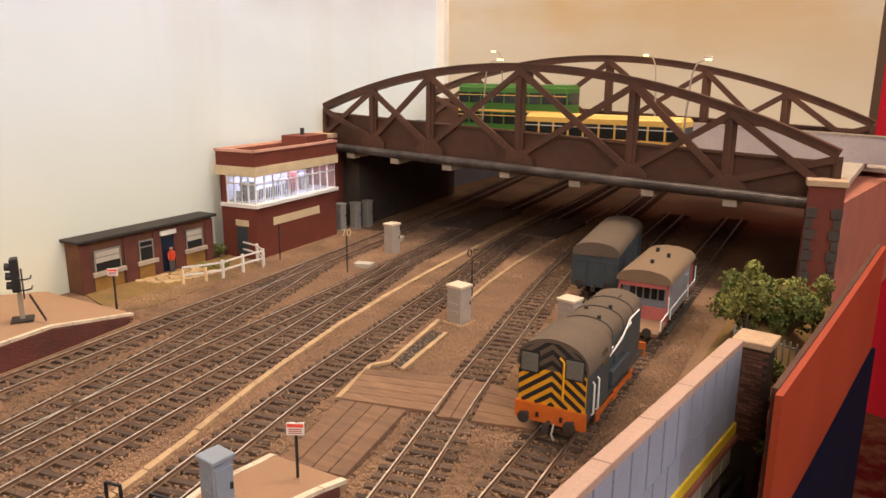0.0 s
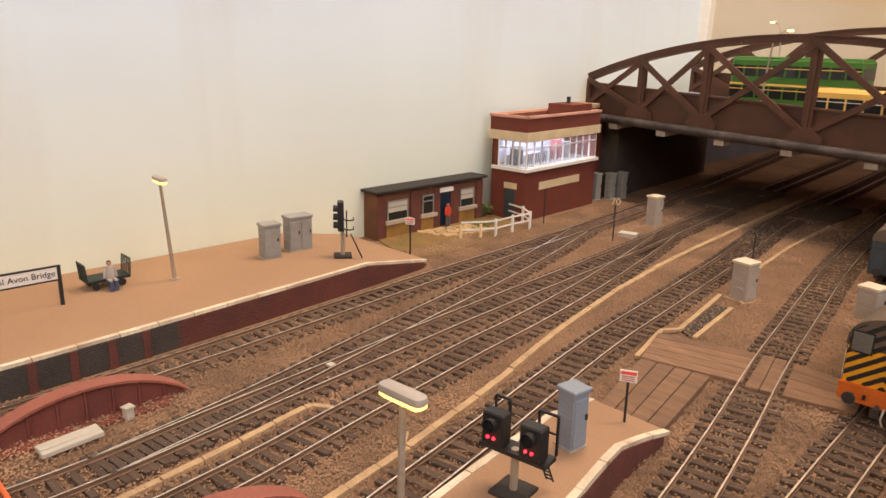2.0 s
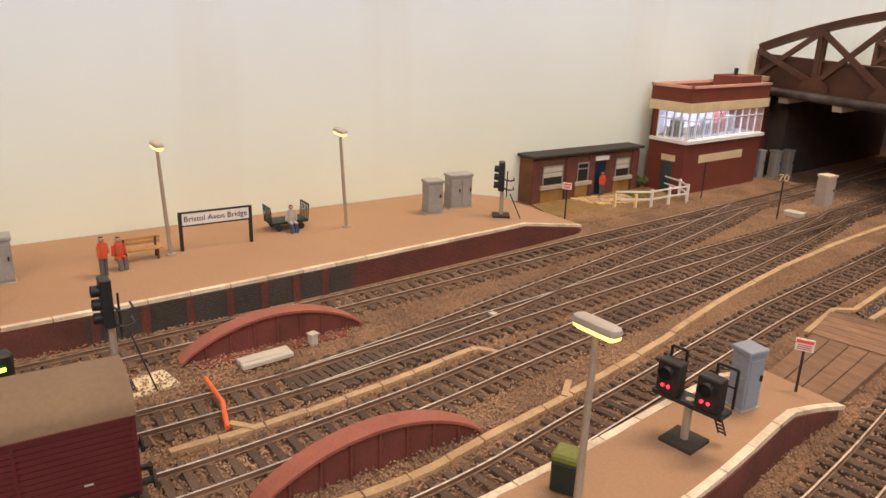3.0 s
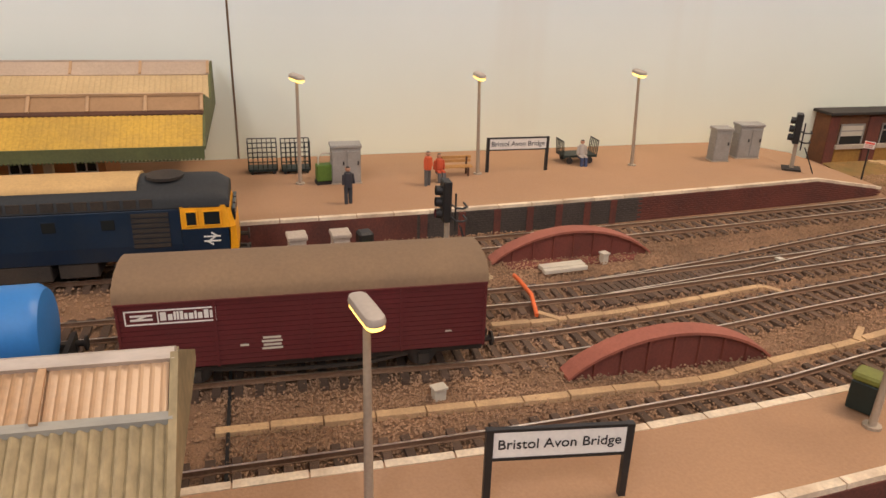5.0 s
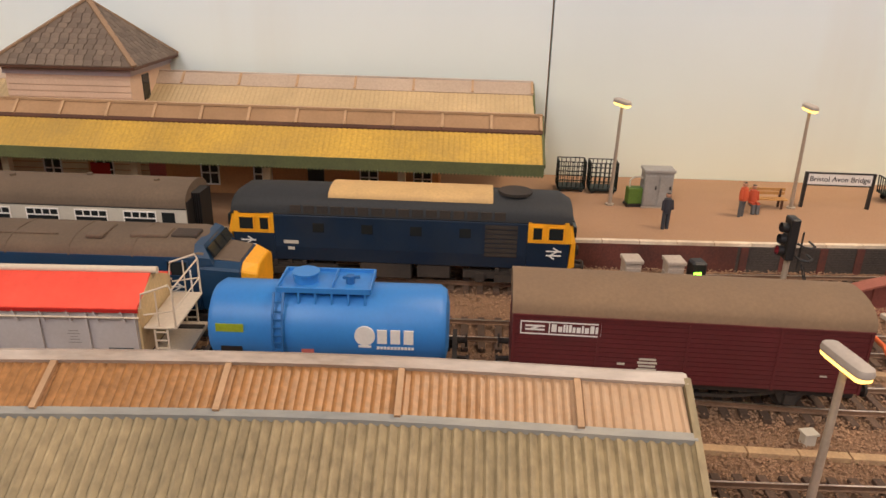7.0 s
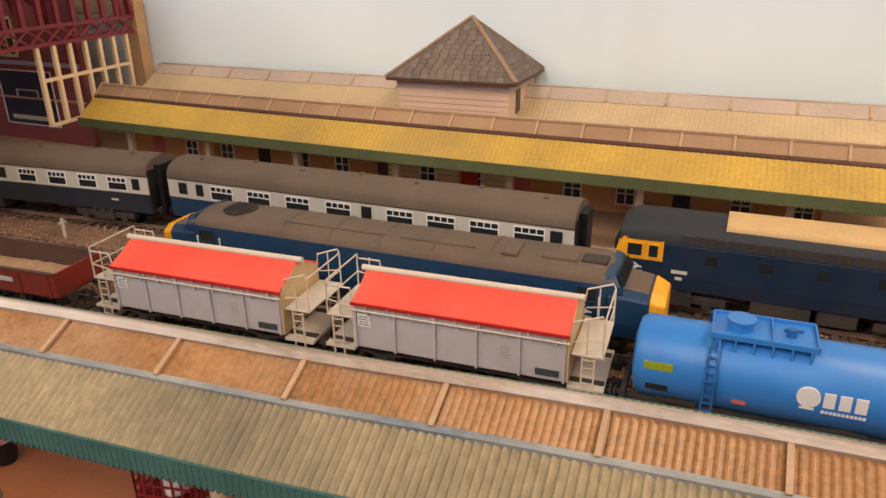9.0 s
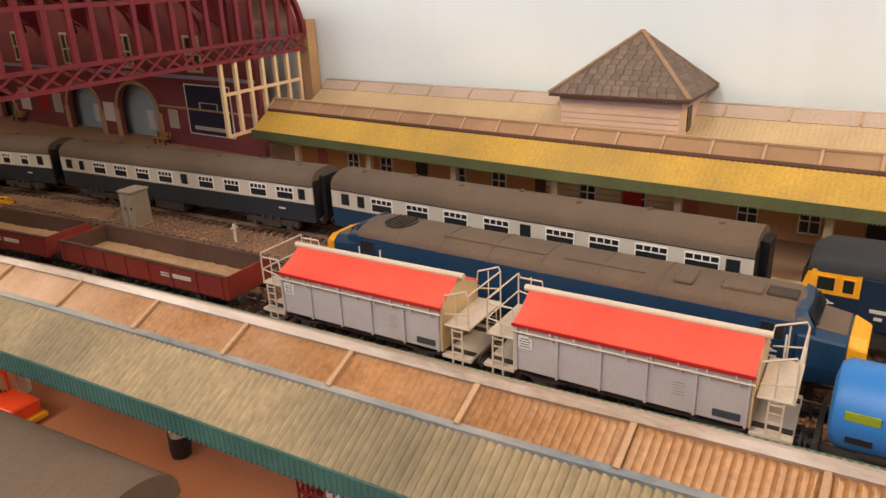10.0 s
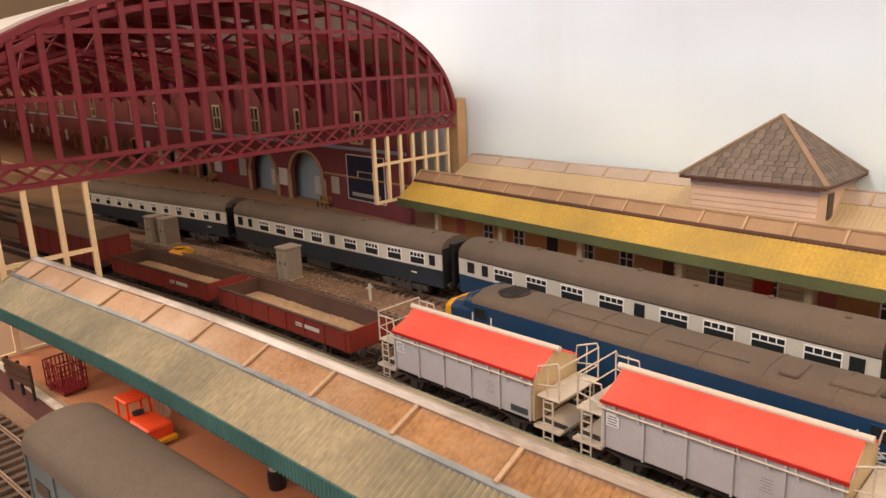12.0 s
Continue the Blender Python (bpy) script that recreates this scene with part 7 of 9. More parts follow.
fence_wall()
t = thing("brick_pillar", "dark brick pillar with a pale capstone at the wall end", "pillar", (-49, 381, 0, -8), kind="structure")
bm = NB()
cbox(bm, 0, 0, -70, 17, 17, 104)
sh = part("shaft", bm, BRICK_B, t)
bm0 = NB()
cbox(bm0, 0, 0, 0, 5.0, 0.9, 1.9)
bme = make_mesh("brick", bm0, material("pillar_brick", (0.16, 0.085, 0.06), 0.9, 0, 0.3, 80, 800, 0.3, per_object=0.45))
for r in range(24):
    for c in range(3):
        o = new("brick", bme)
        o.parent = sh
        o.matrix_basis = pose((-5.6 + c * 5.6 + (1.4 if r % 2 else -1.0)) * S * 0.95, -8.7 * S, (-20 + r * 2.2) * S)
bm = NB()
cbox(bm, 0, 0, 34, 21, 21, 4)
part("capstone", bm, STONECAP, t, bevel=0.5)

FAS = smooth_line([(270, -38), (366, -21), (507, 3), (620, 22), (930, 72)])
bm = NB()
zt = lambda y: 47.5 + 0.098 * (y - 270)
zb = lambda y: -18 + 0.107 * (y - 360)
loft(bm, [[(FAS(y) + 5, y, zb(y)), (FAS(y) + 8, y, zb(y)), (FAS(y) + 8, y, zt(y)), (FAS(y) + 5, y, zt(y))] for y in np.linspace(280, 506, 13)])
tagged(part("fascia_board", bm, material("orange_red_fascia_paint", (0.30, 0.052, 0.016), 0.6, 0, 0.12, 15, 400, 0.06, (0.24, 0.038, 0.012), 0.5)), "orange-red painted fascia board along the layout front", "fascia", kind="structure")
bm = NB()
loft(bm, [[(FAS(y) + 2.6, y, -20), (FAS(y) + 5, y, -20), (FAS(y) + 5, y, zt(y) + 0.8), (FAS(y) + 2.6, y, zt(y) + 0.8)] for y in np.linspace(284, 506, 13)])
tagged(part("trim", bm, BROWN), "dark brown timber edging behind the fascia", "trim", kind="structure")
bm = NB()
ys = np.linspace(276, 506, 40)
loft(bm, [[(FAS(y) + 8 + 2.5 * math.sin(y * 0.11), y, -880), (FAS(y) + 12 + 2.5 * math.sin(y * 0.11), y, -880), (FAS(y) + 10.5, y, zb(y) + 4), (FAS(y) + 8.3, y, zb(y) + 4)] for y in ys])
NAVY = material("navy_cloth", (0.007, 0.008, 0.018), 0.95, 0, 0.2, 60, 900, 0.3)
NAVY.node_tree.nodes["Principled BSDF"].inputs["Specular IOR Level"].default_value = 0.05
tagged(part("cloth_skirt", bm, NAVY), "navy cloth skirt hanging below the layout", "cloth", kind="structure")
bm = NB()
ys = np.arange(60, 400, 6.0)
loft(bm, [[(FENCE(y) + 8, y, -880), (FENCE(y) + 12, y, -880), (FENCE(y) + 9, y, -40), (FENCE(y) + 6, y, -40)] for y in ys])
tagged(part("cloth_skirt", bm, material("black_cloth", (0.012, 0.011, 0.012), 0.95, 0, 0.2, 60, 900, 0.3)), "black cloth skirt hanging below the layout", "cloth", kind="structure")
# cloth-covered base that carries the layout
bm = NB()
box(bm, -590, -110, -2900, 940, -880, -41)
tagged(part("layout_base", bm, bpy.data.materials["black_cloth"]), "black cloth-covered base under the layout", "base", kind="structure")
# red drape beyond
bm = NB()
loft(bm, [[(330 + 14 * math.sin(y * 0.03), y, -880), (336 + 14 * math.sin(y * 0.03), y, -880), (336 + 8 * math.sin(y * 0.03), y, 560), (330 + 8 * math.sin(y * 0.03), y, 560)] for y in np.arange(1250, 2600, 20)])
loft(bm, [[(x, 1240 + 12 * math.sin(x * 0.04), -352), (x, 1246 + 12 * math.sin(x * 0.04), -352), (x, 1246 + 8 * math.sin(x * 0.04), 560), (x, 1240 + 8 * math.sin(x * 0.04), 560)] for x in np.arange(10, 900, 12)])
tagged(part("red_drape", bm, material("red_cloth", (0.55, 0.012, 0.03), 0.9, 0, 0.15, 20, 600, 0.2)), "bright red cloth drape beyond the layout", "drape", kind="structure")

# ---- embankment and bushes ----
EARTH = material("dry_grass_earth", (0.22, 0.135, 0.050), 0.95, 0, 0.4, 60, 700, 0.8, (0.14, 0.12, 0.04), 0.6)
bm = NB()
n, m = 24, 10
g = []
for i in range(n + 1):
    y = 384 + 196 * i / n
    row = []
    for k in range(m + 1):
        u = k / m
        x0, x1 = -84 + 0.02 * (y - 384), FAS(y) - 6
        x = x0 + (x1 - x0) * u
        z = 0.5 + 20 * math.sin(math.pi * min(1, u * 1.1)) ** 2 * (1 if y > 400 else (y - 384) / 16) + 3 * noise.noise(Vector((x * 0.08, y * 0.08, 0)))
        row.append(bm.verts.new((x, y, z if 0 < k < m else (0.2 if k == 0 else 24))))
    g.append(row)
for i in range(n):
    for k in range(m):
        bm.faces.new((g[i][k], g[i][k + 1], g[i + 1][k + 1], g[i + 1][k]))
tagged(part("embankment", bm, EARTH), "dry grassy bank beside the bridge pier", "bank", kind="structure")


def leaf_material(name, colour):
    return material(name, colour, 0.8, 0, 0.5, 70, 900, 0.2, (0.22, 0.20, 0.05), 0.5)


LEAF = leaf_material("bush_leaf", (0.12, 0.15, 0.042))
LEAF2 = leaf_material("pale_leaf", (0.24, 0.24, 0.070))
TWIG = material("twig", (0.10, 0.065, 0.04), 0.9, 0, 0.3, 80, 800, 0.2)


def leaves(bm, clumps, count, size, rnd):
    for _ in range(count):
        cx, cy, cz, r = rnd.choice(clumps)
        d = Vector((rnd.gauss(0, 1), rnd.gauss(0, 1), rnd.gauss(0, 1))).normalized() * r * rnd.uniform(0.55, 1.08)
        p = Vector((cx, cy, cz)) + d
        a = Vector((rnd.gauss(0, 1), rnd.gauss(0, 1), rnd.gauss(0, 1))).normalized()
        b = a.cross(Vector((rnd.gauss(0, 1), rnd.gauss(0, 1), rnd.gauss(0, 1)))).normalized()
        s = size * rnd.uniform(0.6, 1.4)
        bm.faces.new([bm.verts.new(p + a * s), bm.verts.new(p + b * s * 0.6), bm.verts.new(p - a * s), bm.verts.new(p - b * s * 0.6)])


def bush(x, y, z, clumps, count, mat_, label, size=1.3, seed=1):
    t = thing("bush", label, "bush", (x, y, z))
    rnd = random.Random(seed)
    bm = NB()
    for cx, cy, cz, r in clumps:
        tube(bm, [(0, 0, -2), (cx * 0.4, cy * 0.4, cz * 0.5), (cx, cy, cz)], [0.9, 0.6, 0.3], 5)
    part("trunk", bm, TWIG, t)
    bm = NB()
    leaves(bm, clumps, count, size, rnd)
    tagged(part("crown", bm, mat_, t), kind="stuff")
    return t


def clumps_round(rnd, n, w, d, h, r):
    return [(rnd.uniform(-w, w), rnd.uniform(-d, d), rnd.uniform(h * 0.25, h), rnd.uniform(r * 0.6, r)) for _ in range(n)]


rr = random.Random(5)
bush(-66, 470, 12, clumps_round(rr, 16, 13, 13, 34, 9), 3600, LEAF, "dense green bush on the bank beside the bridge", seed=2)
bush(-62, 452, 12, [(2, 0, 38, 8), (0, 2, 30, 10), (-8, -4, 24, 9), (6, 4, 22, 9), (1, 1, 46, 5)], 1700, LEAF2, "upright yellow-green bush on the bank", seed=3)
bush(-38, 462, 16, clumps_round(rr, 14, 14, 12, 28, 9), 3200, LEAF, "broad green bush at the foot of the pier", seed=4)
bush(-33, 470, 22, clumps_round(rr, 8, 12, 8, 26, 8), 1700, LEAF2, "yellow-green bush leaning on the pink wall", seed=6)
bush(-38, 398, 8, clumps_round(rr, 6, 5, 6, 8, 5), 700, LEAF, "small weed clump beside the brick pillar", 1.0, seed=7)
bush(-36, 376, -26, clumps_round(rr, 6, 4, 8, 8, 5), 700, LEAF, "ivy tuft below the brick pillar", 1.0, seed=8)
bush(-548, 466, 1, clumps_round(rr, 9, 12, 10, 10, 5), 1100, LEAF, "low green weeds between hut and signal box", 1.0, seed=9)
bush(-522, 432, 1, clumps_round(rr, 6, 12, 10, 4, 4), 600, LEAF2, "low yellow-green weeds beside the hut", 0.9, seed=10)
t = thing("lineside_fence", "low grey timber fence among the bushes", "fence", (-48, 424, 14, -25))
for k in range(11):
    bm = NB()
    cbox(bm, -20 + k * 4, 0, -4, 1.0, 0.8, 16)
    part("pale", bm, GREY, t)
bm = NB()
bar(bm, (-22, 0.8, 8), (22, 0.8, 8), 0.8, 1)
part("rail", bm, GREY, t)

# yard in front of the hut
bm = NB()
prism(bm, [(-542, 318), (-482, 300), (-470, 330), (-478, 400), (-482, 462), (-542, 474)], 0, 1.1)
tagged(part("yard", bm, EARTH), "dry grass yard in front of the hut", "ground", kind="structure")
t = thing("paved_path", "pale crazy-paved path to the hut door", "path", (0, 0, 0), kind="structure")
rp = random.Random(11)
PAVE = material("pale_paving", (0.46, 0.33, 0.185), 0.9, 0, 0.2, 60, 700, 0.2, per_object=0.15)
bm0 = NB()
prism(bm0, [(-5, -4), (2, -5.2), (5.4, -1), (4, 4.4), (-3, 5)], 0, 1.4)
pm = make_mesh("paving_slab", bm0, PAVE)
for k in range(32):
    u = k % 8 / 7
    v = k // 8
    o = new("paving_slab", pm)
    o.parent = t
    o.matrix_basis = pose((-536 + 8.4 * v + rp.uniform(-2, 2) + 10 * u) * S, (366 + 50 * u + 3 * v + rp.uniform(-3, 3)) * S, 1.0 * S, 0, 0, rp.uniform(0, 360)) @ Matrix.Scale(rp.uniform(0.75, 1.0), 4)


def white_fence():
    t = thing("white_fence", "low white post and rail fence beside the yard", "fence")
    pts = [(-497, 378), (-487, 394), (-481, 408), (-482, 433), (-481, 458), (-500, 470), (-533, 477)]
    for i, (x, y) in enumerate(pts):
        bm = NB()
        cbox(bm, x, y, 0, 2, 2, 18 if i > 1 else 14)
        part("post", bm, CREAMWOOD if i < 2 else WHITE, t)
    for (a, b), (c, d) in zip(pts, pts[1:]):
        for z in (9, 16):
            bm = NB()
            bar(bm, (a, b, z), (c, d, z), 0.9, 1.5)
            part("rail", bm, WHITE, t)


white_fence()

# ---- track furniture ----


def trough(points, label, w=5.0):
    t = thing("cable_trough", label, "cable trough", kind="structure")
    f = smooth_line(points)
    y = points[0][0]
    end = points[-1][0]
    rnd = random.Random(int(end))
    while y < end - 2:
        b = min(y + 19, end)
        bm = NB()
        dx = rnd.uniform(-0.3, 0.3)
        h = 2.6 + rnd.uniform(-0.3, 0.3)
        loft(bm, [[(f(q) - w / 2 + dx, q, 0), (f(q) + w / 2 + dx, q, 0), (f(q) + w / 2 + dx, q, h), (f(q) - w / 2 + dx, q, h)] for q in (y + 0.25, (y + b) / 2, b - 0.25)])
        part("trough_lid", bm, CABLE, t, bevel=0.2)
        y = b


trough([(-180, -252), (-82, -249), (-31, -248), (18, -248), (45, -253), (104, -263), (167, -276), (278, -304), (421, -328), (584, -342), (667, -347), (925, -362)], "tan concrete cable trough between the tracks", 4.0)
trough([(-60, -308), (-30, -308), (31, -313), (96, -323)], "short tan concrete cable trough beside the turnout", 3.6)
trough([(425, -262), (544, -278), (733, -287), (920, -292)], "tan concrete cable trough under the bridge", 3.0)
bm = NB()
for a, b in (((-246, 265, 2), (-257, 312, 2)), ((-257, 312, 2), (-250, 323, 2)), ((-250, 323, 2), (-263, 406, 2)), ((-322, 96, 1.5), (-314, 102, 1.5)), ((-316, -34, 2), (-307, -26, 2)), ((-262, 100, 2), (-272, 112, 2))):
    bar(bm, a, b, 3.0, 1.8)
tagged(part("cable_run", bm, CABLE), "tan cable trunking run to the lineside cabinet", "cable trough", kind="structure")
t = thing("marker_pipe", "orange pipe laid across the track", "pipe")
bm = NB()
tube(bm, [(-356, -32, 4), (-346, -33, 6), (-328, -33, 6), (-312, -36, 3)], 1.1, 8)
part("pipe", bm, material("orange_pipe", (0.70, 0.17, 0.05), 0.6, 0, 0.15, 60, 700, 0.1), t, smooth=True)


def arch_girder(x, ya, yb, h, w, label, base):
    t = thing("girder_top", label, "girder", group="bridge girders")
    n = 22
    bm = NB()
    secs = []
    for k in range(n + 1):
        u = k / n
        z = 1.0 + h * (4 * u * (1 - u)) ** 0.85
        y = ya + (yb - ya) * u
        secs.append([(x + 1, y, 0), (x + 3, y, 0), (x + 3, y, z), (x + 1, y, z)])
    loft(bm, secs)
    part("web", bm, GIRDER, t)
    bm = NB()
    secs = []
    for k in range(n + 1):
        u = k / n
        z = 1.0 + h * (4 * u * (1 - u)) ** 0.85
        y = ya + (yb - ya) * u
        secs.append([(x - 4, y, z), (x + 5.5, y, z), (x + 5.5, y, z + 1.3), (x - 4, y, z + 1.3)])
    loft(bm, secs)
    part("top_flange", bm, material("pale_oxide_flange", (0.30, 0.115, 0.08), 0.75, 0, 0.2, 50, 700, 0.2, (0.2, 0.07, 0.05), 0.4), t, "paler brick-red top flange")
    for k in range(1, 8):
        u = k / 8
        bm = NB()
        cbox(bm, x + 3.6, ya + (yb - ya) * u, 0, 1.6, 0.9, 0.6 + h * (4 * u * (1 - u)) ** 0.85)
        part("stiffener", bm, GIRDER, t)
    if base:
        bm = NB()
        prism(bm, [(x - 3, ya + 4), (x + 12, ya + 8), (x + 12, yb - 14), (x - 3, yb - 2)], 0, 1.2)
        part("bearing_strip", bm, GIRDER, t)


arch_girder(-383, -37, 60, 16, 8, "arched red-oxide bridge girder top beside the track", True)
arch_girder(-263, -43, 52, 16, 8, "arched red-oxide girder top with stiffener ribs", False)
t = thing("concrete_sleeper_stack", "pale concrete units lying beside the track", "concrete units")
for k in range(3):
    bm = NB()
    bar(bm, (-366 + k * 3.4, -14, 3.0 + (k % 2) * 0.6), (-368 + k * 3.4, 12, 3.2), 3.0, 2.4)
    part("unit", bm, PALEGREY, t, bevel=0.3)
for x, y, sx, sy, h, lab in ((-371, 27, 4, 4, 6, "small grey junction box on the ballast"), (-258, -97, 4, 5, 5, "small grey junction box beside the cable trough"), (-352, 128, 4, 3, 3, "tiny grey track box"), (-400, 505, 16, 10, 4, "pale concrete block beside the cabinet"), (-433, 615, 8, 12, 4, "pale concrete block near the bridge")):
    t = thing("track_box", lab, "box", (x, y, 0, 12))
    bm = NB()
    cbox(bm, 0, 0, 0, sx, sy, h)
    part("body", bm, PALEGREY, t, bevel=0.4)
    bm = NB()
    cbox(bm, 0, 0, h, sx + 0.8, sy + 0.8, 0.8)
    part("lid", bm, PALEGREY, t)


def cabinet(x, y, z, sx, sy, h, deg, label, mat_=None, capm=None, base=False):
    """A lineside equipment cabinet: body, doors, louvres, lid."""
    t = thing("equipment_cabinet", label, "cabinet", (x, y, z, deg), group="lineside cabinets")
    mm = mat_ or GREY
    bm = NB()
    cbox(bm, 0, 0, 0.6, sx, sy, h - 2.6)
    part("body", bm, mm, t, bevel=0.3)
    bm = NB()
    cbox(bm, 0, 0, h - 2, sx + 1.6, sy + 1.6, 2.2)
    part("lid", bm, capm or mm, t, bevel=0.4)
    n = 2 if sy > 13 else 1
    for k in range(n):
        w = sy / n
        bm = NB()
        cbox(bm, sx / 2 + 0.2, -sy / 2 + w * (k + 0.5), 2, 0.7, w - 1.2, h - 6)
        d = part("door", bm, mm, t, bevel=0.15)
        bm = NB()
        cbox(bm, sx / 2 + 0.8, -sy / 2 + w * (k + 0.5) + w * 0.3, h * 0.5, 0.8, 0.9, 2.4)
        part("handle", bm, BLACK, d)
    bm = NB()
    for k in range(3):
        cbox(bm, 0, -sy / 2 - 0.2, h * 0.3 + k * h * 0.2, sx * 0.6, 0.6, 1.4)
    part("louvre", bm, mm, t)
    bm = NB()
    cbox(bm, 0, 0, 0, sx + (6 if base else 1), sy + (6 if base else 1), 0.9)
    part("plinth", bm, CABLE if base else CONCRETE, t)
    return t


BLUEGREY = material("blue_grey_cabinet_paint", (0.27, 0.30, 0.34), 0.6, 0, 0.12, 60, 800, 0.1, (0.2, 0.2, 0.22), 0.3)
PALECAP = material("pale_stone_lid", (0.66, 0.55, 0.42), 0.85, 0, 0.12, 60, 800, 0.2)
CABG = material("tan_grey_cabinet", (0.44, 0.38, 0.32), 0.75, 0, 0.15, 60, 800, 0.1, (0.25, 0.2, 0.15), 0.4)
cabinet(-493, -104, PZ, 11, 19, 26, 0, "tall grey double-door cabinet on the platform")
cabinet(-506, 186, PZ, 10, 13, 26, -6, "tall narrow grey cabinet on the platform")
cabinet(-512, 214, PZ, 11, 19, 27, -6, "wide grey double-door cabinet on the platform")
cabinet(-200, 136, PZ, 8.5, 8.5, 26, -8, "tall blue-grey cabinet on the island platform end", BLUEGREY)
cabinet(-409, 566, 0, 11, 12, 31, -8, "pale lineside cabinet with a stone lid near the bridge", CABG, PALECAP)
cabinet(-251, 415, 0, 13, 12, 29, -12, "pale lineside cabinet with a stone lid beside the crossing", CABG, PALECAP, True)
cabinet(-177, 443, 0, 13, 12, 23, -12, "pale lineside cabinet with a stone lid beside the shunter", CABG, PALECAP)
for x, y in ((-523, 631), (-513, 646), (-509, 664)):
    cabinet(x, y, 0, 9, 9, 31, -8, "dark grey relay cabinet beside the abutment", GREY)
for y in (-143, -121):
    cabinet(-376, y, 0, 9, 8.5, 27, 4, "low pale grey relay box beside the track", CABG)
for x, y in ((-349, -842), (-334, -1064), (-328, -1086)):
    cabinet(x, y, 0, 17, 14, 30, 6, "weathered concrete cabinet standing between the tracks", material("weathered_cabinet", (0.30, 0.25, 0.19), 0.85, 0, 0.2, 60, 700, 0.2, (0.17, 0.13, 0.1), 0.5))

# lineside post and water crane base near the coaches
t = thing("hydrant_post", "small white hydrant post with hose", "post", (-357, -736, 0))
bm = NB()
tube(bm, [(0, 0, 0), (0, 0, 14)], 1.2, 8), tube(bm, [(-3, 0, 11), (3, 0, 11)], 0.8, 6)
part("post", bm, PALEGREY, t, smooth=True)
t = thing("coiled_hose", "yellow coiled hose lying between the tracks", "hose", (-322, -1010, 2))
for k in range(3):
    bm = NB()
    tube(bm, [((12 - k * 2) * math.cos(a * 0.35), (12 - k * 2) * math.sin(a * 0.35), k * 1.5) for a in range(19)], 1.1, 6)
    part("coil", bm, YELLOW, t, smooth=True)


# ---- board crossing ----
def crossing():
    t = thing("board_crossing", "worn brown timber board crossing over the tracks", "crossing", kind="structure")

    def plank(pts, z=4.4):
        bm = NB()
        loft(bm, [[(x, y, 0.5) for x, y in pts], [(x, y, z) for x, y in pts]])
        part("plank", bm, PLANK, t, bevel=0.25)
    # between track four and five: long boards across
    a, b, c, d = Vector((-242, 262)), Vector((-254, 303)), Vector((-199, 318)), Vector((-189, 274))
    for k in range(5):
        u0, u1 = k / 5, (k + 0.94) / 5
        plank([tuple(a.lerp(b, u0)), tuple(d.lerp(c, u0)), tuple(d.lerp(c, u1)), tuple(a.lerp(b, u1))])
    # between the rails
    e, f_, g_, h_ = Vector((-186, 270)), Vector((-196, 318)), Vector((-183, 320)), Vector((-172, 274))
    for k in range(2):
        u0, u1 = k / 2, (k + 0.95) / 2
        plank([tuple(e.lerp(h_, u0)), tuple(e.lerp(h_, u1)), tuple(f_.lerp(g_, u1)), tuple(f_.lerp(g_, u0))])
    # towards the shunter's track
    e, f_, g_, h_ = Vector((-169, 276)), Vector((-180, 322)), Vector((-140, 318)), Vector((-137, 284))
    for k in range(4):
        u0, u1 = k / 4, (k + 0.95) / 4
        plank([tuple(e.lerp(f_, u0)), tuple(h_.lerp(g_, u0)), tuple(h_.lerp(g_, u1)), tuple(e.lerp(f_, u1))], 3.6)
    # the walkway leading to the platform ramp
    e, f_, g_, h_ = Vector((-226, 196)), Vector((-241, 261)), Vector((-203, 268)), Vector((-192, 200))
    for k in range(4):
        u0, u1 = k / 4, (k + 0.95) / 4
        plank([tuple(e.lerp(h_, u0)), tuple(e.lerp(h_, u1)), tuple(f_.lerp(g_, u1)), tuple(f_.lerp(g_, u0))])
    bm = NB()
    bar(bm, (-237, 316, 1.5), (-245, 385, 1.5), 3, 3)
    part("kerb", bm, CABLE, t)
    bm = NB()
    prism(bm, [(-250, 324), (-240, 318), (-246, 384), (-257, 388)], 0.2, 1.6)
    part("dark_mat", bm, CHASSIS, t)


crossing()
for x0, y0, x1, y1 in ((-440, 690, -380, 830), (-330, 700, -285, 800)):
    t = thing("board_crossing", "dark timber boards across the tracks under the bridge", "crossing", kind="structure")
    for k in range(5):
        bm = NB()
        box(bm, x0 + (x1 - x0) * k / 5, x0 + (x1 - x0) * (k + 0.94) / 5, y0, y1, 0.5, 4.6)
        part("plank", bm, SLEEPER, t)


# ---- lamps and signs ----
LAMPGLOW = glow("warm_lamp_diffuser", (1.0, 0.62, 0.14), 3.6)
LAMPHEAD = material("grey_lamp_head", (0.44, 0.39, 0.34), 0.55, 0, 0.1, 60, 700, 0.05)


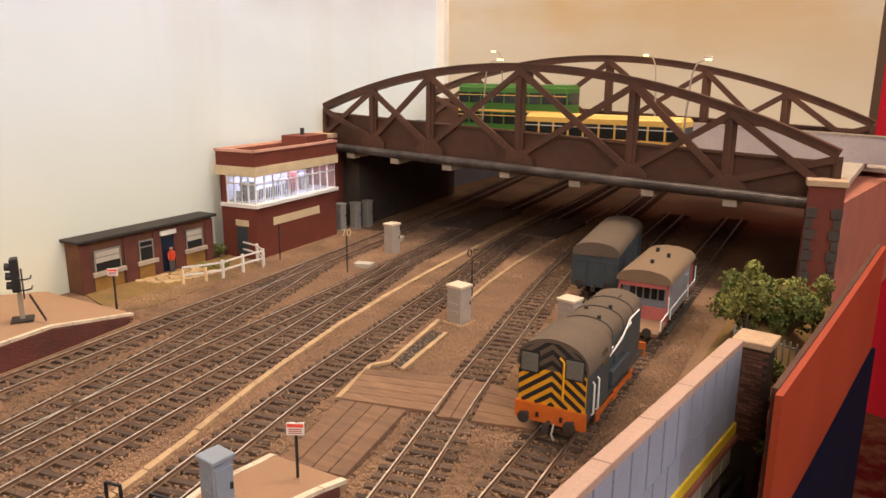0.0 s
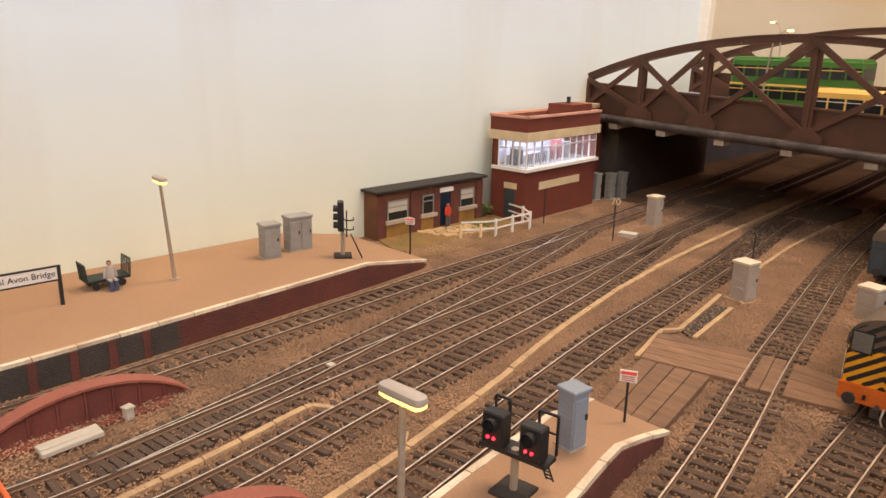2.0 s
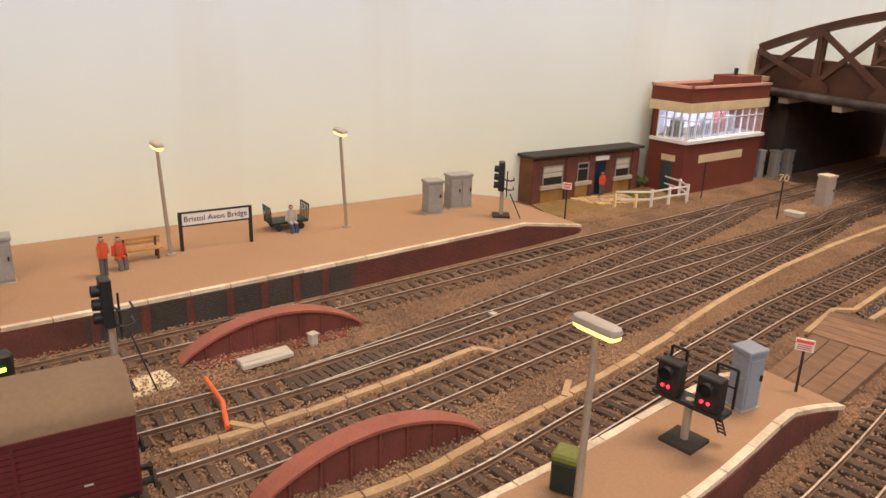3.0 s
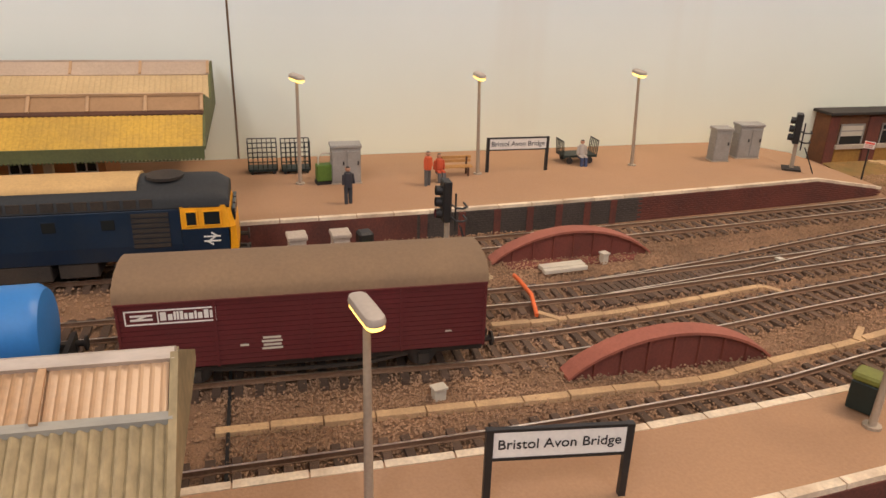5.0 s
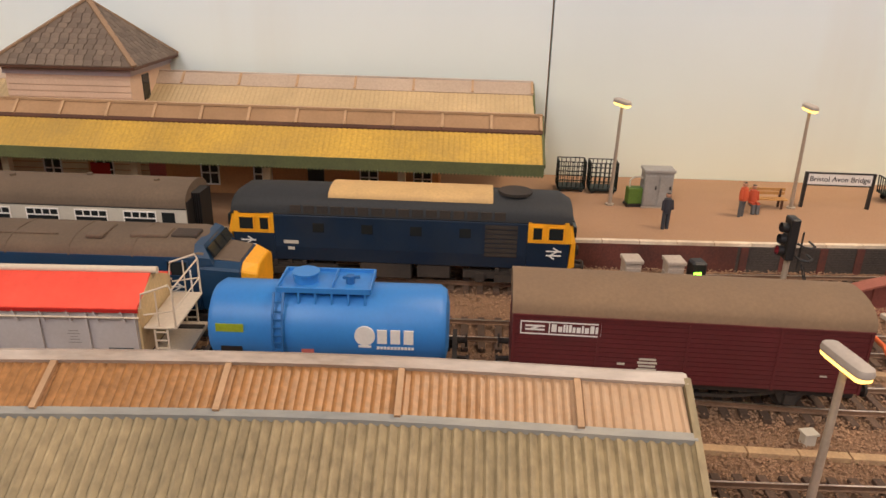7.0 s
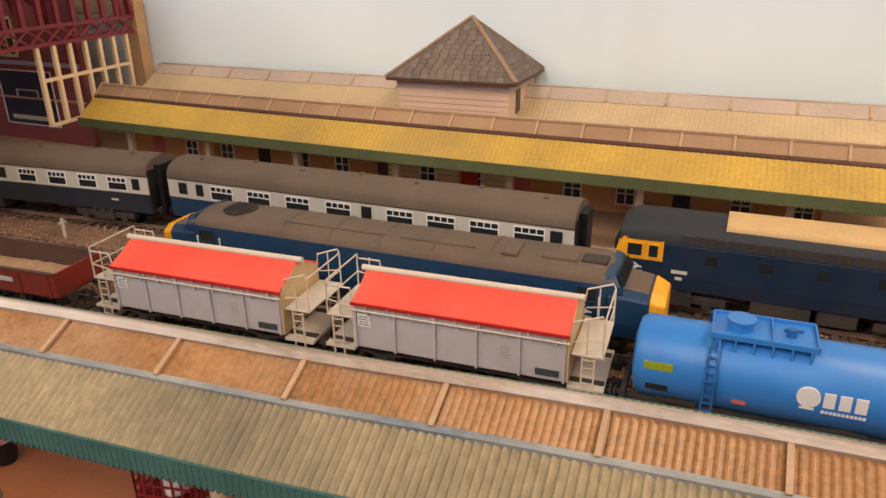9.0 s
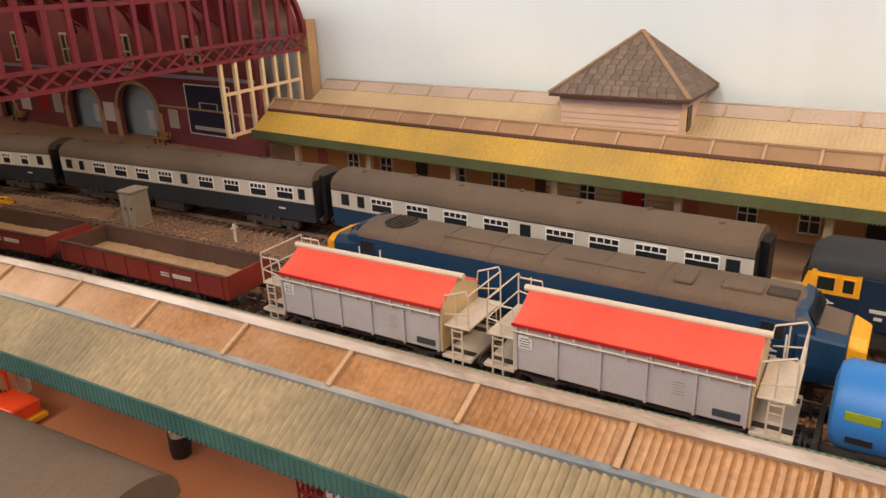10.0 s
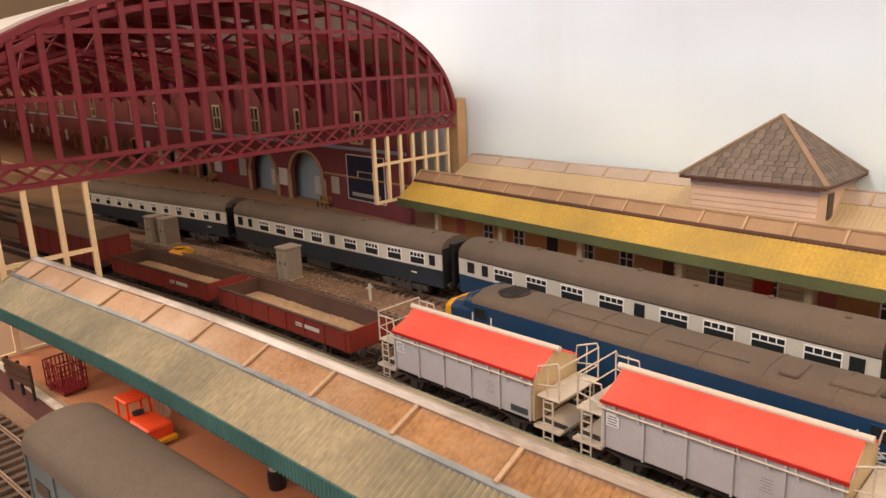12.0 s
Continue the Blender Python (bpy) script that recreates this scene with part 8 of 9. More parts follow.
def platform_lamp(x, y, z, h, deg, lean=(0, 0), label="grey platform lamp with a lit flat lantern head"):
    t = thing("platform_lamp", label, "lamp", (x, y, z, deg), group="platform lamps")
    lx, ly = lean
    bm = NB()
    tube(bm, [(0, 0, 0), (lx * 0.5, ly * 0.5, h * 0.5), (lx, ly, h)], [1.35, 1.15, 0.95], 10)
    part("post", bm, POSTGREY, t, smooth=True)
    bm = NB()
    tube(bm, [(0, 0, 0), (0, 0, 1)], 3, 10)
    part("base", bm, POSTGREY, t)
    n = 20

    def oblong(a, b, zz):
        ring = []
        for k in range(n):
            u = 2 * math.pi * k / n
            c, d = math.cos(u), math.sin(u)
            ring.append((lx + a * math.copysign(abs(c) ** 0.8, c), ly + (b - a) * (1 if d > 0.01 else -1 if d < -0.01 else 0) + a * d, h + zz))
        return ring
    bm = NB()
    loft(bm, [oblong(2.5, 8.2, 0.5), oblong(2.7, 8.5, 1.4), oblong(2.4, 8.1, 2.6), oblong(1.4, 6.6, 3.3)])
    part("lantern_hood", bm, LAMPHEAD, t, smooth=True)
    bm = NB()
    loft(bm, [oblong(1.5, 6.8, -1.3), oblong(2.4, 8.1, -0.4), oblong(2.45, 8.2, 0.5)])
    part("diffuser", bm, LAMPGLOW, t, "glowing warm diffuser", smooth=True)
    return t


platform_lamp(-492, -134, PZ, 68, 110, (0, -2))
platform_lamp(-497, -11, PZ, 68, 90, (-4, -7))
platform_lamp(-502, 111, PZ, 68, 86, (-7, -8))
platform_lamp(-187, 34, PZ, 61, 94, (1, 0))
platform_lamp(-182, -135.5, PZ, 61, 101, (0, 0))


def station_sign(x0, y0, x1, y1, z, text, zb, zt):
    deg = math.degrees(math.atan2(-(x1 - x0), (y1 - y0)))
    L = math.hypot(x1 - x0, y1 - y0)
    t = thing("station_sign", "white station name board in a black frame on two posts", "sign", ((x0 + x1) / 2, (y0 + y1) / 2, z, deg), group="station signs")
    for s in (-1, 1):
        bm = NB()
        cbox(bm, 0, s * L / 2, 0, 2.0, 2.0, zt + 0.6)
        part("post", bm, BLACK, t)
    bm = NB()
    cbox(bm, 0, 0, zb, 1.0, L - 2, zt - zb)
    b = part("board", bm, WHITE, t)
    for zz in (zb - 0.6, zt - 0.3):
        bm = NB()
        cbox(bm, 0, 0, zz, 1.5, L - 2, 0.9)
        part("frame_bar", bm, BLACK, b)
    letters("lettering", text, (L - 6) / 7.6, BLACK, b, (0.65, 0, (zb + zt) / 2), (90, 0, 90))
    return t


station_sign(-501, -3, -500, 41, PZ, "Bristol Avon Bridge", 16, 24)
station_sign(-180, -103, -175, -64, PZ, "Bristol Avon Bridge", 15, 24)


def small_sign(x, y, z, h, deg, label):
    t = thing("warning_sign", label, "sign", (x, y, z, deg), group="warning signs")
    bm = NB()
    cbox(bm, 0, 0, 0, 1.1, 1.1, h)
    part("post", bm, BLACK, t)
    bm = NB()
    cbox(bm, 0.9, 0, h - 1, 0.7, 7.5, 5.5)
    p = part("plate", bm, WHITE, t)
    bm = NB()
    cbox(bm, 1.3, 0, h + 2.6, 0.3, 6.8, 1.4)
    part("red_bar", bm, SHEET, p)
    bm = NB()
    for k in range(3):
        cbox(bm, 1.3, 0, h - 0.3 + k * 0.9, 0.3, 5.6, 0.4)
    part("text_bars", bm, BVRED, p)


small_sign(-203, 182, 10, 21, -62, "small white and red warning sign on the platform ramp")
small_sign(-480, 301, 3, 28, -60, "small white and red warning sign at the platform end")


def speed_board(x, y, text, h, deg, flip=False):
    t = thing("speed_board", "cut-out speed figures on a thin post" if not flip else "back of a cut-out speed board on a thin post", "sign", (x, y, 0, deg))
    bm = NB()
    tube(bm, [(0, 0, 0), (0, 0, h)], 0.7, 6)
    part("post", bm, CHASSIS, t)
    letters("figures", text, 9, CREAM if not flip else CHASSIS, t, (0.4, 0, h + 3), (90, 0, 90 if not flip else -90))


speed_board(-403, 483, "70", 34, -50)
speed_board(-269, 470, "20", 35, -50, True)
t = thing("marker_post", "thin dark marker post beside the signal box", "post", (-485, 485, 0))
bm = NB()
tube(bm, [(0, 0, 0), (0, 0, 36)], 0.7, 6), bar(bm, (0, -3, 26), (0, 3, 26), 0.8)
part("post", bm, CHASSIS, t)

REDGLOW, GREENGLOW = glow("red_signal_light", (1.0, 0.02, 0.04), 6.0), glow("green_signal_light", (0.3, 1.0, 0.05), 6.0)


def colour_light(x, y, z, h, deg, label, heads=1, cage=True, lit=True, foot="square", aspects=3):
    t = thing("colour_light_signal", label, "signal", (x, y, z, deg), group="signals")
    bm = NB()
    tube(bm, [(0, 0, 0), (0, 0, h)], 1.5, 10)
    part("post", bm, POSTGREY, t, smooth=True)
    bm = NB()
    cbox(bm, 0, 0, 0, 13, 13, 1.4)
    part("base_plate", bm, CHASSIS, t)
    for k in range(heads):
        x0 = (k - (heads - 1) / 2) * 15.5
        bm = NB()
        cbox(bm, x0, -1, h, 8.5 if heads == 1 else 8.8, 4.5 if heads == 1 else 5.5, 22 if heads == 1 else 12.5)
        hd = part("signal_head", bm, BLACK, t, bevel=0.5)
        for q in range(aspects if heads == 1 else 1):
            bm = NB()
            zc = h + (4 if heads == 1 else 8.4) + q * 6.2
            tube(bm, [(x0, -3, zc), (x0, -6.5, zc + 0.3)], 2.5, 10, caps=False)
            part("hood", bm, BLACK, hd, smooth=True)
            bm = NB()
            tube(bm, [(x0, -3.4, zc), (x0, -4.2, zc)], 1.7 if heads == 1 else 1.0, 10)
            part("lens", bm, REDGLOW if (lit and q == 0 and heads == 1) else WINDOW, hd, "lit red lens" if (lit and q == 0 and heads == 1) else "")
        if heads > 1:
            for dx in (-1.5, 0.9):
                bm = NB()
                tube(bm, [(x0 + dx, -3.6, h + 3.2), (x0 + dx, -4.4, h + 3.2)], 0.55, 8)
                part("route_light", bm, REDGLOW, hd)
        if cage:
            bm = NB()
            for zz in (h + 3, h + 10):
                tube(bm, [(x0 + 5, 1, zz), (x0 + 10, 2, zz), (x0 + 11.5, 5, zz), (x0 + 9, 8, zz), (x0 + 2, 8, zz)], 0.55, 6)
            tube(bm, [(x0 + 5, 3, h - 4), (x0 + 5, 3, h + 16)], 0.5, 6)
            part("ladder_cage", bm, BLACK, t, smooth=True)
    if heads > 1:
        bm = NB()
        cbox(bm, 0, 1, h - 2, 27, 8, 1.6)
        part("platform_bracket", bm, BLACK, t)
        bm = NB()
        for x0 in (-12, -6, 6, 13.4):
            bar(bm, (x0, 5, h), (x0, 5, h + 15), 0.8)
        bar(bm, (-12, 5, h + 15), (-6, 5, h + 15), 0.8), bar(bm, (6, 5, h + 15), (13.4, 5, h + 15), 0.8), bar(bm, (6, 5, h + 8), (13.4, 5, h + 8), 0.6)
        part("guard_rail", bm, BLACK, t)
    bm = NB()
    a, b = (4, 6, h - 2), (9, 14, 1)
    if heads > 1:
        a, b = (6, 7, h - 2), (9, 10, h - 14)
    for s in (-1, 1):
        bar(bm, (a[0] + s * 1.4, a[1], a[2]), (b[0] + s * 1.4, b[1], b[2]), 0.6)
    for k in range(8):
        u = (k + 0.5) / 8
        p = Vector(a).lerp(Vector(b), u)
        bar(bm, p + Vector((-1.4, 0, 0)), p + Vector((1.4, 0, 0)), 0.5)
    part("ladder", bm, BLACK, t)
    return t


colour_light(-370, -66, 0, 32, 0, "black colour light signal with ladder and looped cage", 1)
t = thing("signal_base", "pale yellow concrete base under the signal", "base", (-368, -60, 0, 10), kind="structure")
bm = NB()
cbox(bm, 0, 4, 0, 18, 26, 1.2)
part("slab", bm, CREAM, t)
colour_light(-474, 228, PZ, 20, -35, "black colour light signal on the platform end", 1, True, False)
colour_light(-195, 95, PZ, 17.5, 8, "twin-headed black signal showing red on the island platform", 2, False, True)
t = thing("ground_signal", "black ground signal with a lit green face beside the track", "signal", (-378, -108, 0, 10))
bm = NB()
cbox(bm, 0, 0, 0, 8, 8, 26)
b = part("case", bm, BLACK, t, bevel=1.2)
bm = NB()
cbox(bm, 4.2, -1.4, 19, 0.8, 4, 1.6)
part("lit_face", bm, GREENGLOW, b)

# ---- platform furniture ----
BENCHWOOD = material("varnished_bench_wood", (0.42, 0.24, 0.09), 0.6, 0, 0.2, 60, 700, 0.1)


def bench(x, y, z, deg, m, label):
    t = thing("bench", label, "bench", (x, y, z, deg))
    for k in range(3):
        bm = NB()
        cbox(bm, 3 - k * 2.2, 0, 6.4, 1.8, 24, 0.8)
        part("seat_slat", bm, m, t)
    for k in range(2):
        bm = NB()
        cbox(bm, -3.4, 0, 8.6 + k * 2.6, 0.7, 24, 2.0)
        part("back_slat", bm, m, t)
    for s in (-1, 1):
        bm = NB()
        cbox(bm, 2.6, s * 9, 0, 1.2, 1.2, 6.4), cbox(bm, -3.2, s * 9, 0, 1.2, 1.2, 12.6)
        bar(bm, (-3, s * 9, 5.6), (3, s * 9, 5.6), 1)
        part("leg_frame", bm, BROWN, t)


bench(-496, -28, PZ, 0, BENCHWOOD, "varnished wooden slat bench on the platform")
for y in (-1015, -1330, -1480):
    bench(-500 + 0.035 * (y + 858), y, PZ, 0, BENCHWOOD, "yellow-brown slat bench against the shed wall")


def wire_trolley(x, y, z, deg, m, label, sx=13, sy=19, h=22):
    t = thing("mail_trolley", label, "trolley", (x, y, z, deg), group="mail trolleys")
    bm = NB()
    cbox(bm, 0, 0, 2, sx, sy, 1.6)
    part("deck", bm, m, t)
    for (a0, b0, a1, b1) in ((-1, -1, 1, -1), (1, -1, 1, 1), (1, 1, -1, 1), (-1, 1, -1, -1)):
        bm = NB()
        A, B = Vector((a0 * sx / 2, b0 * sy / 2, 0)), Vector((a1 * sx / 2, b1 * sy / 2, 0))
        for k in range(7):
            p = A.lerp(B, k / 6)
            bar(bm, p + Vector((0, 0, 3)), p + Vector((0, 0, h)), 0.55)
        for zz in (h * 0.4, h * 0.7, h):
            bar(bm, A + Vector((0, 0, zz)), B + Vector((0, 0, zz)), 0.6)
        part("mesh_side", bm, m, t)
    for sx_ in (-1, 1):
        for sy_ in (-1, 1):
            bm = NB()
            tube(bm, [(sx_ * sx / 2.4 - 0.5, sy_ * sy / 2.6, 1.2), (sx_ * sx / 2.4 + 0.5, sy_ * sy / 2.6, 1.2)], 1.2, 8)
            part("castor", bm, BLACK, t)


DKMESH = material("dark_green_wire", (0.016, 0.026, 0.024), 0.5, 0.2, 0.2, 60, 700, 0.1)
REDMESH = material("red_wire", (0.22, 0.02, 0.025), 0.5, 0.1, 0.2, 60, 700, 0.1)
wire_trolley(-524, -157, PZ, 0, DKMESH, "dark green wire mail trolley standing empty on the platform")
wire_trolley(-522, -135, PZ, 0, DKMESH, "dark green wire mail trolley beside its twin")
wire_trolley(-121, -700, PZ, 10, REDMESH, "red wire mail trolley under the canopy", 13, 19, 18)
wire_trolley(-159, -462, PZ, 10, REDMESH, "red wire trolley loaded with white sacks", 15, 20, 14)
wire_trolley(-505, -345, PZ, 0, REDMESH, "red wire mail trolley by the station wall", 13, 22, 20)
t = thing("mail_sacks", "white mail sacks heaped in the trolley", "sacks", (-159, -462, PZ + 4))
for x, y in ((-3, -5), (3, 2), (-2, 5)):
    bm = NB()
    bmesh.ops.create_icosphere(bm, subdivisions=2, radius=4.2, matrix=Matrix.Translation((x, y, 3.5)) @ Matrix.Diagonal((1, 1.1, 0.9, 1)))
    part("sack", bm, WHITE, t, smooth=True)
t = thing("luggage_barrow", "green two-wheeled trolley with a pale hoop handle", "trolley", (-492, -118, PZ, 8))
bm = NB()
cbox(bm, 0, 0, 2, 7, 11, 11)
part("box", bm, material("bright_green_paint", (0.10, 0.17, 0.03), 0.6, 0, 0.2, 60, 700, 0.1), t, bevel=0.5)
bm = NB()
tube(bm, [(0, -4, 13), (0, -4, 18), (0, -1, 20), (0, 3, 20), (0, 5, 18)], 0.6, 6)
part("handle", bm, PALEGREY, t, smooth=True)
bm = NB()
cbox(bm, 0, 0, 0, 8, 12, 2)
part("wheel_frame", bm, BLACK, t)
t = thing("platform_trolley", "dark green flat trolley with wire ends on the platform", "trolley", (-519, 73, PZ, 0))
bm = NB()
cbox(bm, 0, 0, 5, 15, 26, 1.6)
part("deck", bm, DKMESH, t)
for s in (-1, 1):
    for k in range(6):
        bm = NB()
        bar(bm, (-7 + k * 2.8, s * 13, 5), (-7 + k * 2.8, s * 14, 17), 0.6)
        part("rack_bar", bm, DKMESH, t)
    bm = NB()
    bar(bm, (-7, s * 14, 17), (7, s * 14, 17), 0.8)
    part("rack_rail", bm, DKMESH, t)
    for sx in (-1, 1):
        bm = NB()
        tube(bm, [(sx * 6, s * 8, 2.4), (sx * 7.2, s * 8, 2.4)], 2.4, 10)
        part("wheel", bm, BLACK, t, smooth=True)
t = thing("parcel_bin", "green-lidded bin standing on the island platform", "bin", (-196, 38, PZ, 30))
bm = NB()
cbox(bm, 0, 0, 1, 9, 8, 11)
part("body", bm, DKMESH, t, bevel=0.5)
bm = NB()
cbox(bm, 0, 0, 12, 9.6, 8.6, 3)
part("lid", bm, material("olive_lid", (0.16, 0.17, 0.04), 0.6, 0, 0.2, 60, 700, 0.1), t, bevel=0.8)
for x, y in ((-153, -532), (-158, -540)):
    t = thing("milk_churn", "black barrel with a bright steel top on the platform", "barrel", (x + 2, y, PZ))
    bm = NB()
    tube(bm, [(0, 0, 0), (0, 0, 4), (0, 0, 9)], [3.6, 4.0, 3.7], 14)
    part("barrel", bm, BLACK, t, smooth=True)
    bm = NB()
    tube(bm, [(0, 0, 9), (0, 0, 11)], [3.3, 2.6], 14)
    part("lid", bm, RAILTOP, t, smooth=True)
# small orange-red tractor
t = thing("platform_tractor", "small bright red platform tractor with an open cab", "tractor", (-131, -618, PZ + 0.4, 5))
t.scale = (1.15, 1.15, 0.95)
RTR = material("tractor_red", (0.85, 0.09, 0.02), 0.45, 0, 0.1, 60, 700, 0.05)
bm = NB()
cbox(bm, 0, 6, 2.5, 11, 16, 7)
part("bonnet", bm, RTR, t, bevel=0.8)
bm = NB()
for sx in (-1, 1):
    for yy in (-12, -3):
        cbox(bm, sx * 4.8, yy, 4, 0.9, 0.9, 13)
cbox(bm, 0, -7.5, 2.5, 11, 11, 3)
part("cab_frame", bm, RTR, t)
bm = NB()
cbox(bm, 0, -7.5, 17, 11.4, 11, 1.4)
part("cab_roof", bm, RTR, t, bevel=0.5)
bm = NB()
cbox(bm, 0, 15, 1.5, 11, 3, 2)
part("bumper", bm, YELLOW, t)
for sx in (-1, 1):
    for yy in (-9, 9):
        bm = NB()
        tube(bm, [(sx * 4.6, yy, 2.6), (sx * 6.4, yy, 2.6)], 2.6, 12)
        part("wheel", bm, BLACK, t, smooth=True)
bm = NB()
tube(bm, [(0, -4, 9), (0, -4.6, 11)], 2.4, 12)
part("steering_wheel", bm, BLACK, t)

# brown low seat wall at the island platform's far end
t = thing("slatted_bench", "dark slatted bench under the canopy end", "bench", (-101, -712, PZ, 10))
for k in range(3):
    bm = NB()
    cbox(bm, 0, 0, 8 + k * 4, 1, 30, 3)
    part("slat", bm, BROWN, t)
for s in (-1, 0, 1):
    bm = NB()
    cbox(bm, -1, s * 13, 0, 1.4, 1.4, 20)
    part("leg", bm, BLACK, t)


# ---- model figures: plain simple shapes ----
def figure_paint(colour, legs, split):
    m = material("figure_paint", colour, 0.7, 0, 0.2, 160, 800, 0.05)
    n, l = m.node_tree.nodes, m.node_tree.links
    co, sep, ramp = n.new("ShaderNodeTexCoord"), n.new("ShaderNodeSeparateXYZ"), n.new("ShaderNodeValToRGB")
    fit = n.new("ShaderNodeMapRange")
    fit.inputs["From Max"].default_value = 0.025
    l.new(co.outputs["Object"], sep.inputs[0]), l.new(sep.outputs["Z"], fit.inputs["Value"]), l.new(fit.outputs["Result"], ramp.inputs["Fac"])
    ramp.color_ramp.interpolation = "CONSTANT"
    e = ramp.color_ramp.elements
    e[0].color, e[1].position, e[1].color = (*legs, 1), split / 25, (*colour, 1)
    top = e.new((split + 9.2) / 25)
    top.color = (0.42, 0.22, 0.14, 1)
    hair = e.new((split + 11.6) / 25)
    hair.color = (0.03, 0.02, 0.015, 1)
    l.new(ramp.outputs["Color"], n["Principled BSDF"].inputs["Base Color"])
    return m


def model_figure(x, y, z, deg, colour, label, sitting=False, legs=(0.035, 0.04, 0.05)):
    bm = NB()
    if sitting:
        for s in (-1, 1):
            bar(bm, (0, s * 1.6, 6.5), (5, s * 1.6, 6.5), 2.2)
            bar(bm, (5, s * 1.6, 7), (5.4, s * 1.6, 0), 2.0)
        base = 6
    else:
        for s in (-1, 1):
            tube(bm, [(0, s * 1.5, 0), (0, s * 1.4, 11)], [1.1, 1.4], 8)
        base = 10.5
    tube(bm, [(0, 0, base), (0, 0, base + 5), (0, 0, base + 9)], [2.5, 2.9, 2.2], 10)
    for s in (-1, 1):
        tube(bm, [(0, s * 3, base + 8), (0.6, s * 3.6, base + 2)], 0.9, 6)
    bmesh.ops.create_icosphere(bm, subdivisions=2, radius=1.7, matrix=Matrix.Translation((0, 0, base + 11.2)))
    ob = part("model_figure", bm, figure_paint(colour, legs, base + 0.5), None, smooth=True)
    ob.matrix_world = pose(x * S, y * S, z * S, 0, 0, deg)
    return tagged(ob, label, "figurine")


model_figure(-447, -108, PZ, 20, (0.03, 0.03, 0.04), "plain dark painted model figurine on the platform")
model_figure(-476, -52, PZ, 40, (0.55, 0.09, 0.03), "plain model figurine in orange and grey paint on the platform", legs=(0.10, 0.10, 0.10))
model_figure(-486, -42, PZ + 0.2, 10, (0.50, 0.08, 0.03), "plain model figurine in orange and grey paint, seated", True, (0.12, 0.12, 0.12))
model_figure(-510, 73, PZ, 0, (0.42, 0.38, 0.34), "plain model figurine in white and blue paint, seated on the trolley", True, (0.05, 0.07, 0.14))
model_figure(-538, 402, 1, 0, (0.60, 0.06, 0.02), "plain model figurine in orange and grey paint at the hut door", legs=(0.10, 0.09, 0.09))


# ---- road vehicles on the bridge ----
def bus(x, y, z, deg, L, W, H, low, high, double, label, roofm):
    t = thing("bus", label, "bus", (x, y, z, deg))
    h = L / 2
    bm = NB()
    loft(bm, [[(-h, -W / 2, 3), (h, -W / 2, 3), (h, W / 2, 3), (-h, W / 2, 3)], [(-h, -W / 2, H * 0.97), (h, -W / 2, H * 0.97), (h, W / 2, H * 0.97), (-h, W / 2, H * 0.97)]])
    b = part("body", bm, low, t, bevel=2.0)
    bm = NB()
    cbox(bm, 0, 0, H - 3, L - 3, W - 3, 3)
    part("roof", bm, roofm, t, bevel=1.4)
    rows = ((H * 0.28, H * 0.2), (H * 0.66, H * 0.19)) if double else ((H * 0.45, H * 0.34),)
    for z0, hh in rows:
        n = int(L / 15)
        for s in (-1, 1):
            for k in range(n):
                bm = NB()
                cbox(bm, -h + L * (k + 0.5) / n, s * (W / 2 + 0.05), z0, L / n - 2.2, 0.6, hh)
                part("window", bm, WINDOW, b)
            bm = NB()
            bar(bm, (-h + 1, s * (W / 2 + 0.3), z0 + hh * 0.75), (h - 1, s * (W / 2 + 0.3), z0 + hh * 0.75), 0.5, 0.8)
            part("window_rail", bm, high, b)
        for s in (-1, 1):
            bm = NB()
            cbox(bm, s * (h + 0.05), 0, z0, 0.6, W - 5, hh)
            part("windscreen", bm, WINDOW, b)
    bm = NB()
    for s in (-1, 1):
        cbox(bm, 0, s * (W / 2 + 0.1), H * (0.5 if double else 0.3), L - 1, 0.5, 2.2)
    part("waist_band", bm, high, b)
    for s in (-1, 1):
        for xx in (-h * 0.6, h * 0.6):
            bm = NB()
            tube(bm, [(xx, s * (W / 2 - 2), 6), (xx, s * (W / 2 + 0.4), 6)], 6, 16)
            part("wheel", bm, BLACK, t, smooth=True)


BUSG = material("bus_green", (0.055, 0.15, 0.025), 0.4, 0, 0.08, 40, 700, 0.03)
BUSY = material("bus_cream_yellow", (0.80, 0.53, 0.16), 0.4, 0, 0.08, 40, 700, 0.03)
bus(-351, 735, 106, -5.5, 138, 32, 60, BUSG, BUSY, True, "green double-deck bus with a cream band on the bridge", BUSG)
bus(-232, 682, 99, -5.5, 163, 32, 39, BUSY, WHITE, False, "cream-yellow single-deck coach on the bridge", BUSY)
t = thing("car", "small pale blue saloon car on the bridge", "car", (-452, 706, 105.5, -5.5))
CARB = material("car_blue", (0.25, 0.33, 0.42), 0.35, 0, 0.08, 40, 700, 0.03)
bm = NB()
cbox(bm, 0, 0, 3, 50, 20, 9)
bd = part("body", bm, CARB, t, bevel=1.8)
bm = NB()
loft(bm, [[(-15, -9, 12), (13, -9, 12), (13, 9, 12), (-15, 9, 12)], [(-10, -7.5, 18.5), (8, -7.5, 18.5), (8, 7.5, 18.5), (-10, 7.5, 18.5)]])
part("cabin", bm, WINDOW, bd)
bm = NB()
cbox(bm, -1, 0, 18.4, 18, 15, 1)
part("roof", bm, CARB, bd, bevel=0.4)
for s in (-1, 1):
    for xx in (-15, 15):
        bm = NB()
        tube(bm, [(xx, s * 8, 4), (xx, s * 10.3, 4)], 4, 12)
        part("wheel", bm, BLACK, t, smooth=True)


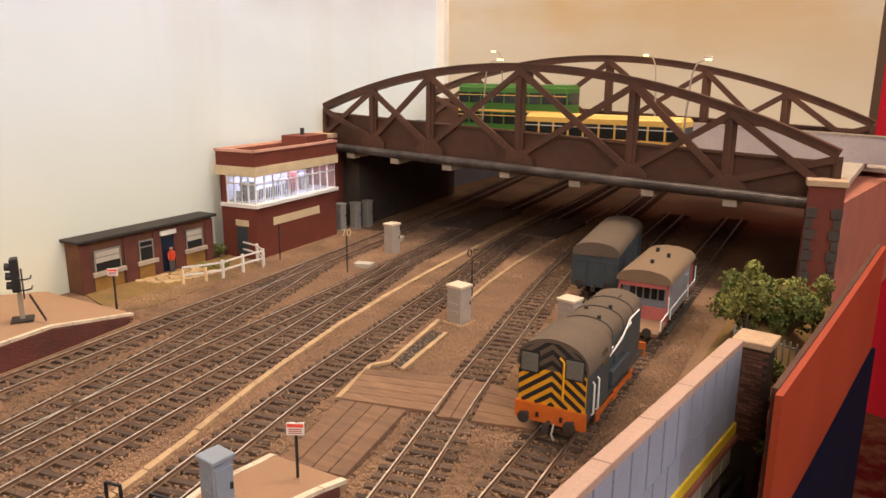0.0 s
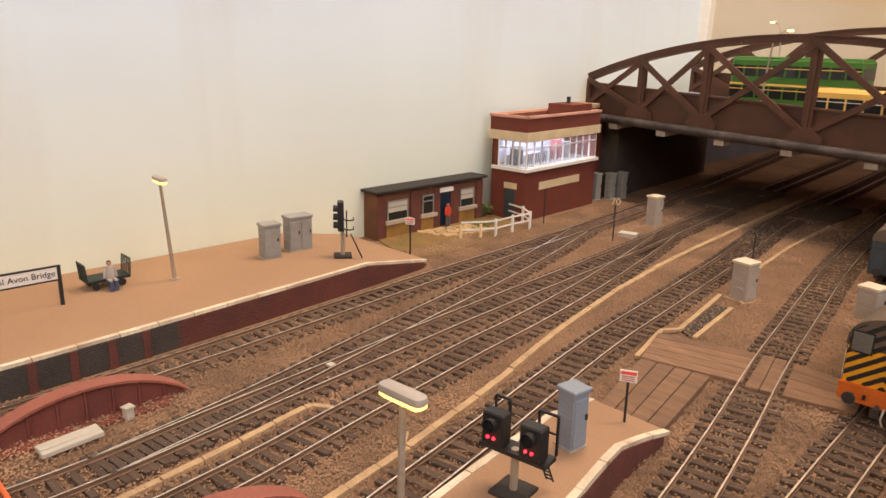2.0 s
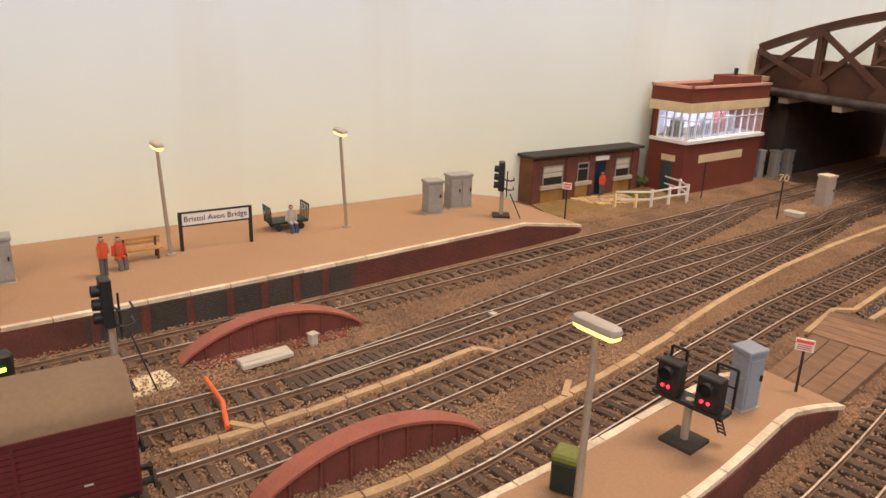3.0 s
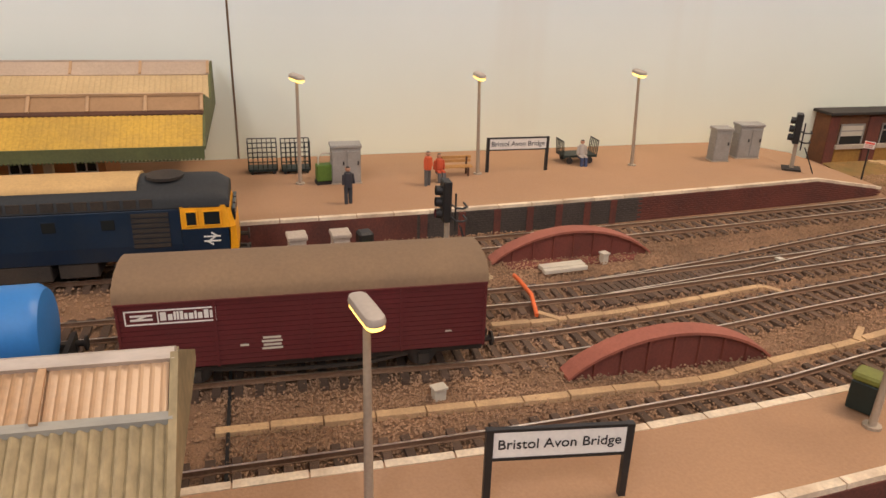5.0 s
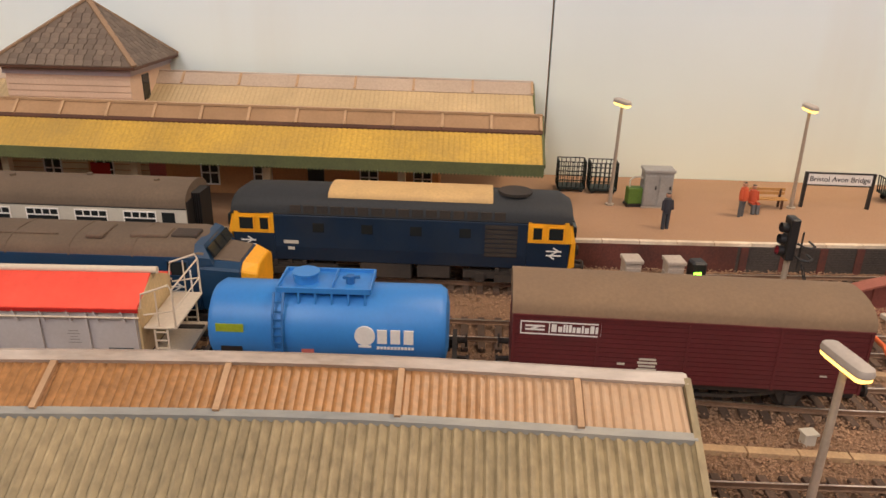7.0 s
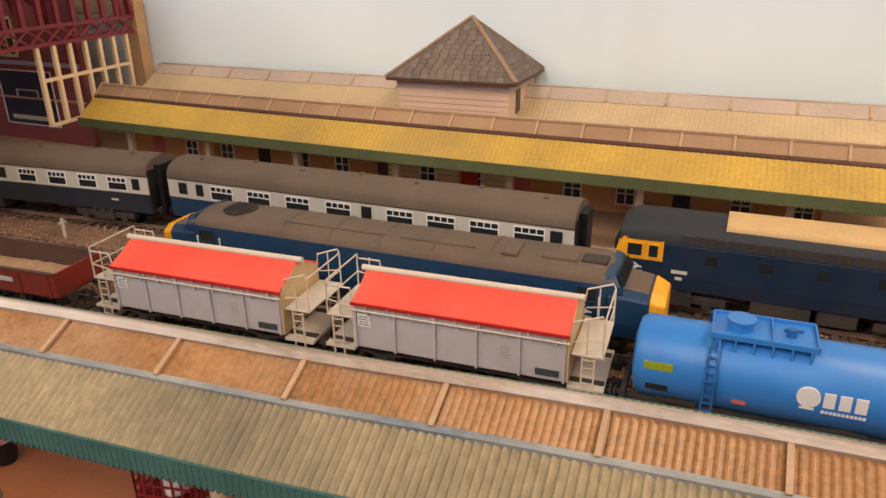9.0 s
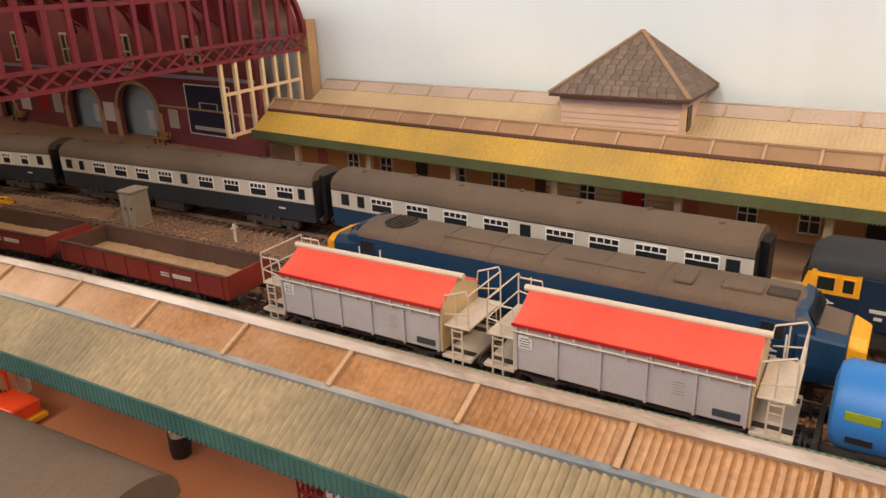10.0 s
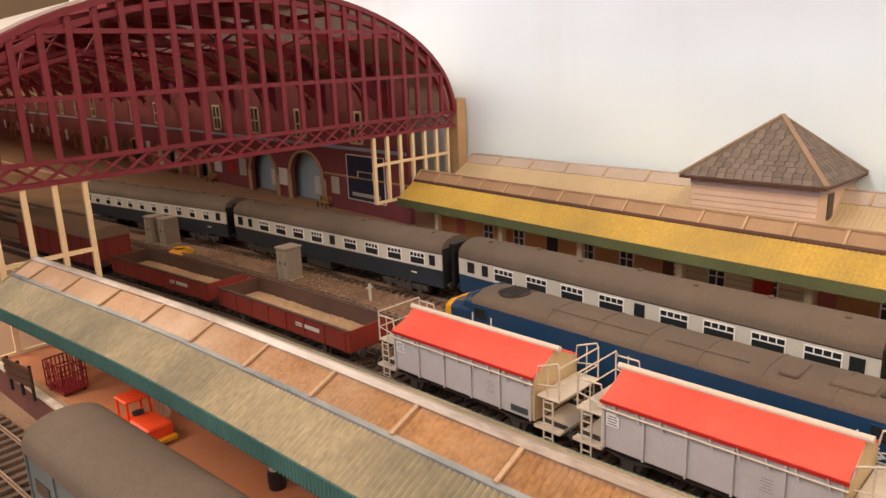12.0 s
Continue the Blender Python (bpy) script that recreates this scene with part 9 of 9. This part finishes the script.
def street_lamp(x, y, z, h, arm, label):
    t = thing("street_lamp", label, "lamp", (x, y, z), group="street lamps")
    bm = NB()
    ax, ay = arm
    tube(bm, [(0, 0, 0), (ax * 0.1, ay * 0.1, h * 0.5), (ax * 0.25, ay * 0.25, h * 0.86), (ax * 0.5, ay * 0.5, h * 0.96), (ax, ay, h)], [1.2, 0.9, 0.8, 0.7, 0.7], 8)
    part("post", bm, POSTGREY, t, smooth=True)
    bm = NB()
    cbox(bm, ax * 1.05, ay * 1.05, h - 0.5, 7, 4, 2.0)
    part("lantern", bm, LAMPHEAD, t, bevel=0.8)
    bm = NB()
    cbox(bm, ax * 1.05, ay * 1.05, h - 1.7, 5, 3, 1.3)
    part("diffuser", bm, glow("sodium_lamp", (1.0, 0.42, 0.12), 14.0), t, "glowing orange diffuser")


street_lamp(-354, 652, 101, 91, (16, 6), "thin grey street lamp with a curved arm on the bridge")
street_lamp(-149, 640, 96, 95, (15, 4), "leaning grey street lamp on the bridge")
street_lamp(-212, 800, 108, 91, (-14, 0), "lit street lamp behind the far bridge truss")
street_lamp(-398, 800, 112, 93, (-14, 0), "lit street lamp near the far bridge end")

# ---- loose ballast stones ----
def ballast(name, regions, seed):
    rnd = np.random.RandomState(seed)
    base = np.array([(1, 0, 0), (0, 1, 0), (-1, 0, 0), (0, -1, 0), (0, 0, 0.8), (0, 0, -0.6)], float)
    tri = np.array([(0, 1, 4), (1, 2, 4), (2, 3, 4), (3, 0, 4), (1, 0, 5), (2, 1, 5), (3, 2, 5), (0, 3, 5)])
    vs, fs, n0 = [], [], 0
    for x0, x1, y0, y1, n, size in regions:
        c = np.stack([rnd.uniform(x0, x1, n), rnd.uniform(y0, y1, n), rnd.uniform(0.2, 2.15, n)], 1)
        s = size * rnd.uniform(0.5, 1.25, (n, 1, 1)) * rnd.uniform(0.7, 1.3, (n, 6, 3))
        a = rnd.uniform(0, 6.28, n)
        b = base[None] * s
        r = np.stack([b[..., 0] * np.cos(a)[:, None] - b[..., 1] * np.sin(a)[:, None], b[..., 0] * np.sin(a)[:, None] + b[..., 1] * np.cos(a)[:, None], b[..., 2]], 2)
        vs.append((c[:, None] + r).reshape(-1, 3))
        fs.append((tri[None] + (n0 + 6 * np.arange(n))[:, None, None]).reshape(-1, 3))
        n0 += 6 * n
    me = bpy.data.meshes.new(name)
    me.from_pydata((np.concatenate(vs) * S).tolist(), [], np.concatenate(fs).tolist())
    me.materials.append(STONE)
    return tagged(new(name, me), "loose brown and grey ballast stones between the tracks", "ballast", kind="stuff")


ballast("ballast_stones", ((-425, -205, -180, 250, 62000, 0.66), (-440, -90, 250, 560, 52000, 0.7), (-215, -90, 90, 250, 14000, 0.66), (-430, -215, -1000, -180, 22000, 0.9), (-470, -120, 560, 900, 14000, 0.9), (-500, -440, 300, 640, 16000, 0.66), (-205, -90, 250, 420, 9000, 0.66)), 4)
